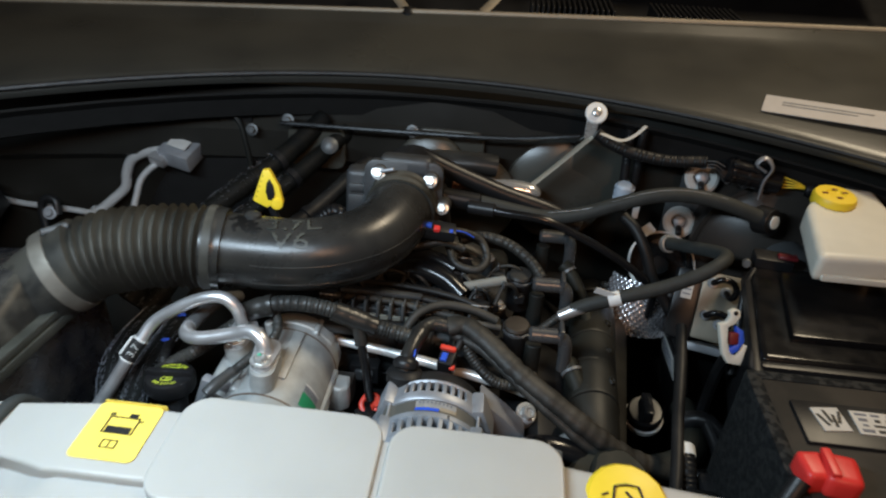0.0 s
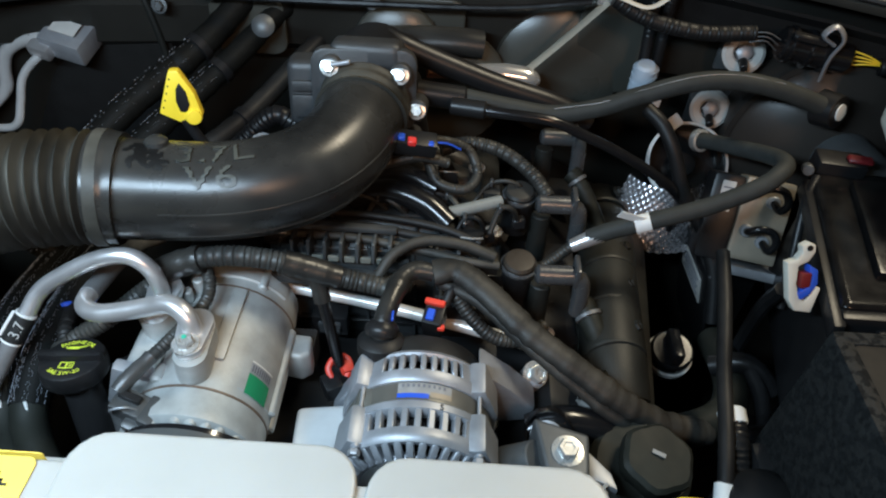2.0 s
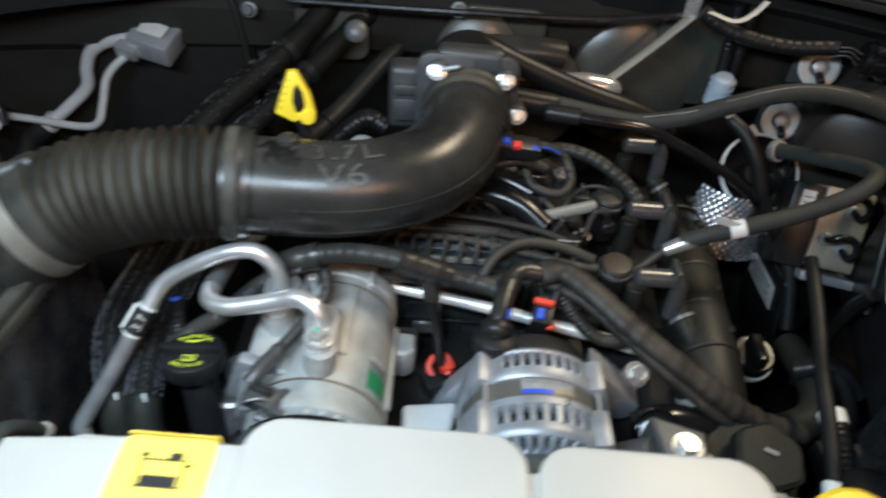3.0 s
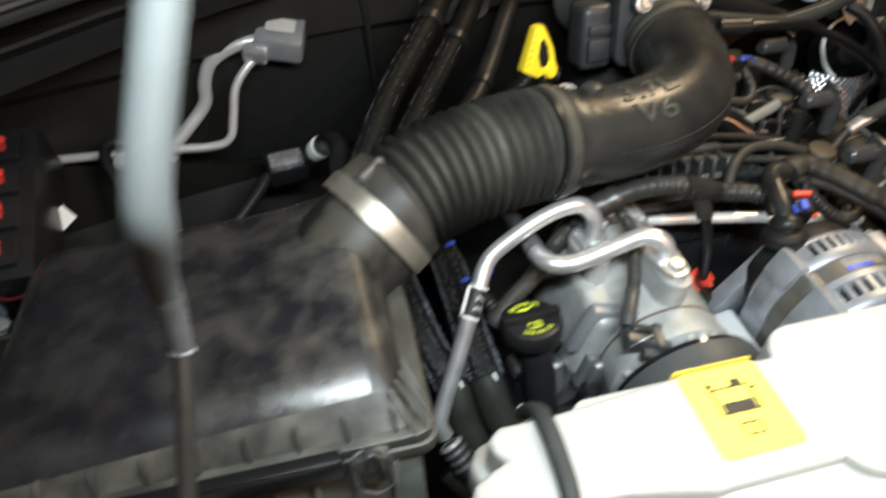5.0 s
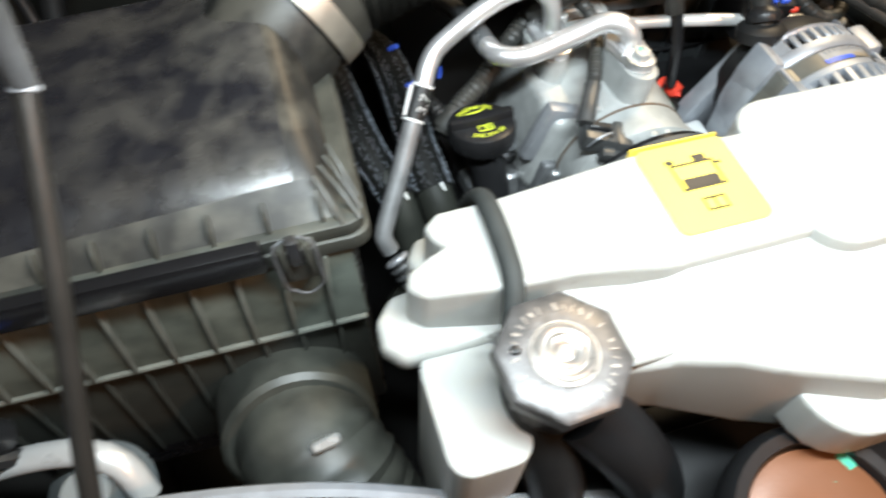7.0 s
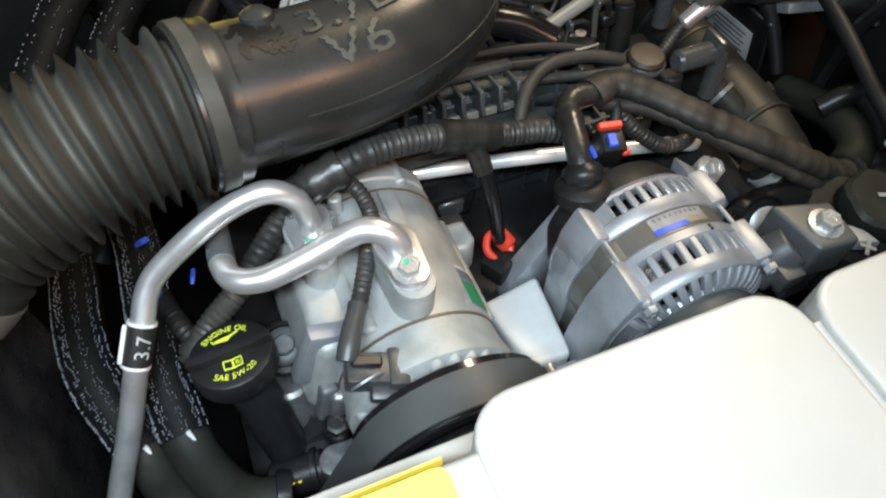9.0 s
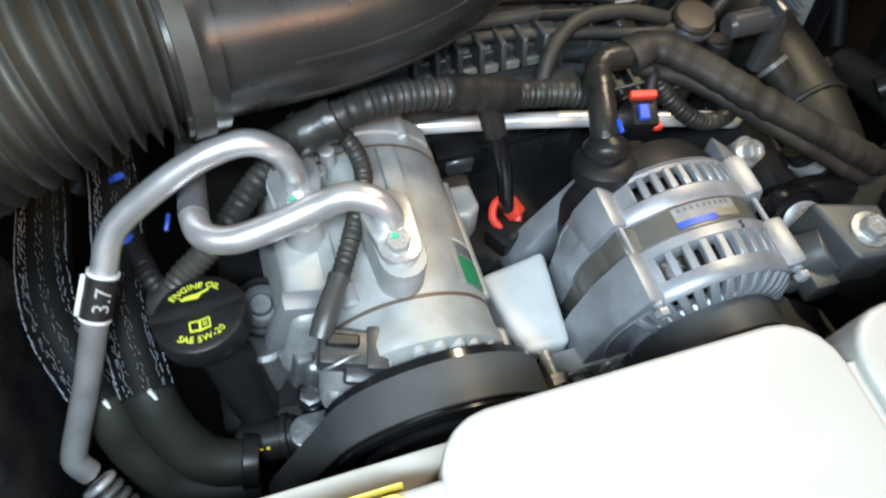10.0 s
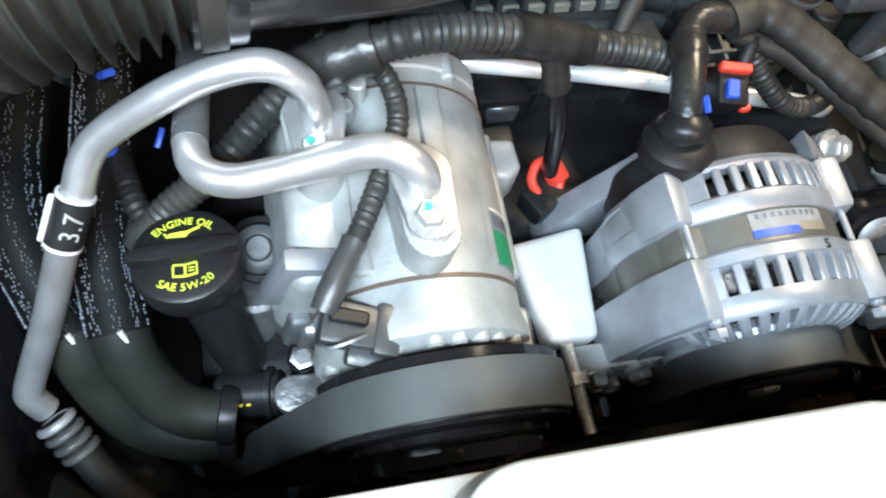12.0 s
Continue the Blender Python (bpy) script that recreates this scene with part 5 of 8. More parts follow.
def build_alternator():
    a = thing("alternator", (AX, 0.60, 0.86), "silver-grey alternator with cooling slots and a dark steel band", "alternator")
    O = (AX, 0, AZ)
    wide = lambda prof: [(r * AK, along(h)) for r, h in prof]
    part("winding", lathe(wide([(0, 0.552), (0.045, 0.552), (0.0485, 0.556), (0.0485, 0.640), (0, 0.640)]), O, (0, 1, 0), 48), WINDING, a, "copper-dark windings behind the slots")
    part("stator_band", lathe(wide([(0.060, 0.5805), (0.0655, 0.581), (0.0655, 0.6095), (0.060, 0.61)]), O, (0, 1, 0), 64), BAND, a, "dull brown-grey steel band")
    part("front_ring", lathe(wide([(0.056, 0.5675), (0.0665, 0.567), (0.0693, 0.570), (0.0693, 0.580), (0.0675, 0.583), (0.060, 0.583)]), O, (0, 1, 0), 64), GREYCAST, a)
    part("front_shoulder", lathe(wide([(0.060, 0.5440), (0.0655, 0.5430), (0.0678, 0.5455), (0.0686, 0.5500), (0.0680, 0.5545), (0.062, 0.5555)]), O, (0, 1, 0), 64), GREYCAST, a)
    part("front_hub", lathe(wide([(0.030, 0.5420), (0.044, 0.5365), (0.0495, 0.5362), (0.0505, 0.5395), (0.047, 0.545)]), O, (0, 1, 0), 64), GREYCAST, a)
    part("rear_ring", lathe(wide([(0.060, 0.6075), (0.0675, 0.6075), (0.0695, 0.611), (0.0695, 0.622), (0.067, 0.6245), (0.058, 0.625)]), O, (0, 1, 0), 64), GREYCAST, a)
    part("rear_shoulder", lathe(wide([(0.056, 0.640), (0.0655, 0.640), (0.0672, 0.643), (0.065, 0.649), (0.05, 0.652)]), O, (0, 1, 0), 64), GREYCAST, a)
    part("rear_cover", lathe(wide([(0.060, 0.649), (0.061, 0.662), (0.056, 0.674), (0.044, 0.680), (0, 0.681)]), O, (0, 1, 0), 48), RUBBER, a, "black plastic rear cover")
    # slots: the fins between them stand on a bent outline of (run, radius)
    def fin_mesh(outline, thick):
        return moved(slab([(along(y), r * AK) for y, r in outline], thick, 0.0009, None, 1), Matrix(((0, 0, 1, -thick / 2), (1, 0, 0, 0), (0, 1, 0, 0), (0, 0, 0, 1))))
    front = [(0.5700, 0.0622), (0.5700, 0.0688), (0.5465, 0.0674), (0.5465, 0.0610)]
    bevel = [(0.5480, 0.0668), (0.5480, 0.0610), (0.5400, 0.0480), (0.5350, 0.0490), (0.5372, 0.0560), (0.5425, 0.0640)]
    behind = [(0.6235, 0.0632), (0.6235, 0.0680), (0.6415, 0.0668), (0.6415, 0.0620)]
    for nm, outline, thick, a0, n, st in (("fin", front, 0.0058, -37, 9, 9.4), ("rear_fin", behind, 0.0050, -31, 9, 8.1), ("bevel_fin", bevel, 0.0062, -60, 15, 9.4)):
        src = part(nm, fin_mesh(outline, thick), GREYCAST, a)
        for k in range(n):
            o = src
            if k:
                o = src.copy()
                scene.collection.objects.link(o)
            o.matrix_basis = Matrix.Translation(O) @ pose(0, 0, 0, 0, a0 + st * k, 0)
    for nm, outline, lo, hi in (("front_casting", [(0.5695, 0.0685), (0.558, 0.0682), (0.546, 0.0668)], 36, 324), ("rear_casting", [(0.6235, 0.0682), (0.6325, 0.0682), (0.6415, 0.0668)], 32, 330)):
        rows = [[(AX + r * AK * math.sin(radians(lo + (hi - lo) * k / 48)), along(y), AZ + r * AK * math.cos(radians(lo + (hi - lo) * k / 48))) for k in range(49)] for y, r in outline]
        part(nm, sheet(rows), GREYCAST, a)
    # through bolts in their lugs
    for ang in (-43, 47):
        x, z = AX + 0.0725 * math.sin(radians(ang)), AZ + 0.0725 * math.cos(radians(ang))
        part("lug", rod((x, 0.541, z), (x, 0.580, z), 0.0040, 0.0040, 0.002, 16), GREYCAST, a)
        part("lug", rod((x, 0.601, z), (x, 0.634, z), 0.0040, 0.0040, 0.002, 16), GREYCAST, a)
        part("through_bolt", rod((x, 0.538, z), (x, 0.637, z), 0.0019, 0.0019, 0.0006, 10), DULLALU, a)
        part("bolt", bolt_mesh((x, 0.540, z), (0, -1, 0), 0.0052, 0.005, False), DULLALU, a)
    # flat flanks that run down to the mount
    arms = ((0.544, 0.5805, [(-0.0435, 0.0560), (-0.0562, 0.0602), (-0.070, 0.026), (-0.078, -0.018), (-0.082, -0.060), (-0.065, -0.075), (-0.03, -0.06)]),
            (0.6005, 0.634, [(-0.0435, 0.0560), (-0.0562, 0.0602), (-0.066, 0.034), (-0.068, 0.0), (-0.068, -0.060), (-0.05, -0.075), (-0.03, -0.06)]),
            (0.648, 0.668, [(-0.036, 0.0420), (-0.050, 0.0150), (-0.078, -0.030), (-0.092, -0.056), (-0.096, -0.080), (-0.075, -0.090), (-0.03, -0.06)]))
    for y0, y1, poly in arms:
        turn = Matrix.Translation((AX, y1, AZ)) @ pose(0, 0, 0, 90, 0, 0)
        part("mount_arm", slab(poly, y1 - y0, 0.004, turn, 2), GREYCAST, a)
        if y1 < 0.64:
            part("shoulder_lug", slab([(0.0435, 0.0560), (0.0580, 0.0580), (0.0725, 0.018), (0.068, -0.02), (0.04, 0.0)], y1 - y0, 0.004, turn, 2), GREYCAST, a)
    core = [(-0.040, 0.056), (-0.0550, 0.054), (-0.064, 0.026), (-0.068, -0.018), (-0.070, -0.060), (-0.055, -0.072), (-0.03, -0.06)]
    part("band_flank", slab(core, 0.022, 0.001, Matrix.Translation((AX + 0.002, 0.6015, AZ - 0.002)) @ pose(0, 0, 0, 90, 0, 0), 1), BAND, a, "dull brown-grey steel flank")
    poly = [(0.052, 0.048), (0.085, 0.02), (0.112, -0.008), (0.105, -0.03), (0.06, -0.04)]
    part("mount_ear", slab(poly, 0.03, 0.004, Matrix.Translation((AX, 0.66, AZ)) @ pose(0, 0, 0, 90, 0, 0)), GREYCAST, a)
    part("ear_bolt", bolt_mesh((0.131, 0.668, 0.928), (0.3, -0.5, 0.8), 0.0095, 0.012), STEEL, a)
    part("ear_boss", rod((0.128, 0.672, 0.912), (0.131, 0.668, 0.928), 0.013), GREYCAST, a)
    part("front_face", lathe(wide([(0.016, 0.5345), (0.036, 0.5345), (0.039, 0.538), (0.034, 0.545)]), O, (0, 1, 0), 40), GREYCAST, a)
    def wrap(a0, a1, y0, y1, r):
        return sheet([[(AX + r * math.sin(radians(a0 + (a1 - a0) * k / 10)), yy, AZ + r * math.cos(radians(a0 + (a1 - a0) * k / 10))) for k in range(11)] for yy in (along(y0), along(y1))])
    part("label", wrap(-16, 24, 0.5905, 0.606, 0.0659 * AK), GRIME, a, "grey maker's label")
    part("label_field", wrap(-16, 7, 0.5865, 0.5925, 0.0661 * AK), BLUE, a, "blue label field")
    part("label_field", wrap(8, 24, 0.5885, 0.5955, 0.0661 * AK), TAN, a)
    for k in range(9):
        part("print_bar", wrap(-13 + 3.8 * k, -11.2 + 3.8 * k, 0.6005, 0.6045, 0.0662 * AK), PRINT, a)
    part("casting_mark", letters("S", 0.008, Matrix.Translation((AX + 0.02, 0.5755, AZ + 0.0668 * AK)) @ pose(0, 0, 0, 0, 17, 0), 0.0004), INK, a)
    pu = part("pulley", lathe([(0, 0.5345), (0.041, 0.5345), (0.0435, 0.533), (0.0405, 0.531), (0.0405, 0.514), (0.0435, 0.512), (0.041, 0.5095), (0.028, 0.509), (0.022, 0.516), (0, 0.517)], O, (0, 1, 0), 40), PULLEY, a, "black alternator pulley")
    part("pulley_nut", lathe([(0, 0.507), (0.009, 0.507), (0.0105, 0.509), (0.0105, 0.52)], O, (0, 1, 0), 6), STEEL, pu)
    # battery lead boot on the back
    con = part("lead_boot", tube([(-0.022, 0.650, 0.990), (-0.021, 0.660, 1.002), (-0.016, 0.682, 1.010), (-0.008, 0.710, 1.012)], 0.0098, 24, 0.003, swell=lambda s: 1.0 + 0.15 * math.exp(-((s - 0.058) / 0.005) ** 2)), TAPE, a, "dusty black rubber lead boot")
    part("boot_collar", lathe([(0.009, -0.006), (0.0150, -0.005), (0.0162, 0.0), (0.0150, 0.004), (0.012, 0.007), (0.0098, 0.009)], (-0.0215, 0.656, 0.999), (0.05, 0.6, 0.7), 28), BLACK, con)
    part("boot_base", lathe([(0.022, -0.014), (0.022, -0.004), (0.017, 0.001), (0.010, 0.002)], (-0.022, 0.652, 0.994), (0.0, 0.3, 1), 28), RUBBER, con)
    part("blue_mark", box((-0.012, 0.662, 1.0125), (0.0012, 0.010, 0.0035), 0.0004, 1, (20, 30, 10)), BLUE, con, "blue check mark")
    part("red_clip", box((-0.064, 0.683, 0.898), (0.013, 0.014, 0.014), 0.004, 2, (20, 10, 30)), ORANGE, a, "orange-red connector clip")
    part("red_clip_ring", tube([(-0.078, 0.672, 0.892), (-0.083, 0.680, 0.898), (-0.078, 0.690, 0.903), (-0.066, 0.692, 0.904), (-0.060, 0.684, 0.900), (-0.063, 0.674, 0.894)], 0.0035, 8, 0.003), ORANGE, a)
    part("clip_plug", box((-0.078, 0.668, 0.884), (0.02, 0.024, 0.022), 0.005, 2, (0, 0, 30)), BLACK, a)


def build_mounts():
    b = thing("accessory_bracket", (-0.08, 0.60, 0.80), "pale cast aluminium bracket between compressor and alternator", "bracket")
    poly = [(-0.108, 0.637), (-0.049, 0.647), (-0.064, 0.560), (-0.100, 0.560)]
    blk = slab(poly, 0.113, 0.008, pose(0, 0, 0.785), 5)
    for v in blk.verts:
        v.co.z += 0.22 * (0.60 - v.co.y) * (v.co.z - 0.785) / 0.113
    part("block", blk, surf("machined_aluminium", (0.74, 0.75, 0.745), 0.45, 0.15, 0.12, 60, 0.2, 700), b)
    part("notch", rod((-0.0555, 0.622, 0.880), (-0.0535, 0.6225, 0.881), 0.0065, 0.0065, 0.0004, 16), BLACK, b, "dark round bore")
    st = part("stud", rod((-0.087, 0.560, 0.903), (-0.084, 0.502, 0.900), 0.0046, 0.0042, 0.001, 14), STEEL, b)
    part("stud_nut", lathe([(0, 0), (0.0085, 0), (0.0085, 0.008), (0, 0.008)], (-0.0855, 0.541, 0.9015), (0.05, -1, -0.05), 6), STEEL, st)
    for x, z in ((-0.066, 0.885), (-0.035, 0.885), (-0.052, 0.868)):
        part("bolt", bolt_mesh((x, 0.538, z), (0, -1, 0.25), 0.0085, 0.008), STEEL, b)
    part("front_plate", box((-0.040, 0.550, 0.855), (0.095, 0.018, 0.085), 0.004), SATINALU, b)
    m = thing("engine_lift_bracket", (0.15, 0.57, 0.9), "dull aluminium mount plate with a steel bolt beside the alternator", "bracket")
    part("arm", slab([(0.128, 0.542), (0.164, 0.538), (0.168, 0.578), (0.120, 0.592)], 0.042, 0.004, pose(0, 0, 0.928), 3), DULLCAST, m)
    part("post", box((0.150, 0.56, 0.92), (0.026, 0.03, 0.075), 0.004), DULLCAST, m)
    part("arm_root", rod((0.10, 0.565, 0.925), (0.125, 0.56, 0.955), 0.020, 0.017), DULLCAST, m)
    part("side_lug", box((0.112, 0.545, 0.94), (0.02, 0.02, 0.02), 0.003), DULLCAST, m)
    part("web", slab([(0.166, 0.545), (0.19, 0.535), (0.186, 0.55), (0.168, 0.57)], 0.012, 0.002, pose(0, 0, 0.945)), DULLALU, m)
    part("bolt", bolt_mesh((0.147, 0.560, 0.971), (0, -0.1, 1), 0.0095, 0.009), STEEL, m)
    part("tick_mark", box((0.176, 0.535, 0.957), (0.016, 0.003, 0.001), 0, 1, (0, 0, 40)), GRIME, m)
    part("tick_mark", box((0.176, 0.535, 0.9575), (0.003, 0.012, 0.001), 0, 1, (0, 0, 40)), GRIME, m)
    eng = thing("engine_block", (-0.03, 0.8, 0.55), "dark grey engine block and cylinder heads under the manifold", "engine")
    part("block", box((-0.03, 0.82, 0.68), (0.36, 0.50, 0.34), 0.02), BLACK, eng)
    part("left_head", box((-0.21, 0.83, 0.82), (0.15, 0.50, 0.16), 0.02, 2, (0, -30, 0)), BLACK, eng)
    part("right_head", box((0.17, 0.83, 0.82), (0.15, 0.50, 0.16), 0.02, 2, (0, 30, 0)), BLACK, eng)
    part("timing_cover", box((-0.05, 0.575, 0.74), (0.34, 0.035, 0.30), 0.01), BLACK, eng)
    part("filler_pad", box((-0.285, 0.63, 0.77), (0.09, 0.14, 0.12), 0.015), BLACK, eng)
    # castings beside the oil filler
    part("bolt_seat", lathe([(0.021, -0.03), (0.0215, 0.0), (0.020, 0.005), (0.0165, 0.006), (0.0155, 0.003), (0, 0.003)], (-0.272, 0.642, 0.918), (0.05, -0.3, 1), 28), BLACK, eng, "black rubber bolt seat")
    part("large_bolt", lathe([(0, 0), (0.0145, 0.0), (0.0148, 0.004), (0.0120, 0.0065), (0.0085, 0.0068), (0.0080, 0.0100), (0.0068, 0.0112), (0, 0.0112)], (-0.272, 0.641, 0.921), (0.05, -0.3, 1), 24), CASE, eng, "large grey flanged bolt")
    part("cast_cup", rod((-0.280, 0.610, 0.862), (-0.277, 0.620, 0.906), 0.0175, 0.0150, 0.003, 20), BRIGHT, eng, "bright cast boss")
    part("cup_edge", box((-0.262, 0.612, 0.895), (0.010, 0.030, 0.046), 0.003, 2, (0, 10, 6)), BRIGHT, eng)
    part("cast_rib", box((-0.2525, 0.618, 0.922), (0.010, 0.034, 0.040), 0.004, 3, (0, 16, 4)), BRIGHT, eng)
    part("cast_rib", box((-0.2545, 0.592, 0.915), (0.013, 0.014, 0.045), 0.004, 3, (0, 12, 4)), CASE, eng)
    part("nut_post", rod((-0.254, 0.580, 0.870), (-0.253, 0.576, 0.902), 0.0105, 0.0098, 0.002, 16), BLACK, eng)
    part("dark_nut", lathe([(0, 0), (0.0098, 0), (0.0098, 0.006), (0.008, 0.0078), (0.0052, 0.008), (0.005, 0.0062), (0, 0.0062)], (-0.253, 0.5755, 0.901), (0.05, -0.25, 1), 6), GLOSS, eng, "black hexagon nut")
    part("bright_stud", rod((-0.234, 0.572, 0.890), (-0.231, 0.562, 0.926), 0.0100, 0.0088, 0.0025, 18), BRIGHT, eng)
    part("front_cast", slab(pear((-0.262, 0.556), 0.012, (-0.236, 0.552), 0.015), 0.036, 0.006, pose(0, 0, 0.852, 0, 0, 0), 3), BRIGHT, eng, "pale cast front lug")
    part("pipe_stub", rod((-0.312, 0.568, 0.855), (-0.268, 0.562, 0.862), 0.0155, 0.0150, 0.003, 20), BLACK, eng)
    part("stub_ring", lathe([(0.0150, -0.003), (0.0172, -0.002), (0.0172, 0.002), (0.0150, 0.003)], (-0.277, 0.5635, 0.8605), (1, -0.12, 0.15), 24), BLACK, eng)
    for k in range(3):
        part("yellow_mark", box((-0.296 + 0.005 * k, 0.556, 0.8720 - 0.0012 * k), (0.003, 0.002, 0.0015), 0.0005, 1), YELLOW, eng)
    part("cast_shelf", box((-0.298, 0.640, 0.872), (0.028, 0.024, 0.020), 0.004, 2, (12, 0, 10)), CASE, eng)
    part("bolt_small", bolt_mesh((-0.2265, 0.553, 0.898), (0, -0.6, 0.8), 0.0065, 0.007), STEEL, eng)


def ribbon(centres, width, thick):
    """A flat belt round a closed line in x, z."""
    n = len(centres)
    bm = bmesh.new()
    rings = []
    for k, (x, z) in enumerate(centres):
        x0, z0 = centres[k - 1]
        x1, z1 = centres[(k + 1) % n]
        d = Vector((x1 - x0, z1 - z0)).normalized()
        nx, nz = -d.y, d.x
        rings.append([bm.verts.new((x + nx * s, y, z + nz * s)) for y, s in ((0.5160, 0), (0.5160 + width, 0), (0.5160 + width, thick), (0.5160, thick))])
    for k in range(n):
        lo, hi = rings[k], rings[(k + 1) % n]
        for j in range(4):
            bm.faces.new((lo[j], lo[(j + 1) % 4], hi[(j + 1) % 4], hi[j]))
    bmesh.ops.recalc_face_normals(bm, faces=bm.faces)
    return bm


def build_belt():
    b = thing("serpentine_belt", (-0.1, 0.53, 0.7), "flat dark grey rubber drive belt over the pulleys", "belt")
    def arc(cx, cz, r, a0, a1, n=14):
        return [(cx + r * math.cos(radians(a0 + (a1 - a0) * k / n)), cz + r * math.sin(radians(a0 + (a1 - a0) * k / n))) for k in range(n + 1)]
    # counter-clockwise seen from the front: over the alternator, under the idler, over the compressor, round the crank
    line = arc(0.27, 0.700, 0.045, -60, 44) + arc(AX, AZ, 0.0432, 44, 158) + arc(-0.052, 0.830, 0.030, -20, -160) + arc(CX + 0.006, CZ - 0.004, 0.0690, -6, 160, 34) + arc(-0.335, 0.655, 0.038, 162, 250) + arc(-0.08, 0.58, 0.075, 215, 320)
    part("belt", ribbon(line, 0.0255, -0.0045), BELT, b, sharp=50)
    part("worn_edge", moved(ribbon(line, 0.0008, -0.0042), Matrix.Translation((0, -0.0009, 0))), RUBBER, b, "dark worn belt edge", sharp=50)
    for x, z, r in ((0.27, 0.700, 0.044), (-0.052, 0.830, 0.0285), (-0.335, 0.655, 0.037), (-0.08, 0.58, 0.074)):
        p = thing("idler_pulley", (x, 0.53, z), "glossy black belt pulley on the engine front", "pulley", "belt pulleys")
        part("wheel", lathe([(0, 0.546), (r, 0.546), (r * 1.02, 0.544), (r, 0.541), (r, 0.516), (r * 1.02, 0.514), (r * 0.95, 0.511), (r * 0.5, 0.516), (0, 0.514)], (x, 0, z), (0, 1, 0), 40), PULLEY, p)
        part("hub_bolt", bolt_mesh((x, 0.513, z), (0, -1, 0), 0.008, 0.006), DULLCAST, p)


# ---- pipes round the compressor ----
def build_ac_pipes():
    a = thing("suction_pipe", (-0.31, 0.64, 0.95), "bright aluminium refrigerant pipe with a black 3.7 tag", "pipe")
    pa = [(-0.402, 0.567, 0.892), (-0.4055, 0.572, 0.902), (-0.404, 0.578, 0.910), (-0.382, 0.607, 0.943), (-0.362, 0.634, 0.977), (-0.350, 0.650, 0.995), (-0.341, 0.662, 1.009), (-0.328, 0.669, 1.020), (-0.295, 0.6745, 1.040), (-0.268, 0.677, 1.051), (-0.248, 0.6775, 1.052), (-0.234, 0.676, 1.040), (-0.229, 0.674, 1.022), (-0.228, 0.673, 1.008)]
    part("pipe", tube(pa[4:], 0.0078, 20, 0.003), ALU, a, sharp=70)
    # Lower length of the same pipe, with shade put in as a darker tone.
    part("lower_length", tube(pa[:6], 0.0079, 20, 0.003), SHADETUBE, a, "dull lower length, toned darker for shade", sharp=70)
    d = (Vector((-0.350, 0.650, 0.995)) - Vector((-0.366, 0.629, 0.971))).normalized()
    c = Vector((-0.3565, 0.6415, 0.986))
    tag = part("tag_band", lathe([(0.0079, -0.0135), (0.0093, -0.0135), (0.0093, 0.0135), (0.0079, 0.0135)], c, d, 24), INK, a, "black tag band with white 3.7")
    for s in (-0.0145, 0.0145):
        part("tag_edge", lathe([(0.0079, -0.001), (0.0094, -0.001), (0.0094, 0.001), (0.0079, 0.001)], c + d * s, d, 24), PAPER, tag)
    away = Vector((0.225, -0.16, 0.30))
    nrm = (away - d * away.dot(d)).normalized()
    ex = d
    ez = nrm
    ey = ez.cross(ex)
    m = Matrix(((ex.x, ey.x, ez.x, 0), (ex.y, ey.y, ez.y, 0), (ex.z, ey.z, ez.z, 0), (0, 0, 0, 1)))
    txt = letters("3.7", 0.0135, Matrix.Identity(4), 0.0002)
    for k in range(-6, 7):
        bmesh.ops.bisect_plane(txt, geom=txt.verts[:] + txt.edges[:] + txt.faces[:], plane_co=(0, 0.001 * k, 0), plane_no=(0, 1, 0))
    for v in txt.verts:
        an = v.co.y / 0.0094
        v.co.y, v.co.z = 0.0096 * math.sin(an), 0.0096 * math.cos(an)
    part("tag_number", moved(txt, Matrix.Translation(c) @ m), PAPER, tag, "white printed 3.7")
    part("tag_tail", box(tuple(c - ey * 0.0 + d.cross(nrm) * -0.0105), (0.003, 0.0025, 0.026), 0.0008, 1, (math.degrees(math.atan2(-d.y, d.z)), 35, 0)), PAPER, tag, "white tag end")
    for k in range(4):
        s = 0.004 + 0.0075 * k
        part("crimp", lathe([(0.009, -0.0028), (0.0115, -0.0015), (0.0118, 0.0), (0.0115, 0.0015), (0.009, 0.0028)], Vector((-0.400, 0.562, 0.889)) + Vector((0.42, -0.72, -0.55)).normalized() * s, (0.42, -0.72, -0.55), 20), DULLALU if k == 0 else DULLCAST, a, "crimped ferrule ring")
    part("hose", tube([(-0.399, 0.560, 0.8875), (-0.388, 0.541, 0.873), (-0.374, 0.520, 0.858), (-0.358, 0.50, 0.83), (-0.35, 0.49, 0.78)], 0.0095, 14, 0.005), RUBBER, a, "black hose below the ferrule")
    b = thing("discharge_pipe", (-0.24, 0.64, 0.98), "bright aluminium refrigerant pipe bent round to the compressor", "pipe")
    pb = [(-0.287, 0.80, 0.96), (-0.291, 0.76, 0.985), (-0.291, 0.722, 1.0), (-0.2905, 0.69, 1.009), (-0.291, 0.662, 1.015), (-0.286, 0.645, 1.018), (-0.270, 0.637, 1.020), (-0.245, 0.6365, 1.026), (-0.220, 0.637, 1.034), (-0.202, 0.635, 1.041), (-0.189, 0.629, 1.040), (-0.1825, 0.624, 1.032), (-0.181, 0.622, 1.022)]
    part("pipe", tube(pb, 0.0085, 20, 0.003), ALU, b, sharp=70)
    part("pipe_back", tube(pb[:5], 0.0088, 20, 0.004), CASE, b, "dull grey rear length")


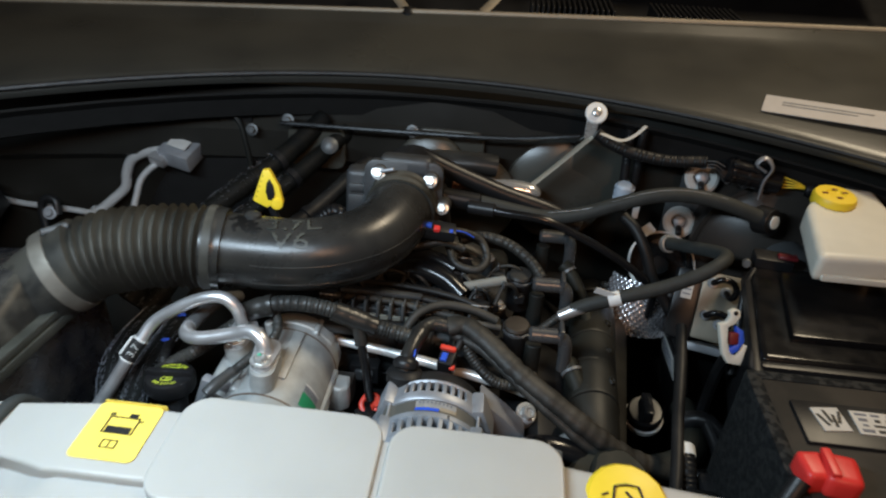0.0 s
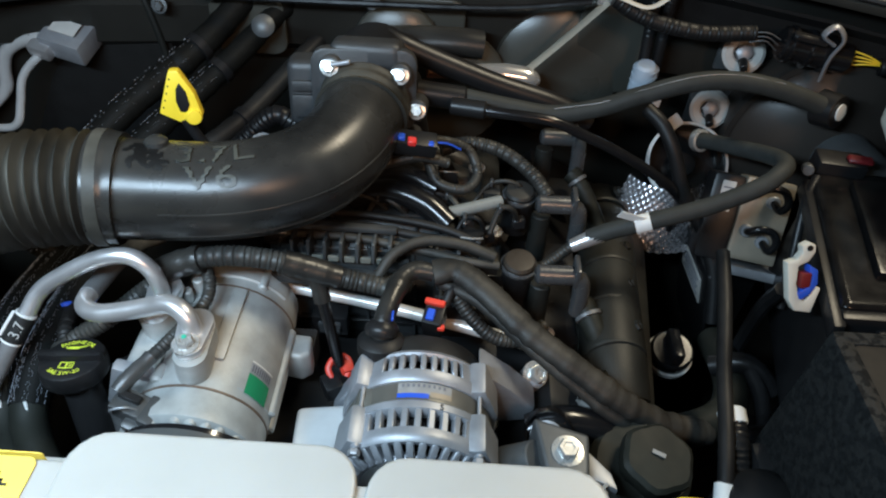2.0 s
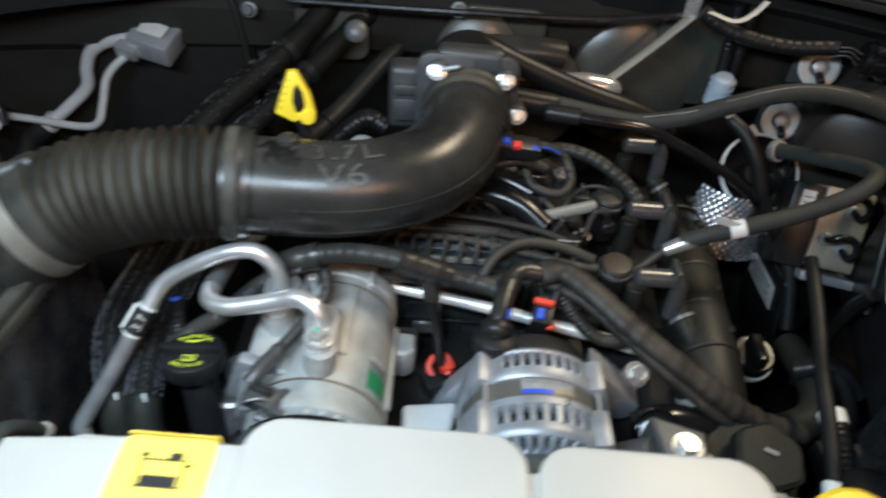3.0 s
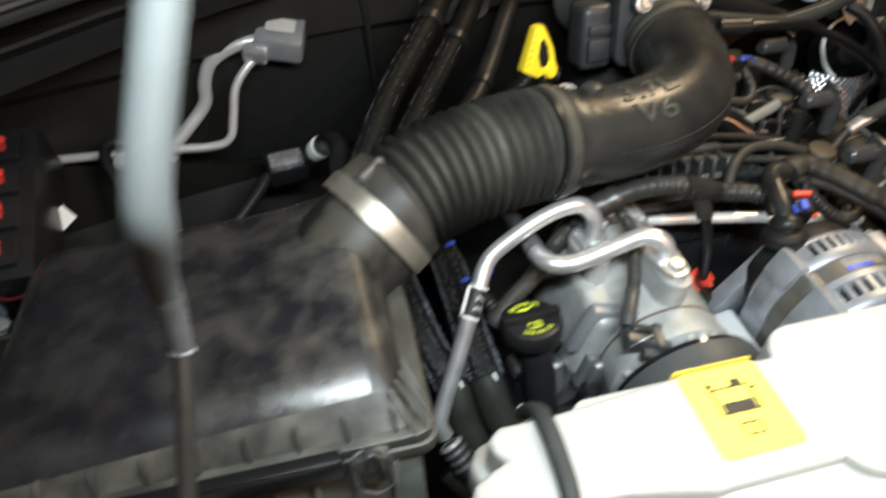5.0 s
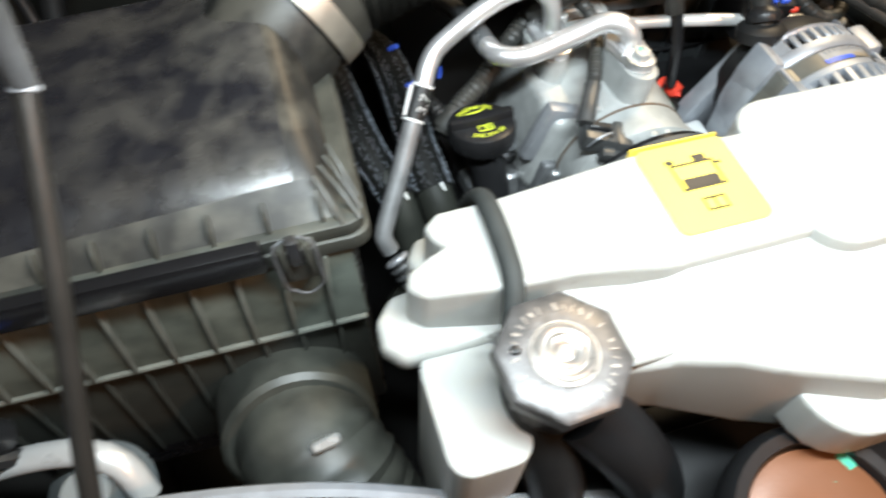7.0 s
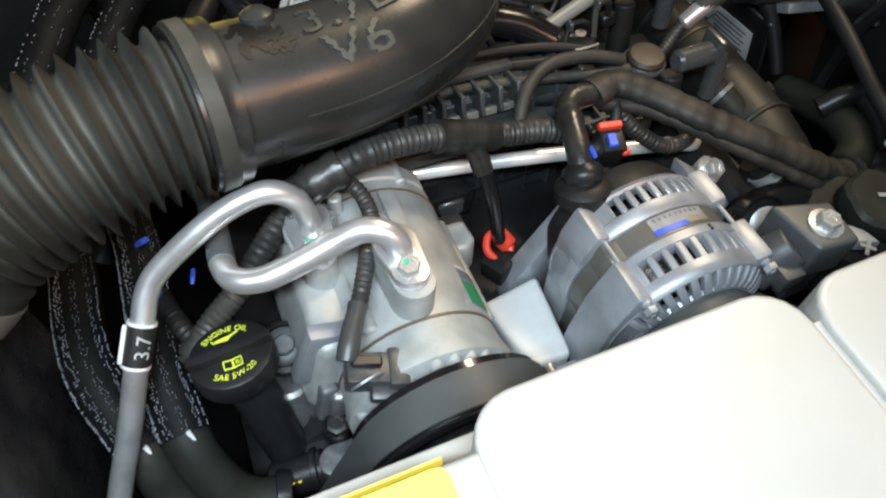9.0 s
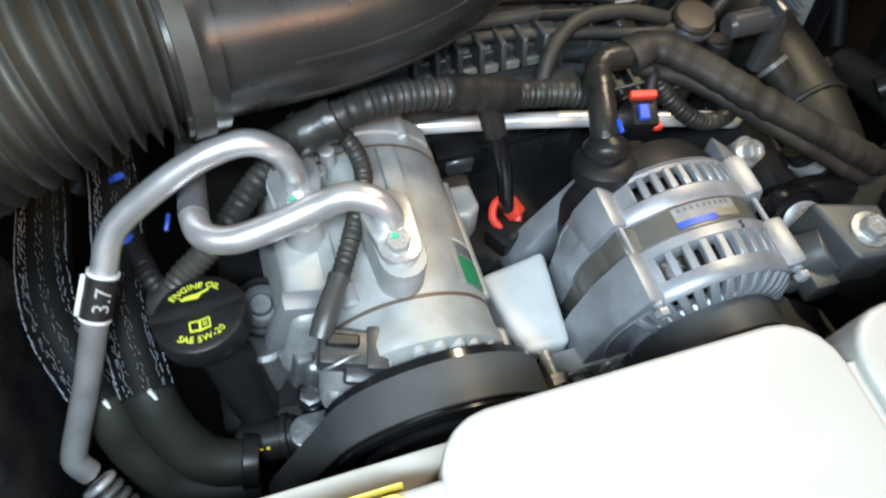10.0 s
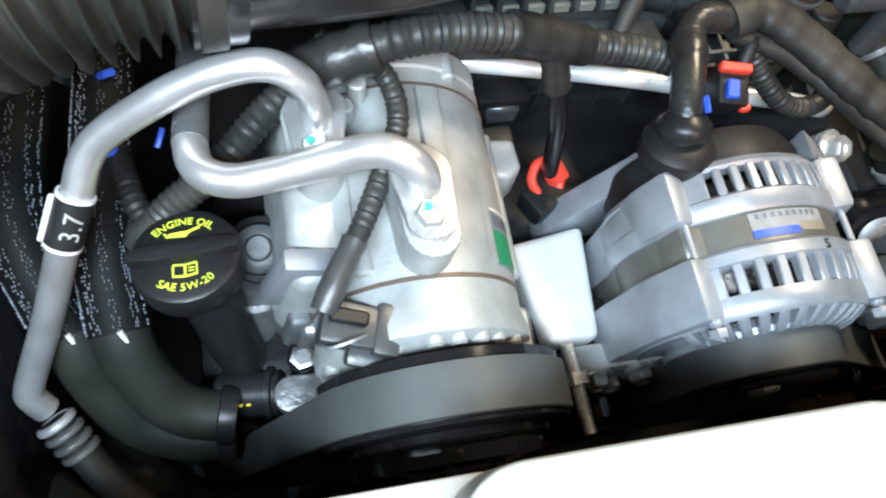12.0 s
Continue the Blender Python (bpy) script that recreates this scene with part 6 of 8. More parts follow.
def build_oil_filler():
    o = thing("oil_filler", (-0.303, 0.60, 0.87), "black oil filler cap with yellow-green print on a black neck", "oil filler cap")
    ax = Vector((-0.03, 0.16, 0.97)).normalized()
    c = Vector((-0.305, 0.622, 0.962))
    cap = part("cap", lathe([(0, -0.012), (0.0275, -0.012), (0.0292, -0.009), (0.0295, 0.003), (0.0282, 0.0065), (0.026, 0.0078), (0, 0.008)], c, ax, 48, lambda k: 1.0 + 0.006 * (k % 2)), BLACK, o, "black plastic cap")
    zz = ax
    xx = (Vector((1, 0.05, 0)) - zz * Vector((1, 0.05, 0)).dot(zz)).normalized()
    yy = zz.cross(xx)
    m = Matrix(((xx.x, yy.x, zz.x, c.x), (xx.y, yy.y, zz.y, c.y), (xx.z, yy.z, zz.z, c.z), (0, 0, 0, 1)))
    grip = slab([(-0.0288, -0.0035), (-0.015, -0.0052), (0.015, -0.0052), (0.0288, -0.0035), (0.0288, 0.0035), (0.015, 0.0052), (-0.015, 0.0052), (-0.0288, 0.0035)], 0.0115, 0.0022, m @ pose(0, 0, 0.003))
    part("grip_bar", grip, BLACK, cap)
    part("print_top", letters("ENGINE OIL", 0.0062, m @ pose(0, -0.0025, 0.0082), 0.0002, arc=0.0225, spread=1.02), LIME, cap, "yellow-green words ENGINE OIL")
    part("print_bottom", letters("SAE 5W-20", 0.0062, m @ pose(0, 0.001, 0.0082), 0.0002, arc=-0.0215, spread=1.02), LIME, cap, "yellow-green words SAE 5W-20")
    can = m @ pose(0, 0.0125, 0.0084)
    part("oil_can_sign", moved(join(slab([(-0.008, -0.0015), (0.001, -0.0025), (0.0035, 0.0), (0.009, 0.002), (0.0086, 0.0032), (0.002, 0.0012), (-0.002, 0.0012), (-0.0075, 0.0008)], 0.0003, 0), slab([(-0.0105, 0.0015), (-0.0085, -0.002), (-0.0078, -0.0014), (-0.0092, 0.0014)], 0.0003, 0)), can), LIME, cap)
    bk = m @ pose(0, -0.0105, 0.0084)
    strokes = []
    for sg in (1, -1):
        for cx, cy, w, h, rz in ((0.0032, 0.0036, 0.0056, 0.0009, 8), (0.0060, 0.0004, 0.0009, 0.0066, 0), (0.0032, -0.0032, 0.0064, 0.0011, 8), (0.0003, 0.0002, 0.0006, 0.0066, 0)):
            strokes.append(box((sg * cx, cy, 0), (w, h, 0.0004), 0, 1, (0, 0, sg * rz)))
    strokes.append(box((0.0032, 0.0012, 0), (0.003, 0.0006, 0.0004), 0))
    strokes.append(box((0.0032, -0.0006, 0), (0.003, 0.0006, 0.0004), 0))
    part("book_sign", moved(join(*strokes), bk), LIME, cap)
    base = c - ax * 0.012
    part("neck", tube([base + ax * 0.004, base - ax * 0.012, (-0.300, 0.610, 0.925), (-0.296, 0.597, 0.885), (-0.292, 0.588, 0.845), (-0.288, 0.58, 0.79)], 0.0168, 24, 0.005, swell=lambda s: 1.0 + 0.45 * math.exp(-((s - 0.004) / 0.010) ** 2)), BLACK, o, "black plastic filler neck")
    part("neck_lug", box((-0.272, 0.58, 0.85), (0.02, 0.02, 0.03), 0.004), BLACK, o)


def build_front_hoses():
    for pts, cut in (([(-0.425, 0.83, 0.90), (-0.412, 0.76, 0.925), (-0.408, 0.70, 0.935), (-0.402, 0.655, 0.93), (-0.384, 0.605, 0.908), (-0.377, 0.580, 0.876), (-0.363, 0.560, 0.850), (-0.335, 0.547, 0.838), (-0.31, 0.545, 0.835)], 5), ([(-0.37, 0.83, 0.91), (-0.358, 0.76, 0.935), (-0.3565, 0.70, 0.94), (-0.357, 0.65, 0.935), (-0.353, 0.600, 0.918), (-0.348, 0.580, 0.896), (-0.337, 0.564, 0.876), (-0.322, 0.556, 0.866), (-0.305, 0.553, 0.863)], 5)):
        h = thing("heater_hose", pts[3], "thick black rubber heater hose in a braided speckled sleeve", "hose", "heater hoses")
        part("rubber", tube(pts, 0.0165, 20, 0.006), HOSE, h)
        part("braided_sleeve", tube(pts[:cut], 0.0178, 24, 0.006), BRAID, h, "black braided sleeve")
        tagged(part("fleck_pattern", dashes(pts[:cut], 0.0178, (26, 34, 58, 66, 74, 100, 108, 134, 142, 160)), FLECK, h, "rows of fine white threads"), "rows of fine white threads", kind="stuff")
        part("end_clamp", lathe([(0.0166, -0.006), (0.0192, -0.005), (0.0196, 0.0), (0.0192, 0.005), (0.0166, 0.006)], pts[-1], Vector(pts[-1]) - Vector(pts[-2]), 28), BLACK, h, "black hose clamp")
        part("paint_stripe", tube([Vector(pts[cut - 1]) + Vector((0.0045, -0.0045, 0.0168)), Vector(pts[cut]) * 0.42 + Vector(pts[cut - 1]) * 0.58 + Vector((0.0055, -0.003, 0.0160))], 0.0016, 6), PAPER, h, "white paint stripe")
    for x, y, z in ((-0.350, 0.750, 0.957), (-0.348, 0.696, 0.957)):
        whole("cable_tie", tube([(x - 0.004, y, z - 0.002), (x, y - 0.001, z + 0.001), (x + 0.004, y + 0.002, z - 0.001)], 0.0026, 6, 0.003), BLUE, "bright blue cable tie round a hose", "cable tie", "cable ties")
    whole("blue_tie", tube([(-0.317, 0.706, 0.962), (-0.319, 0.700, 0.960), (-0.321, 0.696, 0.958)], 0.0018, 8, 0.003), BLUE, "bright blue plastic tie end by the hoses", "tie")
    g = thing("wiring_conduit", (-0.30, 0.68, 0.96), "ribbed black wiring conduit running under the pipes", "conduit")
    part("conduit", tube([(-0.335, 0.64, 0.945), (-0.315, 0.655, 0.960), (-0.29, 0.668, 0.972), (-0.262, 0.688, 0.988), (-0.235, 0.705, 1.004), (-0.215, 0.715, 1.02)], 0.0095, 16, 0.0016, swell=ribbed(0.0046, 0.14)), CONDUIT, g)
    part("branch", tube([(-0.325, 0.645, 0.95), (-0.335, 0.665, 0.955), (-0.345, 0.70, 0.95)], 0.0075, 12, 0.002, swell=ribbed(0.0046, 0.14)), RUBBER, g)
    part("tape", tube([(-0.332, 0.643, 0.946), (-0.318, 0.652, 0.957)], 0.0115, 12, 0.004, swell=taped(5)), LOOM, g)
    for k, pts in enumerate(([(-0.40, 0.56, 0.84), (-0.37, 0.53, 0.82), (-0.33, 0.505, 0.80), (-0.28, 0.50, 0.79)], [(-0.43, 0.53, 0.80), (-0.40, 0.50, 0.82), (-0.36, 0.485, 0.83), (-0.30, 0.48, 0.82)])):
        lower = thing("lower_hose", pts[1], "black rubber hose low at the engine front", "hose", "lower hoses")
        part("hose", tube(pts, 0.014, 14, 0.01), HOSE, lower)
        part("clamp", lathe([(0.0138, -0.005), (0.0155, -0.005), (0.0155, 0.005), (0.0138, 0.005)], pts[1], Vector(pts[2]) - Vector(pts[0]), 20), BLACK, lower, "black hose clamp")


# ---- the top of the engine ----
def build_manifold():
    mf = thing("intake_manifold", (-0.02, 0.85, 0.88), "dusty black ribbed plastic intake manifold", "intake manifold")
    part("plenum", box((-0.03, 0.90, 0.905), (0.26, 0.26, 0.09), 0.025, 3), MANIFOLD, mf)
    for k in range(6):
        y = 0.785 + 0.038 * k
        part("runner", tube([(-0.165, y, 0.90), (-0.13, y + 0.004, 0.95), (-0.07, y + 0.008, 0.972), (0.0, y + 0.008, 0.968), (0.06, y + 0.004, 0.945), (0.10, y, 0.90)], 0.021, 14, 0.012, flat=0.8), MANIFOLD, mf)
    for k in range(9):
        part("rib", box((-0.145 + 0.024 * k, 0.815, 0.966), (0.004, 0.09, 0.035), 0.001, 1, (-8, 0, 0)), MANIFOLD, mf)
    for k in range(4):
        part("cross_rib", box((-0.06, 0.775 + 0.026 * k, 0.975 + 0.003 * k), (0.19, 0.004, 0.022), 0.001, 1), MANIFOLD, mf)
    part("front_lip", box((-0.09, 0.768, 0.968), (0.17, 0.010, 0.024), 0.004), MANIFOLD, mf)
    for k in range(7):
        x = -0.127 + 0.017 * k
        part("pocket_rib", box((x, 0.770, 0.992), (0.004, 0.028, 0.024), 0.001, 1, (-14, 0, 0)), MANIFOLD, mf)
        if k < 6:
            part("pocket_sill", box((x + 0.0085, 0.759, 0.984), (0.012, 0.004, 0.007), 0.001, 1, (-14, 0, 0)), RIBDUST, mf)
    part("pocket_top", box((-0.076, 0.788, 1.003), (0.112, 0.012, 0.006), 0.002, 2, (-14, 0, 0)), MANIFOLD, mf)
    part("front_ledge", box((-0.085, 0.746, 0.970), (0.17, 0.026, 0.012), 0.004, 2, (-16, 0, -2)), MANIFOLD, mf)
    part("glossy_runner", tube([(-0.075, 0.845, 0.996), (-0.035, 0.842, 1.012), (0.005, 0.83, 1.008), (0.035, 0.812, 0.994)], 0.014, 16, 0.005), GLOSS, mf)
    part("glossy_runner", tube([(-0.065, 0.875, 1.004), (-0.02, 0.868, 1.016), (0.02, 0.852, 1.01)], 0.012, 16, 0.005), GLOSS, mf)
    part("neck", rod((-0.066, 1.0, 1.07), (-0.06, 0.985, 0.93), 0.055, 0.07, 0.01, 24), BLACK, mf)
    for x, y, z in ((0.087, 0.841, 0.962), (-0.02, 0.80, 0.985), (0.065, 0.93, 0.985), (0.075, 0.735, 0.955)):
        part("stud", rod((x, y, z - 0.03), (x, y, z - 0.004), 0.009), MANIFOLD, mf)
        part("bolt", bolt_mesh((x, y, z), (0, 0, 1), 0.0072, 0.007), STEEL, mf)
    part("lower_panel", box((-0.065, 0.778, 0.88), (0.22, 0.010, 0.12), 0.003), MANIFOLD, mf)
    for k in range(8):
        part("panel_rib", box((-0.16 + 0.027 * k, 0.771, 0.88), (0.003, 0.008, 0.115), 0.001, 1), MANIFOLD, mf)
    for k in range(3):
        part("panel_rail", box((-0.065, 0.770, 0.842 + 0.034 * k), (0.215, 0.010, 0.004), 0.001, 1), BLACK, mf)
    part("side_connector", box((-0.092, 0.752, 0.892), (0.040, 0.022, 0.030), 0.003), BLACK, mf, "black square connector")
    part("connector_rim", box((-0.092, 0.741, 0.892), (0.026, 0.006, 0.018), 0.002, 1), COIL, mf)
    part("grid_box", box((0.06, 0.745, 0.938), (0.075, 0.05, 0.05), 0.004), BLACK, mf)
    for k in range(5):
        part("grid_bar", box((0.03 + 0.015 * k, 0.735, 0.966), (0.003, 0.03, 0.008), 0.0006, 1), MANIFOLD, mf)
    for k in range(2):
        part("grid_bar", box((0.06, 0.727 + 0.018 * k, 0.967), (0.07, 0.003, 0.008), 0.0006, 1), MANIFOLD, mf)
    for k, (x, y, z) in enumerate(((-0.15, 0.79, 0.985), (-0.12, 0.835, 1.0), (-0.045, 0.885, 1.0), (0.03, 0.905, 0.992), (0.06, 0.80, 0.985), (-0.08, 0.91, 1.005))):
        inj = part("injector_plug", box((x, y, z), (0.026, 0.018, 0.02), 0.003, 2, (15 * (k % 3) - 10, 12, 35 * k)), BLACK, mf)
        part("plug_clip", tube([(x - 0.012, y - 0.008, z + 0.010), (x, y - 0.011, z + 0.012), (x + 0.012, y - 0.008, z + 0.010)], 0.0011, 6, 0.003), STEEL, inj, "thin wire clip")
    part("white_label", box((-0.025, 0.868, 0.9905), (0.014, 0.018, 0.001), 0, 1, (6, 0, -6)), GRIME, mf, "small pale label")


def build_fuel_rail():
    r = thing("fuel_rail", (-0.02, 0.735, 0.93), "bright steel fuel rail pipe across the engine front", "fuel rail")
    part("pipe", tube([(-0.20, 0.772, 0.93), (-0.165, 0.764, 0.9355), (-0.03, 0.738, 0.937), (0.09, 0.708, 0.937), (0.122, 0.700, 0.935), (0.14, 0.703, 0.928), (0.15, 0.73, 0.92)], 0.0068, 16, 0.006), surf("bright_plated_pipe", (0.82, 0.81, 0.79), 0.3, 0.35, 0.08, 60, 0.05, 900), r, sharp=70)
    s = thing("sensor_connector", (0.028, 0.69, 0.97), "black sensor plug with red and blue locking tabs", "connector")
    part("plug", box((0.026, 0.690, 0.978), (0.020, 0.026, 0.030), 0.003, 2, (14, 0, -12)), BLACK, s)
    part("red_tab", box((0.026, 0.695, 0.997), (0.020, 0.006, 0.006), 0.001, 1, (14, 0, -12)), ORANGE, s, "red locking tab")
    part("blue_tab", box((0.0225, 0.6835, 0.9905), (0.008, 0.012, 0.010), 0.001, 1, (14, 0, -12)), BLUE, s, "blue locking tab")
    part("red_dot", box((0.033, 0.6755, 0.983), (0.007, 0.006, 0.005), 0.001, 1), ORANGE, s)
    part("tail", tube([(0.036, 0.70, 0.99), (0.042, 0.712, 1.0), (0.05, 0.72, 0.998)], 0.005, 10), RUBBER, s)


def build_coils():
    for x, y, z in ((0.163, 0.964, 1.017), (0.153, 0.848, 1.005), (0.149, 0.752, 0.991)):
        c = thing("ignition_coil", (x, y, z - 0.06), "grey plastic ignition coil with an elbow cap", "ignition coil", "ignition coils")
        part("barrel", rod((x - 0.022, y - 0.004, z - 0.0), (x + 0.018, y - 0.002, z - 0.001), 0.0105, 0.0105, 0.003, 20), COIL, c)
        part("elbow", tube([(x + 0.012, y - 0.003, z), (x + 0.024, y - 0.004, z - 0.004), (x + 0.028, y - 0.006, z - 0.018), (x + 0.029, y - 0.008, z - 0.05)], 0.0092, 16, 0.004), COIL, c)
        part("stem", rod((x - 0.014, y - 0.006, z - 0.085), (x - 0.013, y + 0.004, z - 0.022), 0.012, 0.011), SHIELD, c)
        part("collar", box((x + 0.02, y, z + 0.003), (0.006, 0.026, 0.026), 0.003), COIL, c)
        part("foot", box((x + 0.005, y - 0.004, z - 0.09), (0.06, 0.05, 0.02), 0.005), BLACK, c)
    for x, y, z, top in ((0.114, 0.872, 0.992, DUSTY), (0.112, 0.774, 0.976, BROWNCAP)):
        b = thing("vapour_valve", (x, y, z - 0.04), "black cylindrical solenoid valve with a moulded cap", "valve", "solenoid valves")
        part("body", rod((x, y, z - 0.05), (x, y - 0.004, z + 0.008), 0.0175, 0.0185, 0.003, 26), BLACK, b)
        part("cap", lathe([(0.0172, 0), (0.0175, 0.003), (0.0155, 0.006), (0.012, 0.0066), (0, 0.0068)], (x, y - 0.004, z + 0.007), (0, -0.06, 1), 26), top, b)
        part("side_plug", box((x - 0.032, y, z), (0.02, 0.02, 0.018), 0.003), DUSTY, b)
        part("ring", lathe([(0.0180, 0), (0.0200, 0.001), (0.0200, 0.004), (0.0180, 0.005)], (x, y - 0.003, z + 0.001), (0, -0.06, 1), 26), COIL, b)
    n = thing("vacuum_nipple", (0.05, 0.84, 0.985), "grey plastic vacuum nipple pointing sideways", "nipple")
    part("pipe", rod((0.092, 0.844, 1.006), (0.021, 0.817, 1.002), 0.0072, 0.0066, 0.001, 16), surf("pale_grey_plastic", (0.2, 0.21, 0.2), 0.4), n)
    part("tip", rod((0.021, 0.817, 1.002), (0.015, 0.815, 1.0015), 0.0052), DUSTY, n)


def build_wiring():
    w = thing("main_harness", (-0.12, 0.70, 1.0), "dusty taped wiring loom along the engine front", "wiring loom")
    part("loom", tube([(-0.235, 0.700, 1.012), (-0.215, 0.698, 1.027), (-0.185, 0.700, 1.036), (-0.155, 0.703, 1.036), (-0.12, 0.706, 1.028), (-0.09, 0.711, 1.012), (-0.055, 0.714, 1.0), (-0.03, 0.712, 0.996), (-0.01, 0.708, 0.992)], 0.0105, 16, 0.0018, swell=ribbed(0.0048, 0.12)), CONDUIT, w)
    part("tape", tube([(-0.239, 0.700, 1.010), (-0.218, 0.698, 1.025), (-0.195, 0.6995, 1.033)], 0.0135, 14, 0.004, swell=taped(1)), TAPE, w)
    part("tape", tube([(-0.122, 0.706, 1.0285), (-0.095, 0.7105, 1.015), (-0.070, 0.713, 1.004)], 0.0128, 14, 0.004, swell=taped(3)), TAPE, w)
    part("drop", tube([(-0.090, 0.708, 1.010), (-0.085, 0.698, 0.988), (-0.078, 0.688, 0.955), (-0.074, 0.684, 0.925), (-0.071, 0.682, 0.905)], 0.0062, 14, 0.0018, swell=ribbed(0.0045, 0.1)), GLOSS, w)
    part("drop_tape", tube([(-0.097, 0.711, 1.014), (-0.090, 0.706, 1.004), (-0.085, 0.698, 0.985)], 0.0092, 14, 0.003, swell=taped(4)), TAPE, w)
    part("plug", box((-0.112, 0.70, 0.905), (0.03, 0.026, 0.036), 0.004), BLACK, w)
    g = thing("battery_harness", (0.15, 0.66, 0.95), "thick tape-wrapped battery cable loom", "wiring loom")
    big = [(-0.010, 0.704, 1.012), (-0.004, 0.716, 1.012), (0.006, 0.722, 1.012), (0.022, 0.722, 1.010), (0.045, 0.725, 1.012), (0.075, 0.708, 1.003), (0.115, 0.675, 0.989), (0.162, 0.649, 0.970), (0.212, 0.632, 0.942), (0.265, 0.632, 0.907), (0.315, 0.645, 0.88)]
    part("boot_lead", tube(big[:4], 0.0095, 16, 0.004, swell=taped(7)), TAPE, g)
    part("wrap", tube(big[3:], 0.0138, 20, 0.003, swell=taped(8), flat=0.72), LOOM, g, "dusty cloth-taped sleeve")
    part("second_cable", tube([(0.03, 0.718, 1.001), (0.070, 0.701, 0.993), (0.112, 0.668, 0.979), (0.158, 0.640, 0.958), (0.208, 0.620, 0.930), (0.262, 0.620, 0.895)], 0.0062, 14, 0.003, swell=taped(9)), LOOM, g)
    part("conduit", tube([(0.042, 0.715, 0.995), (0.062, 0.70, 0.973), (0.088, 0.69, 0.955), (0.118, 0.695, 0.948), (0.14, 0.715, 0.95)], 0.0075, 14, 0.0016, swell=ribbed(0.0045, 0.14)), CONDUIT, g)
    specs = [([(-0.13, 0.80, 0.995), (-0.06, 0.795, 1.0), (0.0, 0.79, 0.995), (0.05, 0.785, 0.99), (0.085, 0.775, 0.985)], 0.005),
             ([(-0.14, 0.785, 0.992), (-0.07, 0.78, 0.996), (0.01, 0.772, 0.99), (0.06, 0.765, 0.985), (0.09, 0.765, 0.982)], 0.005),
             ([(-0.13, 0.815, 0.998), (-0.05, 0.81, 1.002), (0.02, 0.803, 0.998), (0.07, 0.79, 0.99)], 0.0045),
             ([(-0.035, 0.735, 0.985), (-0.02, 0.755, 1.0), (0.01, 0.772, 1.005), (0.05, 0.775, 1.0), (0.085, 0.77, 0.99)], 0.006),
             ([(0.02, 0.90, 1.03), (0.05, 0.91, 1.035), (0.09, 0.905, 1.03), (0.125, 0.88, 1.02), (0.145, 0.85, 1.01)], 0.0085),
             ([(0.0, 0.85, 1.07), (0.02, 0.872, 1.062), (0.05, 0.884, 1.045), (0.063, 0.866, 1.025), (0.05, 0.848, 1.016), (0.02, 0.852, 1.02), (0.006, 0.872, 1.035)], 0.006),
             ([(-0.04, 0.84, 1.05), (0.0, 0.85, 1.055), (0.03, 0.855, 1.045)], 0.006)]
    for k, (pts, r) in enumerate(specs):
        rib = ribbed(0.0045, 0.13) if k in (4, 5, 6) else None
        whole("wire_loom", tube(pts, r, 12, 0.0018 if rib else 0.004, swell=rib), CONDUIT if k in (4, 5, 6) else LOOM if k % 2 else RUBBER, "thin dusty black wire loom over the manifold", "wire loom", "wire looms")
    rnd = random.Random(11)
    for k in range(12):
        x, y = -0.14 + 0.02 * k, 0.80 + 0.012 * (k * 5 % 9)
        dx, dy = rnd.uniform(0.03, 0.07), rnd.uniform(-0.03, 0.03)
        pts = [(x, y, 0.985), (x + dx * 0.3, y + dy * 0.4 + 0.006, 1.004 + rnd.uniform(0, 0.01)), (x + dx * 0.7, y + dy * 0.8 - 0.004, 1.002 + rnd.uniform(0, 0.01)), (x + dx, y + dy, 0.978)]
        w = thing("injector_lead", pts[0], "thin dusty lead with a small black plug on the manifold", "lead", "injector leads")
        part("wire", tube(pts, rnd.uniform(0.0022, 0.0036), 8, 0.004, swell=taped(k)), LOOM if k % 3 else RUBBER, w)
        part("plug", box(pts[3], (0.016, 0.012, 0.014), 0.002, 1, (rnd.uniform(-20, 20), rnd.uniform(-20, 20), rnd.uniform(0, 90))), BLACK if k % 2 else COIL, w)
        part("clip", box((pts[1][0], pts[1][1], pts[1][2] + 0.001), (0.004, 0.009, 0.009), 0.001, 1), COIL, w)
    c = thing("throttle_connector", (0.0, 0.842, 1.07), "black plug with bright blue and red clips below the throttle body", "connector")
    part("plug", box((-0.006, 0.842, 1.078), (0.045, 0.022, 0.018), 0.003, 2, (10, 8, 6)), BLACK, c)
    part("blue_clip", box((-0.020, 0.836, 1.088), (0.008, 0.009, 0.007), 0.001, 1), BLUE, c, "bright blue clip")
    part("red_clip", box((-0.009, 0.834, 1.085), (0.009, 0.009, 0.008), 0.001, 1, (10, 8, 6)), CRIMSON, c, "red clip")
    part("blue_clip", box((0.011, 0.836, 1.082), (0.006, 0.007, 0.005), 0.001, 1), BLUE, c)
    part("blue_wire", tube([(0.012, 0.84, 1.082), (0.028, 0.845, 1.078), (0.042, 0.85, 1.068)], 0.0011, 6), BLUE, c)


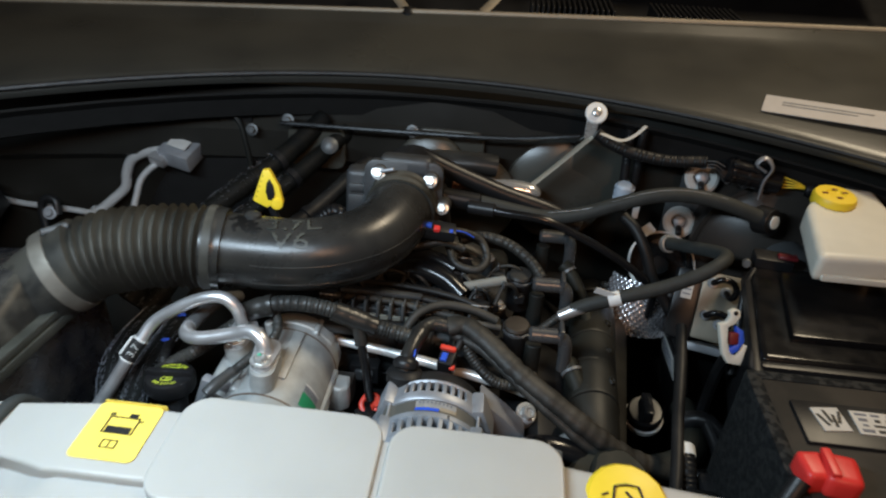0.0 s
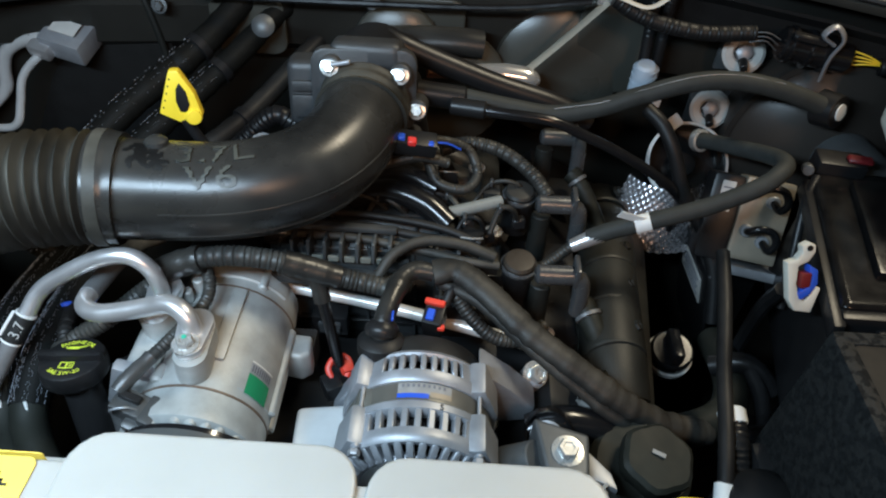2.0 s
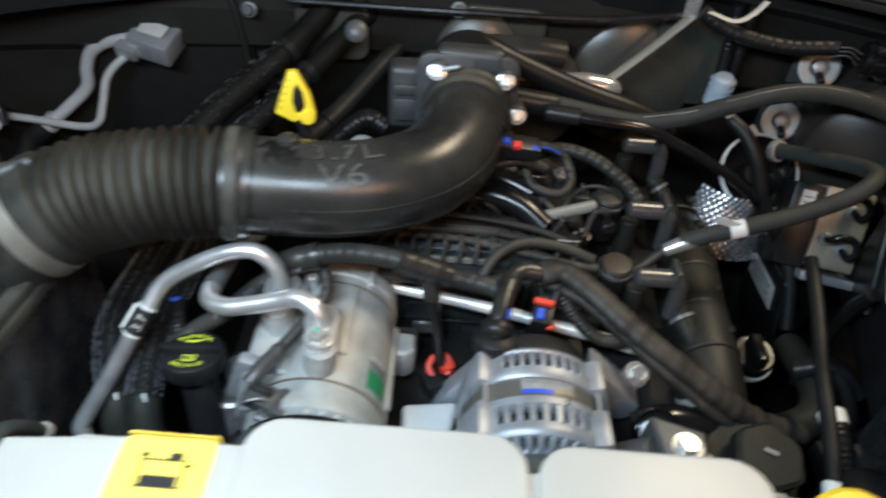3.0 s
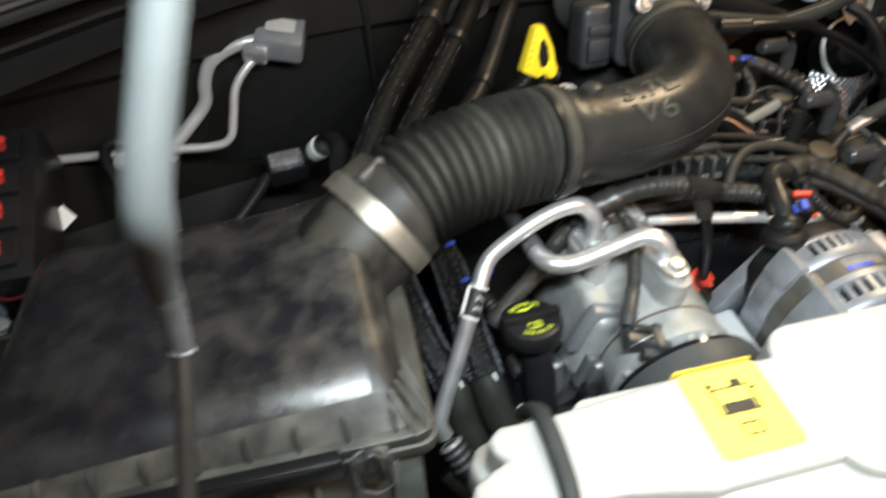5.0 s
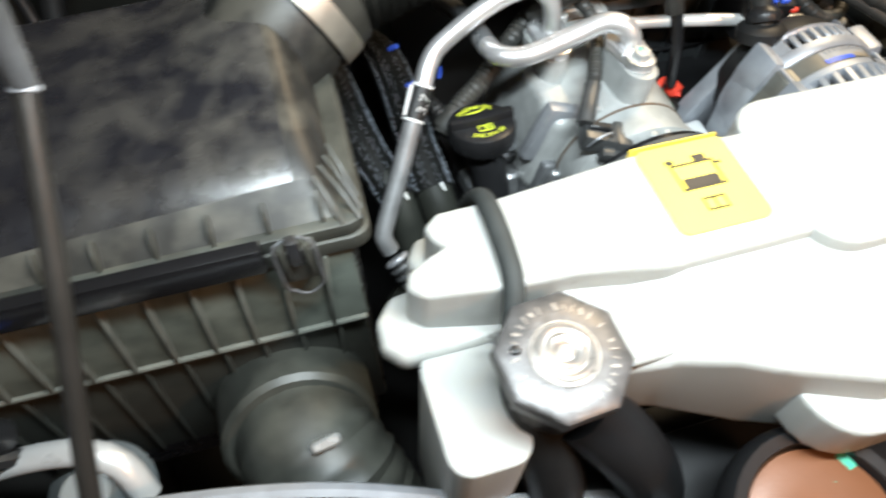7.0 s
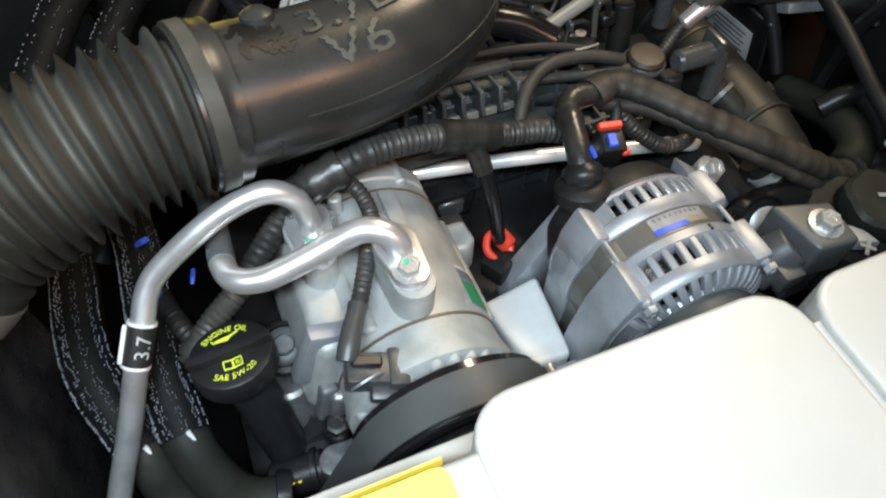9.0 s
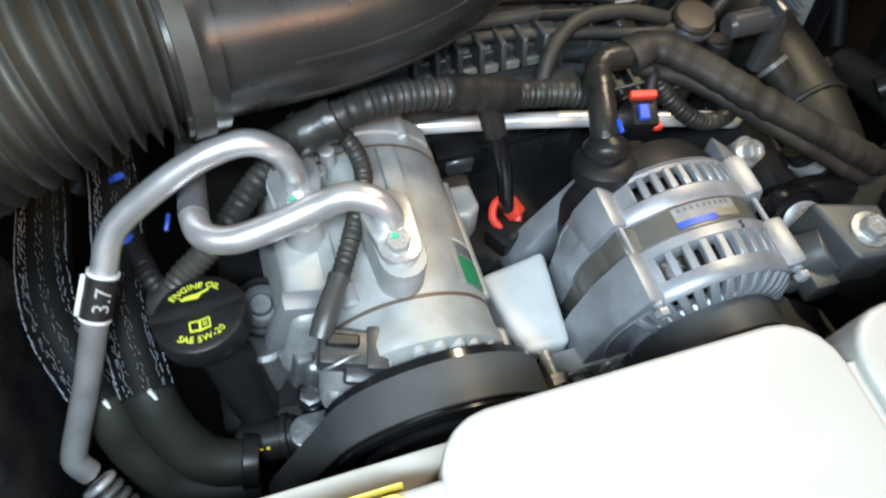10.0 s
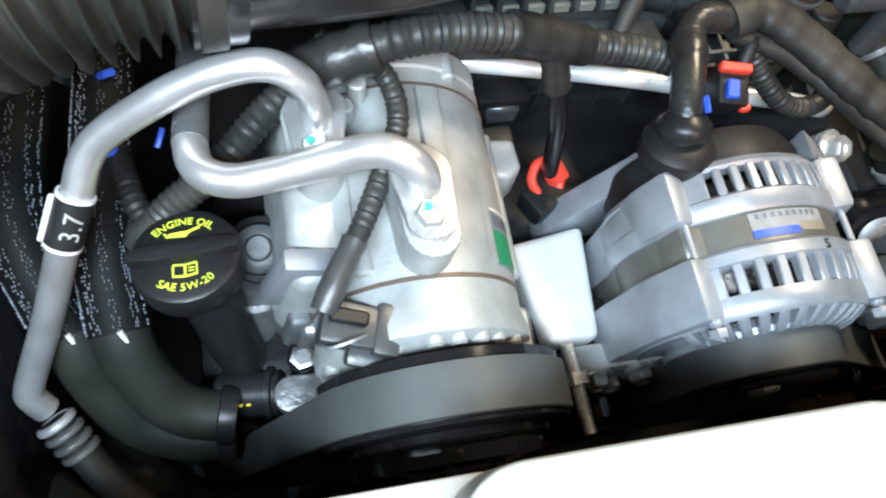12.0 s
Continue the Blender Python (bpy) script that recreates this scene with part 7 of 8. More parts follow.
def build_upper_pipes():
    a = thing("vacuum_hose", (0.22, 0.945, 1.07), "black rubber brake vacuum hose curving across the engine", "hose")
    pts = [(-0.02, 0.945, 1.081), (0.04, 0.945, 1.074), (0.10, 0.945, 1.064), (0.148, 0.945, 1.059), (0.20, 0.945, 1.071), (0.24, 0.945, 1.089), (0.297, 0.945, 1.111), (0.345, 0.945, 1.116), (0.395, 0.943, 1.110), (0.452, 0.942, 1.092)]
    part("hose", tube(pts, 0.0108, 18, 0.006), GREYHOSE, a)
    part("metal_end", rod((-0.015, 0.943, 1.079), (0.045, 0.944, 1.072), 0.0142, 0.0142, 0.003), BLACK, a)
    el = part("elbow", rod((0.452, 0.955, 1.085), (0.466, 0.935, 1.091), 0.021, 0.019), BLACK, a)
    part("white_dot", lathe([(0, 0), (0.0095, 0), (0.0095, 0.0015), (0, 0.002)], (0.4665, 0.9345, 1.0912), (0.57, -0.8, 0.25), 20), PAPER, el, "round white paint dot")
    part("print_line", tube([Vector(p) + Vector((0, -0.0045, 0.0102)) for p in pts[3:9]], 0.0004, 5, 0.01), DULLALU, a)
    b = thing("heater_pipe", (0.05, 0.98, 1.07), "glossy black pipe sloping down behind the throttle body", "pipe")
    part("pipe", tube([(-0.05, 0.985, 1.122), (-0.035, 0.98, 1.117), (0.011, 0.98, 1.098), (0.08, 0.98, 1.073), (0.151, 0.98, 1.052), (0.20, 0.98, 1.03)], 0.0135, 18, 0.006), BLACK, b)
    c = thing("evaporator_line", (0.25, 0.9, 1.0), "thin glossy black line looping down beside the coils", "line")
    part("line", tube([(0.03, 0.915, 1.08), (0.085, 0.905, 1.081), (0.141, 0.90, 1.078), (0.18, 0.90, 1.062), (0.215, 0.90, 1.046), (0.265, 0.90, 1.018), (0.305, 0.905, 0.985), (0.325, 0.93, 0.94), (0.33, 0.95, 0.86)], 0.0062, 14, 0.006), GLOSS, c)
    part("end_sleeve", rod((0.028, 0.916, 1.08), (0.068, 0.9085, 1.081), 0.010, 0.010, 0.002), BLACK, c)
    d = thing("steel_canister", (0.09, 1.03, 1.07), "bright rounded steel end of a pipe at the firewall", "pipe end")
    part("cap", tube([(0.030, 1.026, 1.060), (0.060, 1.028, 1.060), (0.095, 1.03, 1.058), (0.122, 1.03, 1.055), (0.138, 1.03, 1.052)], 0.0145, 24, 0.004, swell=lambda s: (0.55 + 0.45 * min(1.0, s / 0.06)) * math.sqrt(max(0.02, 1 - max(0.0, (s - 0.088) / 0.022) ** 2))), POLISHED, d)
    part("collar", rod((-0.005, 1.02, 1.063), (0.036, 1.027, 1.060), 0.0085), BROWN, d)
    s = thing("ground_strap", (0.16, 1.05, 1.1), "flat braided tan ground strap slanting up to the cowl", "strap")
    part("strap", tube([(0.118, 1.040, 1.058), (0.135, 1.042, 1.075), (0.17, 1.045, 1.112), (0.207, 1.05, 1.152)], 0.0085, 8, 0.01, flat=0.2), STRAPTAN, s)
    g = thing("grey_hose", (0.3, 0.85, 1.03), "grey fuel hose with a white paper tag and crimped metal end", "hose")
    gp = [(0.338, 0.972, 1.018), (0.347, 0.955, 1.028), (0.364, 0.92, 1.045), (0.380, 0.88, 1.065), (0.382, 0.848, 1.078), (0.368, 0.825, 1.080), (0.345, 0.813, 1.069), (0.30, 0.806, 1.047), (0.25, 0.80, 1.030), (0.205, 0.80, 1.010), (0.186, 0.80, 0.998)]
    part("hose", tube(gp, 0.0095, 18, 0.005), GREYHOSE, g)
    part("ferrule", rod((0.200, 0.80, 1.007), (0.168, 0.797, 0.987), 0.0092, 0.0075, 0.002), ALU, g, "crimped aluminium ferrule")
    part("end_pipe", tube([(0.170, 0.798, 0.988), (0.158, 0.793, 0.978), (0.145, 0.786, 0.970), (0.128, 0.778, 0.966)], 0.0065, 12, 0.0015, swell=ribbed(0.0045, 0.12)), CONDUIT, g, "dark ribbed end")
    part("paper_tag", lathe([(0.0097, -0.008), (0.0103, -0.008), (0.0103, 0.008), (0.0097, 0.008)], (0.238, 0.7995, 1.0245), (0.9, 0.0, 0.38), 20), PAPER, g, "white paper tag")
    part("tag_flap", box((0.222, 0.795, 1.036), (0.026, 0.0006, 0.012), 0, 1, (20, 15, 0)), PAPER, g)
    part("ring", lathe([(0.011, -0.005), (0.014, -0.004), (0.014, 0.004), (0.011, 0.005)], (0.339, 0.97, 1.019), (0.4, -0.8, 0.45), 18), STEEL, g)


# ---- the battery side ----
def build_battery():
    b = thing("battery", (0.48, 0.52, 0.88), "black battery with a printed grey label and felt side cover", "battery")
    part("case", box((0.495, 0.515, 0.975), (0.27, 0.18, 0.19), 0.008), BLACK, b)
    part("lid", box((0.495, 0.515, 1.071), (0.275, 0.185, 0.018), 0.005), surf("brown_dusted_battery_lid", (0.014, 0.0125, 0.011), 0.6, dust=(0.05, 0.042, 0.034), dusty=0.5, scale=30, spec=0.25, crisp=0.1), b)
    part("felt_cover", box((0.352, 0.515, 0.985), (0.016, 0.20, 0.19), 0.006), FUZZ, b, "fuzzy black felt cover")
    part("felt_back", box((0.49, 0.614, 0.985), (0.29, 0.014, 0.19), 0.005), FUZZ, b)
    lab = part("label_plate", box((0.475, 0.548, 1.0815), (0.20, 0.055, 0.005), 0.002), BLACK, b, "black label plate")
    part("label_field", box((0.492, 0.552, 1.0846), (0.128, 0.030, 0.0012), 0), FADED, lab)
    part("label_field", box((0.406, 0.552, 1.0846), (0.027, 0.030, 0.0012), 0, 1, (0, 0, 8)), FADED, lab)
    for r in range(4):
        for k in range(9):
            part("print_bar", box((0.437 + 0.0135 * k, 0.5625 - 0.007 * r, 1.0854), (0.011 - 0.003 * ((k + r) % 3), 0.0026 + 0.001 * (r % 2), 0.0006), 0), INK if (k * r) % 4 else PRINT, lab)
    for k in range(4):
        part("print_bar", box((0.398 + 0.0055 * k, 0.550 + 0.005 * (k % 2), 1.0854), (0.003, 0.016, 0.0006), 0, 1, (0, 0, 28 - 14 * k)), INK, lab)
    t = part("terminal_cover", box((0.362, 0.480, 1.088), (0.024, 0.030, 0.024), 0.006, 3, (0, 0, 6)), CRIMSON, b, "bright red terminal cover")
    part("cover_lobe", box((0.382, 0.475, 1.091), (0.030, 0.034, 0.026), 0.008, 3, (0, 0, -8)), CRIMSON, t)
    part("cover_ridge", box((0.372, 0.478, 1.104), (0.008, 0.030, 0.006), 0.002, 2), CRIMSON, t)
    part("cable", tube([(0.35, 0.47, 1.088), (0.335, 0.455, 1.06), (0.33, 0.45, 1.0), (0.33, 0.46, 0.93)], 0.0085, 12, 0.006), BLACK, b)
    tr = thing("battery_tray", (0.48, 0.52, 0.85), "black battery tray bolted to the fender", "tray")
    part("tray", box((0.49, 0.52, 0.866), (0.32, 0.24, 0.028), 0.006), BLACK, tr)
    part("leg", box((0.49, 0.52, 0.66), (0.05, 0.1, 0.40), 0.006), BLACK, tr)


def build_fuse_box():
    f = thing("fuse_box", (0.5, 0.76, 0.9), "black plastic fuse box with a ribbed lid smeared with dust", "fuse box")
    part("base", box((0.505, 0.752, 0.965), (0.235, 0.22, 0.14), 0.008), BLACK, f)
    part("lid", box((0.505, 0.764, 1.046), (0.25, 0.20, 0.03), 0.008, 3), FUSELID, f)
    part("lid_step", box((0.515, 0.77, 1.064), (0.20, 0.14, 0.012), 0.004), FUSELID, f)
    part("lid_rim", box((0.505, 0.660, 1.045), (0.25, 0.012, 0.024), 0.004), BLACK, f)
    for x in (0.43, 0.56):
        part("hinge_lug", box((x, 0.648, 1.036), (0.03, 0.02, 0.02), 0.003), BLACK, f)
    part("side_groove", box((0.378, 0.752, 1.045), (0.012, 0.21, 0.018), 0.004), BLACK, f)
    part("leg", box((0.50, 0.75, 0.68), (0.06, 0.1, 0.44), 0.006), BLACK, f)
    for o in f.children:
        for v in o.data.vertices:
            v.co.x += 0.21 * (v.co.y - 0.66)
    k = thing("fuse_box_connector", (0.43, 0.862, 1.05), "black and red locking connector behind the fuse box", "connector")
    part("plug", box((0.452, 0.870, 1.062), (0.05, 0.03, 0.026), 0.004, 2, (0, 0, -8)), BLACK, k)
    part("lever", box((0.468, 0.864, 1.077), (0.026, 0.012, 0.006), 0.002, 1, (0, 0, -8)), DARKRED, k, "dark red lever")
    part("eye_bolt", rod((0.418, 0.866, 1.062), (0.412, 0.852, 1.068), 0.006), DULLCAST, k)
    part("lead", tube([(0.425, 0.852, 1.06), (0.412, 0.83, 1.045), (0.405, 0.80, 1.01), (0.40, 0.76, 0.95)], 0.005, 10), BLACK, k)


def build_reservoir():
    r = thing("brake_fluid_reservoir", (0.51, 0.86, 1.05), "aged white brake fluid reservoir with a yellow cap", "brake fluid reservoir")
    tank = slab([(0.443, 0.768), (0.56, 0.775), (0.575, 0.85), (0.565, 0.93), (0.50, 0.935), (0.462, 0.88)], 0.038, 0.010, pose(0, 0, 1.102, 0, 0, 0), 3)
    for v in tank.verts:
        v.co.z += 0.14 * max(0.0, v.co.y - 0.80)
        v.co.x += 0.012
    part("tank", tank, OFFWHITE, r, sharp=60)
    part("rib", box((0.515, 0.768, 1.11), (0.10, 0.006, 0.008), 0.002), OFFWHITE, r)
    part("neck", rod((0.513, 0.897, 1.13), (0.513, 0.897, 1.150), 0.023), OFFWHITE, r)
    c = part("cap", lathe([(0, 0), (0.026, 0), (0.0272, 0.003), (0.0272, 0.013), (0.025, 0.017), (0.012, 0.018), (0.010, 0.016), (0, 0.016)], (0.513, 0.897, 1.145), (0, -0.05, 1), 32, lambda k: 1.0 + 0.018 * (k % 2)), YELLOW, r, "yellow ribbed cap with dark marks")
    for dx, dy in ((-0.014, 0.0), (0.012, 0.004), (0.0, -0.012), (0.002, 0.012)):
        part("print_mark", box((0.513 + dx, 0.896 + dy, 1.1634), (0.007, 0.004, 0.0006), 0, 1, (0, 0, 40 * dx)), BROWN, c)
    part("float_plug", box((0.585, 0.90, 1.10), (0.025, 0.035, 0.05), 0.006), OFFWHITE, r)
    part("master_cylinder", rod((0.53, 0.80, 1.02), (0.51, 1.0, 1.01), 0.035), DULLCAST, r, "cast master cylinder")
    b = thing("brake_booster", (0.49, 1.02, 0.95), "large black steel brake booster drum on the firewall", "brake booster")
    part("drum", lathe([(0.0, -0.05), (0.05, -0.048), (0.075, -0.03), (0.115, -0.012), (0.122, 0.0), (0.125, 0.01), (0.125, 0.05), (0.11, 0.075), (0, 0.08)], (0.515, 1.012, 0.995), (0.05, 1, 0.0), 48), BOOSTER, b)
    part("seam", lathe([(0.122, -0.004), (0.129, -0.003), (0.129, 0.006), (0.122, 0.008)], (0.515, 1.012, 0.995), (0.05, 1, 0.0), 48), BODY, b)


def build_strut_area():
    for x, y, z in ((0.373, 1.058, 1.012), (0.389, 1.058, 1.094)):
        s = thing("strut_nut", (x, y, z), "white plastic washer round a dark threaded stud", "stud", "studs on the firewall")
        part("dish", lathe([(0.010, 0.002), (0.016, 0.0), (0.024, 0.003), (0.026, 0.008), (0.022, 0.011), (0.014, 0.010), (0.011, 0.006)], (x, y, z), (-0.15, -0.9, 0.5), 28), FADED, s, "cloudy white plastic washer")
        part("nut", lathe([(0, 0.004), (0.0105, 0.004), (0.0105, 0.014), (0.007, 0.016), (0, 0.016)], (x, y, z), (-0.15, -0.9, 0.5), 6), DULLALU, s)
        part("thread", rod((x, y, z), Vector((x, y, z)) + Vector((-0.15, -0.95, -0.15)) * 0.034, 0.0055, 0.005, 0.001, 12), BLACK, s)
        part("plate", box((x + 0.005, y + 0.014, z), (0.06, 0.006, 0.06), 0.003), DULLCAST, s)
    t = thing("strut_tower", (0.35, 1.0, 0.75), "dark strut tower top with a white ring and crinkled foil wrap", "strut tower")
    part("ring", lathe([(0.051, 0), (0.0545, 0.002), (0.0545, 0.006), (0.051, 0.008)], (0.345, 1.0, 0.962), (0.0, -0.7, 0.7), 40), PAPER, t, "thin white ring")
    part("cup", lathe([(0.0512, 0.004), (0.050, -0.03), (0.0, -0.03)], (0.345, 1.0, 0.962), (0.0, -0.7, 0.7), 40), GLOSS, t)
    part("hub", lathe([(0.014, -0.03), (0.018, -0.018), (0.015, -0.006), (0.0, -0.004)], (0.345, 1.0, 0.962), (0.0, -0.7, 0.7), 24), BLACK, t)
    rows = []
    for j in range(41):
        row = []
        for k in range(97):
            an, z = radians(-62 + 124 * k / 96), 0.865 + 0.085 * j / 40
            r = 0.086 + 0.0022 * abs(math.sin(j * 0.62 + k * 0.5)) * abs(math.sin(j * 0.62 - k * 0.5)) - 0.35 * (z - 0.865)
            row.append((0.322 + r * math.sin(an), 1.012 - r * math.cos(an), z))
        rows.append(row)
    part("foil_wrap", sheet(rows), QUILT, t, "quilted silver foil wrap")
    d = thing("drain_hose", (0.30, 0.95, 1.0), "black rubber hose dropping in front of the strut tower", "hose")
    part("hose", tube([(0.262, 0.965, 1.062), (0.280, 0.945, 1.052), (0.296, 0.925, 1.028), (0.315, 0.908, 0.985), (0.338, 0.90, 0.955), (0.356, 0.878, 0.928), (0.368, 0.852, 0.895), (0.372, 0.82, 0.85)], 0.0085, 14, 0.005), RUBBER, d)
    v = thing("blue_vent_cap", (0.275, 1.045, 1.03), "pale blue ribbed rubber cap with a white paper flag", "cap")
    part("cap", rod((0.273, 1.05, 1.035), (0.271, 1.045, 1.078), 0.0165, 0.0135, 0.003, 20), surf("pale_blue_rubber", (0.45, 0.52, 0.6), 0.5), v)
    for k in range(4):
        part("ridge", lathe([(0.0135, 0), (0.0165, 0.0015), (0.0165, 0.0045), (0.0135, 0.006)], (0.2725, 1.0485, 1.04 + 0.009 * k), (0, 0, 1), 20), v.children[0].data.materials[0], v)
    part("flag", box((0.296, 1.04, 1.035), (0.010, 0.003, 0.03), 0.0005, 1, (0, 0, 10)), PAPER, v, "white paper flag")
    part("flag", box((0.312, 1.0, 1.024), (0.020, 0.016, 0.001), 0, 1, (35, -20, 35)), FADED, v)
    for k, pts in enumerate(([(0.268, 1.075, 1.16), (0.27, 1.07, 1.12), (0.272, 1.06, 1.06)], [(0.29, 1.078, 1.16), (0.29, 1.075, 1.12), (0.292, 1.07, 1.02)])):
        whole("firewall_conduit", tube(pts, 0.008, 12, 0.002, swell=ribbed(0.005, 0.1)), BLACK, "ribbed black conduit dropping down the firewall", "conduit", "firewall conduits")
    c = thing("cowl_harness", (0.42, 1.03, 1.12), "black loom and connector under the cowl edge with bare wires", "wiring loom")
    part("loom", tube([(0.21, 1.06, 1.160), (0.235, 1.055, 1.147), (0.27, 1.05, 1.137), (0.32, 1.045, 1.132), (0.375, 1.04, 1.138)], 0.0095, 14, 0.002, swell=ribbed(0.005, 0.1)), RUBBER, c)
    plug = part("plug", rod((0.402, 1.030, 1.134), (0.482, 1.022, 1.122), 0.019, 0.017, 0.003, 24), GLOSS, c, "glossy black connector")
    for k in range(3):
        part("plug_ridge", lathe([(0.017, -0.003), (0.0215, -0.002), (0.0215, 0.002), (0.017, 0.003)], (0.412 + 0.022 * k, 1.029 - 0.002 * k, 1.1325 - 0.0033 * k), (0.98, -0.1, -0.15), 24), GLOSS, plug)
    part("plug_latch", box((0.425, 1.012, 1.148), (0.04, 0.012, 0.008), 0.002, 1, (0, 8, -6)), BLACK, plug)
    part("clamp", tube([(0.455, 1.01, 1.10), (0.452, 1.005, 1.13), (0.458, 1.005, 1.152), (0.445, 1.008, 1.166), (0.435, 1.008, 1.155), (0.45, 1.006, 1.145)], 0.0045, 8, 0.004, flat=0.5), DULLALU, c, "grey plastic clamp")
    for k in range(3):
        part("bare_wire", tube([(0.37, 1.037, 1.128 + 0.006 * k), (0.385, 1.03, 1.134 + 0.005 * k), (0.40, 1.028, 1.124 + 0.007 * k)], 0.0009, 5, 0.004), DULLCAST, c)
    for k in range(4):
        part("yellow_wire", tube([(0.482, 1.02, 1.116 + 0.006 * k), (0.50, 1.012, 1.122 + 0.003 * k), (0.52, 1.01, 1.122)], 0.0011, 5, 0.004), YELLOW, c)
    part("loom", tube([(0.515, 1.012, 1.12), (0.55, 1.0, 1.125), (0.60, 0.98, 1.12), (0.63, 0.95, 1.08), (0.64, 0.93, 1.0)], 0.0105, 14, 0.002, swell=ribbed(0.005, 0.1)), RUBBER, c)
    part("white_strip", tube([(0.215, 1.055, 1.163), (0.245, 1.045, 1.158), (0.265, 1.05, 1.166), (0.28, 1.06, 1.178)], 0.005, 8, 0.005, flat=0.3), FADED, c, "pale plastic strip")
    c.location += Vector((0.0, -0.028, 0.004))


def build_module_area():
    a = thing("abs_module", (0.38, 0.87, 0.88), "tan hydraulic brake control block with small black lines", "control module")
    face = pose(0.408, 0.893, 0.962, -32, 0, -14)
    part("block", moved(box((0, 0, 0), (0.056, 0.050, 0.100), 0.004), face), TAN, a)
    unit = part("electronic_unit", moved(box((-0.046, 0.004, -0.004), (0.036, 0.056, 0.104), 0.005), face), BLACK, a)
    part("label", moved(box((-0.046, -0.0246, 0.022), (0.015, 0.001, 0.036), 0), face), FADED, unit, "small white label")
    for k in range(4):
        part("label_line", moved(box((-0.046, -0.0252, 0.011 + 0.007 * k), (0.011, 0.0008, 0.0018), 0), face), PRINT, unit)
    for k in range(2):
        z = 0.028 - 0.048 * k
        for x in (-0.014, 0.006):
            part("port", moved(rod((x, -0.020, z - 0.5 * x), (x, -0.032, z - 0.5 * x), 0.0075), face), DULLALU, a)
        part("brake_line", moved(tube([(-0.014, -0.030, z + 0.007), (-0.014, -0.044, z + 0.008), (-0.004, -0.050, z + 0.014), (0.010, -0.048, z + 0.012), (0.017, -0.046, z), (0.012, -0.042, z - 0.010), (0.006, -0.030, z - 0.003)], 0.0046, 10, 0.003), face), GLOSS, a)
    part("base_plate", moved(box((0.012, -0.004, -0.062), (0.085, 0.060, 0.012), 0.003), face), DULLALU, a)
    part("stand", box((0.425, 0.92, 0.66), (0.05, 0.05, 0.46), 0.005), BLACK, a)
    w = thing("warning_plate", (0.33, 0.86, 0.86), "black upright shield with a white barcode label", "shield")
    face = pose(0.370, 0.908, 0.838, 0, -13, 3)
    part("plate", moved(box((0.003, 0, -0.02), (0.006, 0.12, 0.17), 0.002, 1), face), BLACK, w)
    part("label", moved(box((-0.001, 0.002, 0.014), (0.0012, 0.078, 0.044), 0), face), FADED, w, "white label with grey print lines")
    for k in range(5):
        part("print_line", moved(box((-0.0018, 0.002, 0.000 + 0.007 * k), (0.0008, 0.060 - 0.008 * (k % 2), 0.0025), 0), face), PRINT, w)
    k = thing("pull_tag", (0.38, 0.73, 0.98), "white and blue plastic pull tag with a red core", "tag")
    m = pose(0.383, 0.738, 1.020, 62, 0, 4) @ Matrix.Scale(0.78, 4)
    frame_poly = [(-0.020, 0.018), (-0.009, 0.022), (-0.004, 0.030), (-0.006, 0.038), (0.002, 0.043), (0.010, 0.040), (0.011, 0.031), (0.005, 0.020), (-0.006, 0.014), (-0.005, -0.007), (0.001, -0.026), (0.009, -0.028), (0.019, -0.011), (0.025, -0.012), (0.018, -0.043), (-0.002, -0.041), (-0.011, -0.028)]
    part("frame", slab(frame_poly, 0.012, 0.002, m), OFFWHITE, k, "white plastic frame")
    part("eye", moved(lathe([(0, 0), (0.0035, 0), (0.0035, 0.0006), (0, 0.0006)], (0.003, 0.036, 0.0122), (0, 0, 1), 12), m), BLACK, k)
    part("blue_side", slab([(0.005, 0.017), (0.017, 0.010), (0.019, -0.007), (0.012, -0.020), (0.002, -0.027), (-0.003, -0.018), (0.009, -0.010), (0.009, 0.0)], 0.014, 0.002, m), BLUE, k, "blue plastic side")
    part("core", slab([(-0.004, 0.007), (0.009, 0.007), (0.009, -0.010), (-0.002, -0.012)], 0.016, 0.002, m), DARKRED, k, "dark red core")
    k.location += Vector((-0.028, -0.033, 0.036))
    part("stalk", tube([(0.383, 0.75, 0.99), (0.386, 0.77, 0.93), (0.388, 0.775, 0.8)], 0.008, 8), BLACK, k)
    v = thing("valve_cover", (0.235, 0.82, 0.85), "long olive-brown dusty cover along the cylinder head", "valve cover")
    part("cover", tube([(0.218, 0.66, 0.90), (0.218, 0.70, 0.913), (0.224, 0.80, 0.915), (0.236, 0.90, 0.905), (0.245, 1.00, 0.88)], 0.035, 18, 0.02), SHIELD, v)
    part("rim", box((0.235, 0.82, 0.88), (0.10, 0.40, 0.03), 0.008, 2, (0, 20, -7)), SHIELD, v)
    for k in range(5):
        y = 0.70 + 0.062 * k
        x, z = 0.218 + 0.10 * max(0.0, y - 0.75), 0.914 - 0.12 * max(0.0, y - 0.82)
        part("cover_rib", tube([(x - 0.034, y, z), (x - 0.024, y, z + 0.025), (x, y + 0.002, z + 0.0345), (x + 0.024, y + 0.002, z + 0.025), (x + 0.034, y, z)], 0.0028, 6, 0.006), SHIELD, v)
        part("cover_bolt", bolt_mesh((x + 0.022, y + 0.03, z + 0.025), (0.6, -0.1, 0.8), 0.006, 0.006), SHIELD, v)
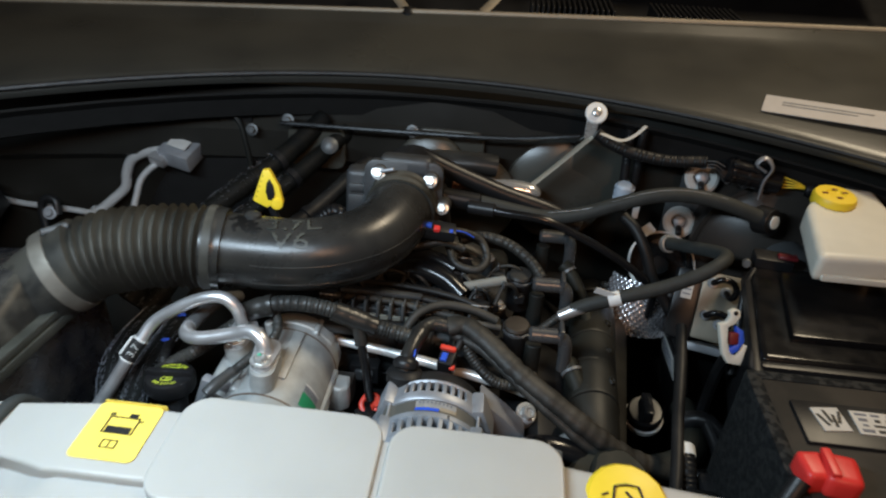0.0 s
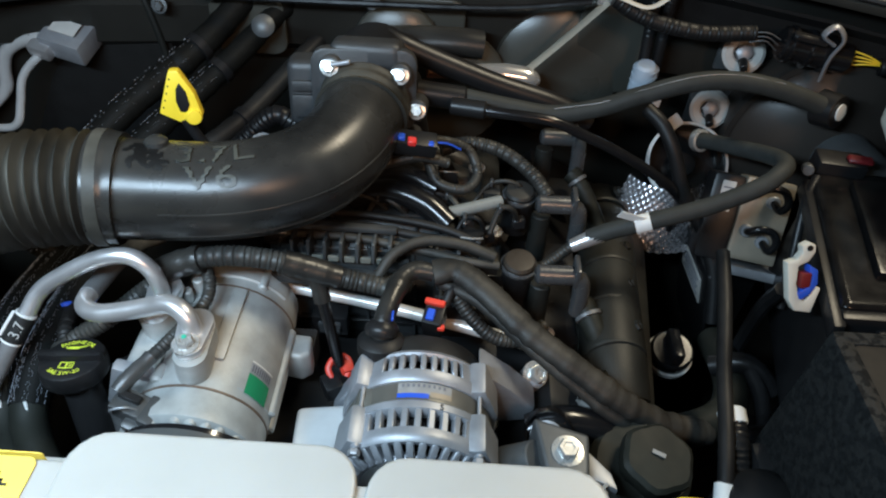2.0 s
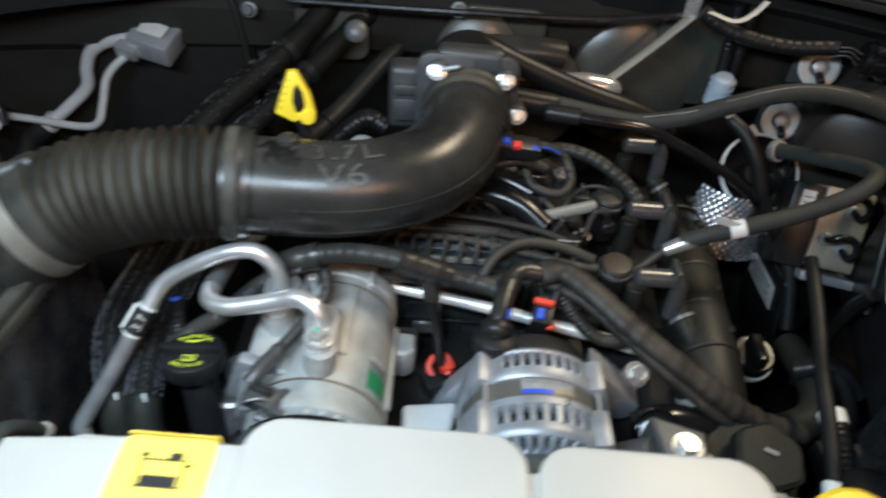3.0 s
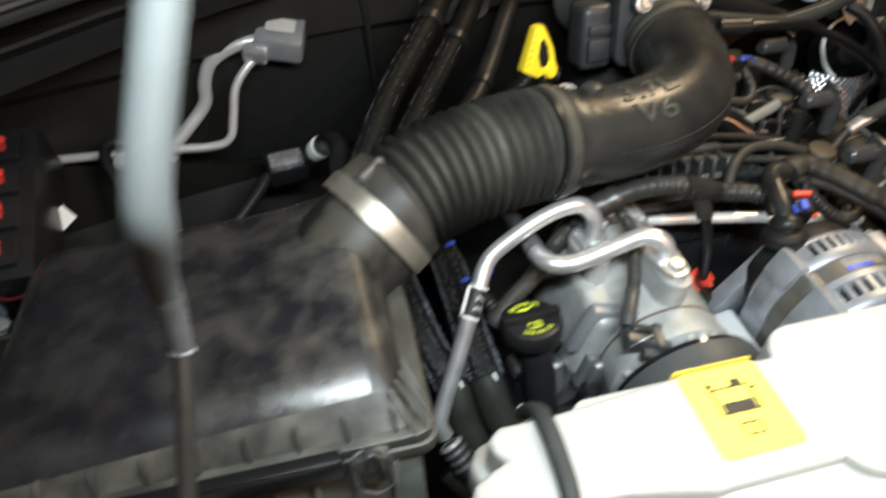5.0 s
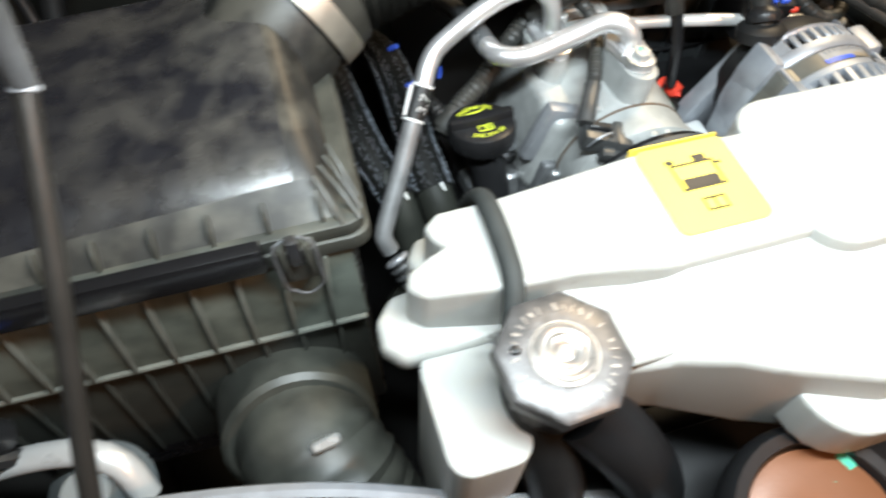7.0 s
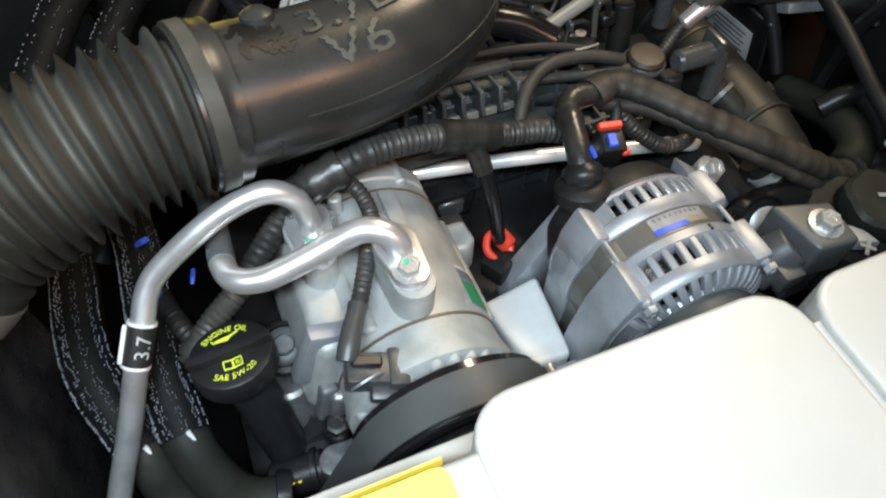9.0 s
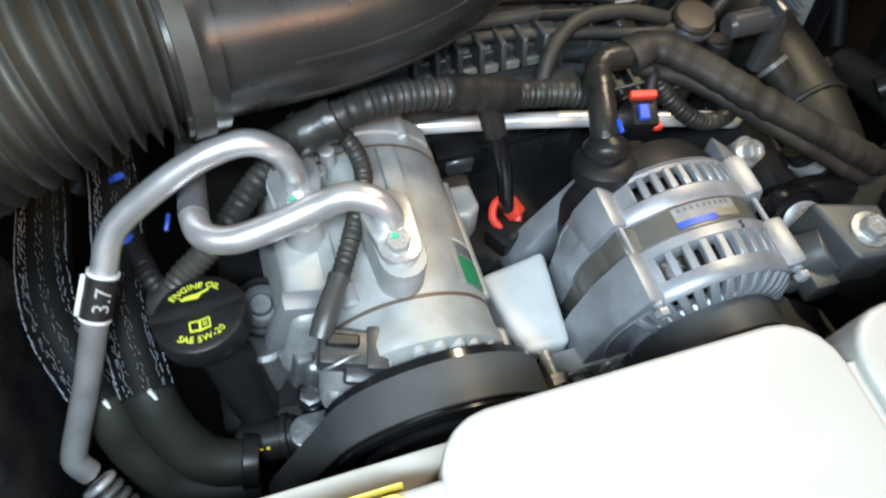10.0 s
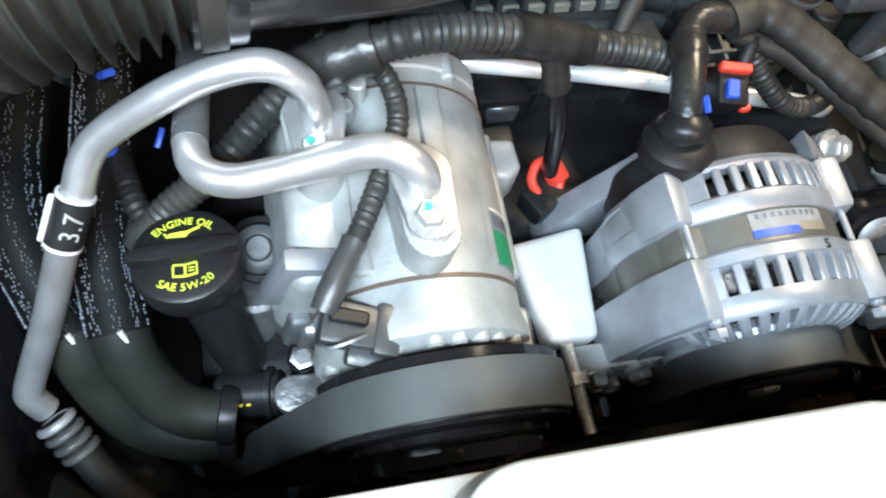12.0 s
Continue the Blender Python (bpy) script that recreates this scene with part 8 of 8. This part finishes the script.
    for pts, r in (([(0.181, 0.934, 0.984), (0.190, 0.926, 0.978), (0.205, 0.908, 0.962), (0.217, 0.878, 0.944), (0.222, 0.845, 0.93)], 0.0105), ([(0.183, 0.752, 0.946), (0.190, 0.738, 0.942), (0.199, 0.717, 0.932), (0.206, 0.695, 0.912)], 0.0125)):
        bh = thing("breather_hose", pts[0], "short dusty black breather hose with a pale clamp ring", "hose", "breather hoses")
        part("hose", tube(pts, r, 16, 0.004, swell=taped(5)), HOSE, bh)
        part("clamp_ring", lathe([(r, -0.0025), (r + 0.002, -0.002), (r + 0.002, 0.002), (r, 0.0025)], pts[1], Vector(pts[2]) - Vector(pts[0]), 20), CASE, bh, "pale clamp ring")
    h = thing("coolant_crossover_hose", (0.27, 0.66, 0.87), "dusty black coolant hose bending round the engine corner", "hose")
    part("hose", tube([(0.185, 0.665, 0.93), (0.21, 0.64, 0.905), (0.245, 0.635, 0.885), (0.298, 0.648, 0.875), (0.342, 0.672, 0.875), (0.362, 0.72, 0.87), (0.372, 0.80, 0.84)], 0.019, 18, 0.006), HOSE, h)
    part("clamp", lathe([(0.019, -0.005), (0.0215, -0.005), (0.0215, 0.005), (0.019, 0.005)], (0.193, 0.655, 0.921), (0.6, -0.6, -0.5), 24), STEEL, h)
    o = thing("filler_cap_black", (0.28, 0.70, 0.86), "black round cap with a white band between the hoses", "cap")
    part("cap", rod((0.308, 0.770, 0.83), (0.306, 0.760, 0.868), 0.026, 0.025, 0.003, 28), GLOSS, o)
    part("band", lathe([(0.0255, 0), (0.0275, 0.001), (0.0275, 0.009), (0.0255, 0.010)], (0.3075, 0.767, 0.842), (-0.05, -0.25, 1), 28), PAPER, o, "white band")
    part("grip", box((0.306, 0.758, 0.875), (0.014, 0.04, 0.02), 0.003), GLOSS, o)
    p = thing("power_steering_reservoir", (0.225, 0.575, 0.88), "black power steering reservoir cap with a red strip", "reservoir")
    part("tank", rod((0.225, 0.585, 0.86), (0.225, 0.578, 0.925), 0.05, 0.047, 0.006, 32), HOSE, p)
    part("cap", lathe([(0, 0), (0.03, 0), (0.032, 0.003), (0.032, 0.018), (0.028, 0.022), (0, 0.023)], (0.232, 0.575, 0.93), (0.05, -0.15, 1), 24, lambda k: 1.0 + 0.05 * math.cos(k * math.pi / 2)), HOSE, p)
    part("red_strip", tube([(0.209, 0.641, 0.866), (0.222, 0.637, 0.876), (0.237, 0.631, 0.889)], 0.0048, 10, 0.004, flat=0.6), RED, p, "dark red curved strip")
    part("white_mark", box((0.232, 0.573, 0.9545), (0.012, 0.004, 0.0006), 0, 1, (0, 0, -25)), GRIME, p)
    e = thing("tensioner_arm", (0.14, 0.60, 0.9), "glossy black tensioner bracket with a steel roller bolt", "bracket")
    part("arm", tube([(0.125, 0.612, 0.915), (0.15, 0.617, 0.925), (0.185, 0.618, 0.92), (0.22, 0.61, 0.90)], 0.016, 16, 0.006), GLOSS, e)
    part("bolt", bolt_mesh((0.138, 0.593, 0.935), (-0.2, -0.7, 0.7), 0.008, 0.009), STEEL, e)
    part("bolt_washer", lathe([(0, 0), (0.015, 0), (0.016, 0.002), (0.012, 0.004), (0, 0.004)], (0.138, 0.596, 0.931), (-0.2, -0.7, 0.7), 24), DULLALU, e)
    part("cup", lathe([(0.02, 0), (0.022, 0.003), (0.024, -0.01), (0.02, -0.03)], (0.140, 0.600, 0.930), (-0.2, -0.7, 0.7), 28), GLOSS, e)
    t = thing("taped_cable", (0.31, 0.60, 0.9), "black cable upright with white tape rings and a red plug", "cable")
    part("cable", tube([(0.334, 0.80, 0.99), (0.326, 0.74, 0.975), (0.314, 0.67, 0.955), (0.303, 0.60, 0.94), (0.292, 0.54, 0.92), (0.285, 0.50, 0.88)], 0.0075, 12, 0.006), RUBBER, t)
    for a0, b0 in (((0.296, 0.562, 0.928), (0.2925, 0.5445, 0.9215)),):
        part("white_tape", rod(a0, b0, 0.0092, 0.0092, 0.001, 16), PAPER, t, "white tape ring")
    part("conduit", tube([(0.318, 0.622, 0.935), (0.318, 0.60, 0.925), (0.319, 0.57, 0.90), (0.32, 0.55, 0.86)], 0.012, 14, 0.002, swell=ribbed(0.006, 0.1)), BLACK, t)
    part("white_end", rod((0.317, 0.635, 0.937), (0.318, 0.618, 0.934), 0.0135, 0.0125, 0.002, 12), PAPER, t, "white plastic collar")
    for x in (0.345, 0.366):
        part("red_plug", box((x, 0.585, 0.92), (0.008, 0.012, 0.016), 0.002, 1), RED, t, "small red plug")
    part("plug_body", box((0.356, 0.592, 0.905), (0.05, 0.03, 0.05), 0.006), BLACK, t)
    d = thing("round_boot", (0.34, 0.55, 0.88), "dull black domed rubber boot beside the battery", "boot")
    part("dome", lathe([(0, 0.05), (0.02, 0.048), (0.034, 0.038), (0.04, 0.02), (0.041, 0.0), (0.038, -0.04)], (0.328, 0.545, 0.895), (0, -0.1, 1), 28), RUBBER, d)
    f = thing("fan_linkage", (0.35, 0.70, 0.86), "dull black steel linkage arms low beside the battery", "linkage")
    part("arm", tube([(0.34, 0.73, 0.88), (0.37, 0.72, 0.90), (0.40, 0.70, 0.88)], 0.012, 12, 0.006), BLACK, f)
    part("arm", tube([(0.372, 0.715, 0.90), (0.385, 0.69, 0.88), (0.39, 0.665, 0.85)], 0.009, 12, 0.006), BLACK, f)
    part("arm", tube([(0.34, 0.66, 0.86), (0.37, 0.65, 0.87), (0.41, 0.66, 0.86)], 0.011, 12, 0.006), BLACK, f)


# ---- at the firewall behind the filter box ----
def build_evaporator_pipes():
    e = thing("evaporator_fitting", (-0.48, 1.08, 1.02), "grey aluminium block joining two refrigerant pipes at the firewall", "pipe fitting")
    part("block", box((-0.487, 1.085, 1.042), (0.06, 0.055, 0.034), 0.005, 2, (18, 8, -12)), DULLALU, e)
    part("label", box((-0.485, 1.075, 1.0622), (0.036, 0.022, 0.0008), 0, 1, (18, 8, -12)), FADED, e, "small white label")
    part("clip", box((-0.52, 1.07, 1.035), (0.03, 0.03, 0.02), 0.004, 2, (18, 8, -12)), ALU, e)
    a = thing("suction_line", (-0.62, 1.05, 0.93), "aluminium refrigerant pipe with a crimped ferrule behind the filter box", "pipe")
    part("pipe", tube([(-0.505, 1.08, 1.045), (-0.545, 1.078, 1.040), (-0.578, 1.077, 1.022), (-0.592, 1.074, 0.995), (-0.598, 1.07, 0.968), (-0.625, 1.058, 0.942), (-0.655, 1.045, 0.918)], 0.0088, 18, 0.005), SATINALU, a)
    d = Vector((-0.72, -0.3, -0.6)).normalized()
    for k in range(3):
        part("crimp", lathe([(0.0100, -0.004), (0.0135, -0.003), (0.0135, 0.003), (0.0100, 0.004)], Vector((-0.648, 1.048, 0.923)) + d * 0.011 * k, d, 20), SATINALU, a, "crimped ferrule ring")
    part("hose", tube([(-0.66, 1.043, 0.913), (-0.69, 1.03, 0.885), (-0.70, 1.0, 0.83), (-0.70, 0.95, 0.78), (-0.69, 0.9, 0.75)], 0.0145, 16, 0.006), RUBBER, a, "black rubber hose")
    b = thing("liquid_line", (-0.6, 1.03, 0.93), "thin aluminium line crossing to the fender", "pipe")
    part("line", tube([(-0.50, 1.075, 1.036), (-0.53, 1.062, 1.022), (-0.553, 1.05, 0.998), (-0.563, 1.038, 0.965), (-0.573, 1.028, 0.938), (-0.60, 1.026, 0.930), (-0.68, 1.03, 0.934), (-0.78, 1.033, 0.936), (-0.82, 1.03, 0.945)], 0.0055, 14, 0.005), SATINALU, b)
    h = thing("lifting_eye", (-0.70, 1.02, 0.95), "dark wire loop with a small steel bolt behind the filter box", "bracket")
    part("loop", tube([(-0.70, 0.96, 0.84), (-0.712, 0.99, 0.90), (-0.722, 1.005, 0.945), (-0.712, 1.01, 0.965), (-0.695, 1.01, 0.962), (-0.69, 1.0, 0.94)], 0.007, 10, 0.006), BLACK, h)
    part("bolt", bolt_mesh((-0.700, 0.995, 0.945), (0.1, -0.8, 0.5), 0.008, 0.008), DULLALU, h)
    for k, pts in enumerate(([(-0.46, 0.80, 0.93), (-0.42, 0.88, 0.98), (-0.37, 0.96, 1.02), (-0.30, 1.05, 1.06), (-0.24, 1.13, 1.11)], [(-0.43, 0.79, 0.92), (-0.39, 0.87, 0.965), (-0.335, 0.95, 1.0), (-0.27, 1.03, 1.04), (-0.2, 1.13, 1.09)], [(-0.40, 0.79, 0.90), (-0.35, 0.86, 0.94), (-0.30, 0.93, 0.965), (-0.24, 1.0, 0.99), (-0.16, 1.13, 1.04)])):
        fh = thing("firewall_hose", pts[2], "black braided hose rising to the firewall", "hose", "firewall hoses")
        part("hose", tube(pts, 0.017 - 0.002 * k, 16, 0.008, swell=taped(k + 11)), BRAID if k < 2 else RUBBER, fh)
        if k < 2:
            tagged(part("fleck_pattern", dashes(pts[:4], 0.0182 - 0.002 * k, (35, 62, 88, 115), spots=0.25), FLECK, fh), "sparse fine white threads", kind="stuff")
        part("clamp", lathe([(0.016 - 0.002 * k, -0.006), (0.0195 - 0.002 * k, -0.005), (0.0195 - 0.002 * k, 0.005), (0.016 - 0.002 * k, 0.006)], pts[3], Vector(pts[4]) - Vector(pts[2]), 24), BLACK, fh, "black hose clamp")
    c = thing("left_bank_coil", (-0.22, 0.87, 0.97), "black ignition coil and conduit beside the dipstick", "ignition coil")
    part("barrel", rod((-0.245, 0.90, 0.98), (-0.20, 0.885, 0.985), 0.022), BLACK, c)
    part("bolt", bolt_mesh((-0.178, 0.872, 1.04), (0.1, -0.5, 0.9), 0.011, 0.01), DULLALU, c)
    part("post", rod((-0.178, 0.875, 0.95), (-0.178, 0.872, 1.038), 0.015), BLACK, c)
    part("conduit", tube([(-0.26, 0.93, 0.96), (-0.22, 0.945, 1.0), (-0.185, 0.95, 1.03), (-0.16, 0.95, 1.02)], 0.012, 14, 0.002, swell=ribbed(0.006, 0.12)), BLACK, c)
    k = thing("coil_plug", (-0.5, 1.03, 0.88), "black plug with a silver checkered sleeve behind the filter box", "connector")
    part("plug", box((-0.508, 1.03, 0.877), (0.055, 0.04, 0.03), 0.004, 2, (10, 0, 8)), BLACK, k)
    part("sleeve", box((-0.508, 1.025, 0.894), (0.045, 0.028, 0.008), 0.003, 2, (10, 0, 8)), QUILT, k, "silver checkered sleeve")
    part("lead", tube([(-0.535, 1.02, 0.875), (-0.56, 0.99, 0.86), (-0.60, 0.95, 0.84)], 0.009, 10, 0.006), BLACK, k)
    part("lead", tube([(-0.48, 1.03, 0.88), (-0.45, 1.0, 0.93), (-0.44, 0.93, 0.96), (-0.45, 0.86, 0.95)], 0.014, 12, 0.006), BLACK, k)
    part("tape_ring", rod((-0.466, 1.02, 0.905), (-0.458, 1.01, 0.918), 0.0155, 0.0155, 0.002, 16), PAPER, k, "white tape ring")


build_garage()
build_cowl()
build_firewall()
build_bay()
build_mounts()
build_airbox()
build_intake_tube()
build_bottle()
build_battery()
build_fuse_box()
build_reservoir()
build_manifold()
build_compressor()
build_alternator()
build_belt()
build_throttle_body()
build_inlet_duct()
build_control_module()
build_prop_rod()
build_radiator_cap()
build_ac_pipes()
build_oil_filler()
build_front_hoses()
build_fuel_rail()
build_coils()
build_wiring()
build_upper_pipes()
build_strut_area()
build_module_area()
build_evaporator_pipes()
build_dipstick()
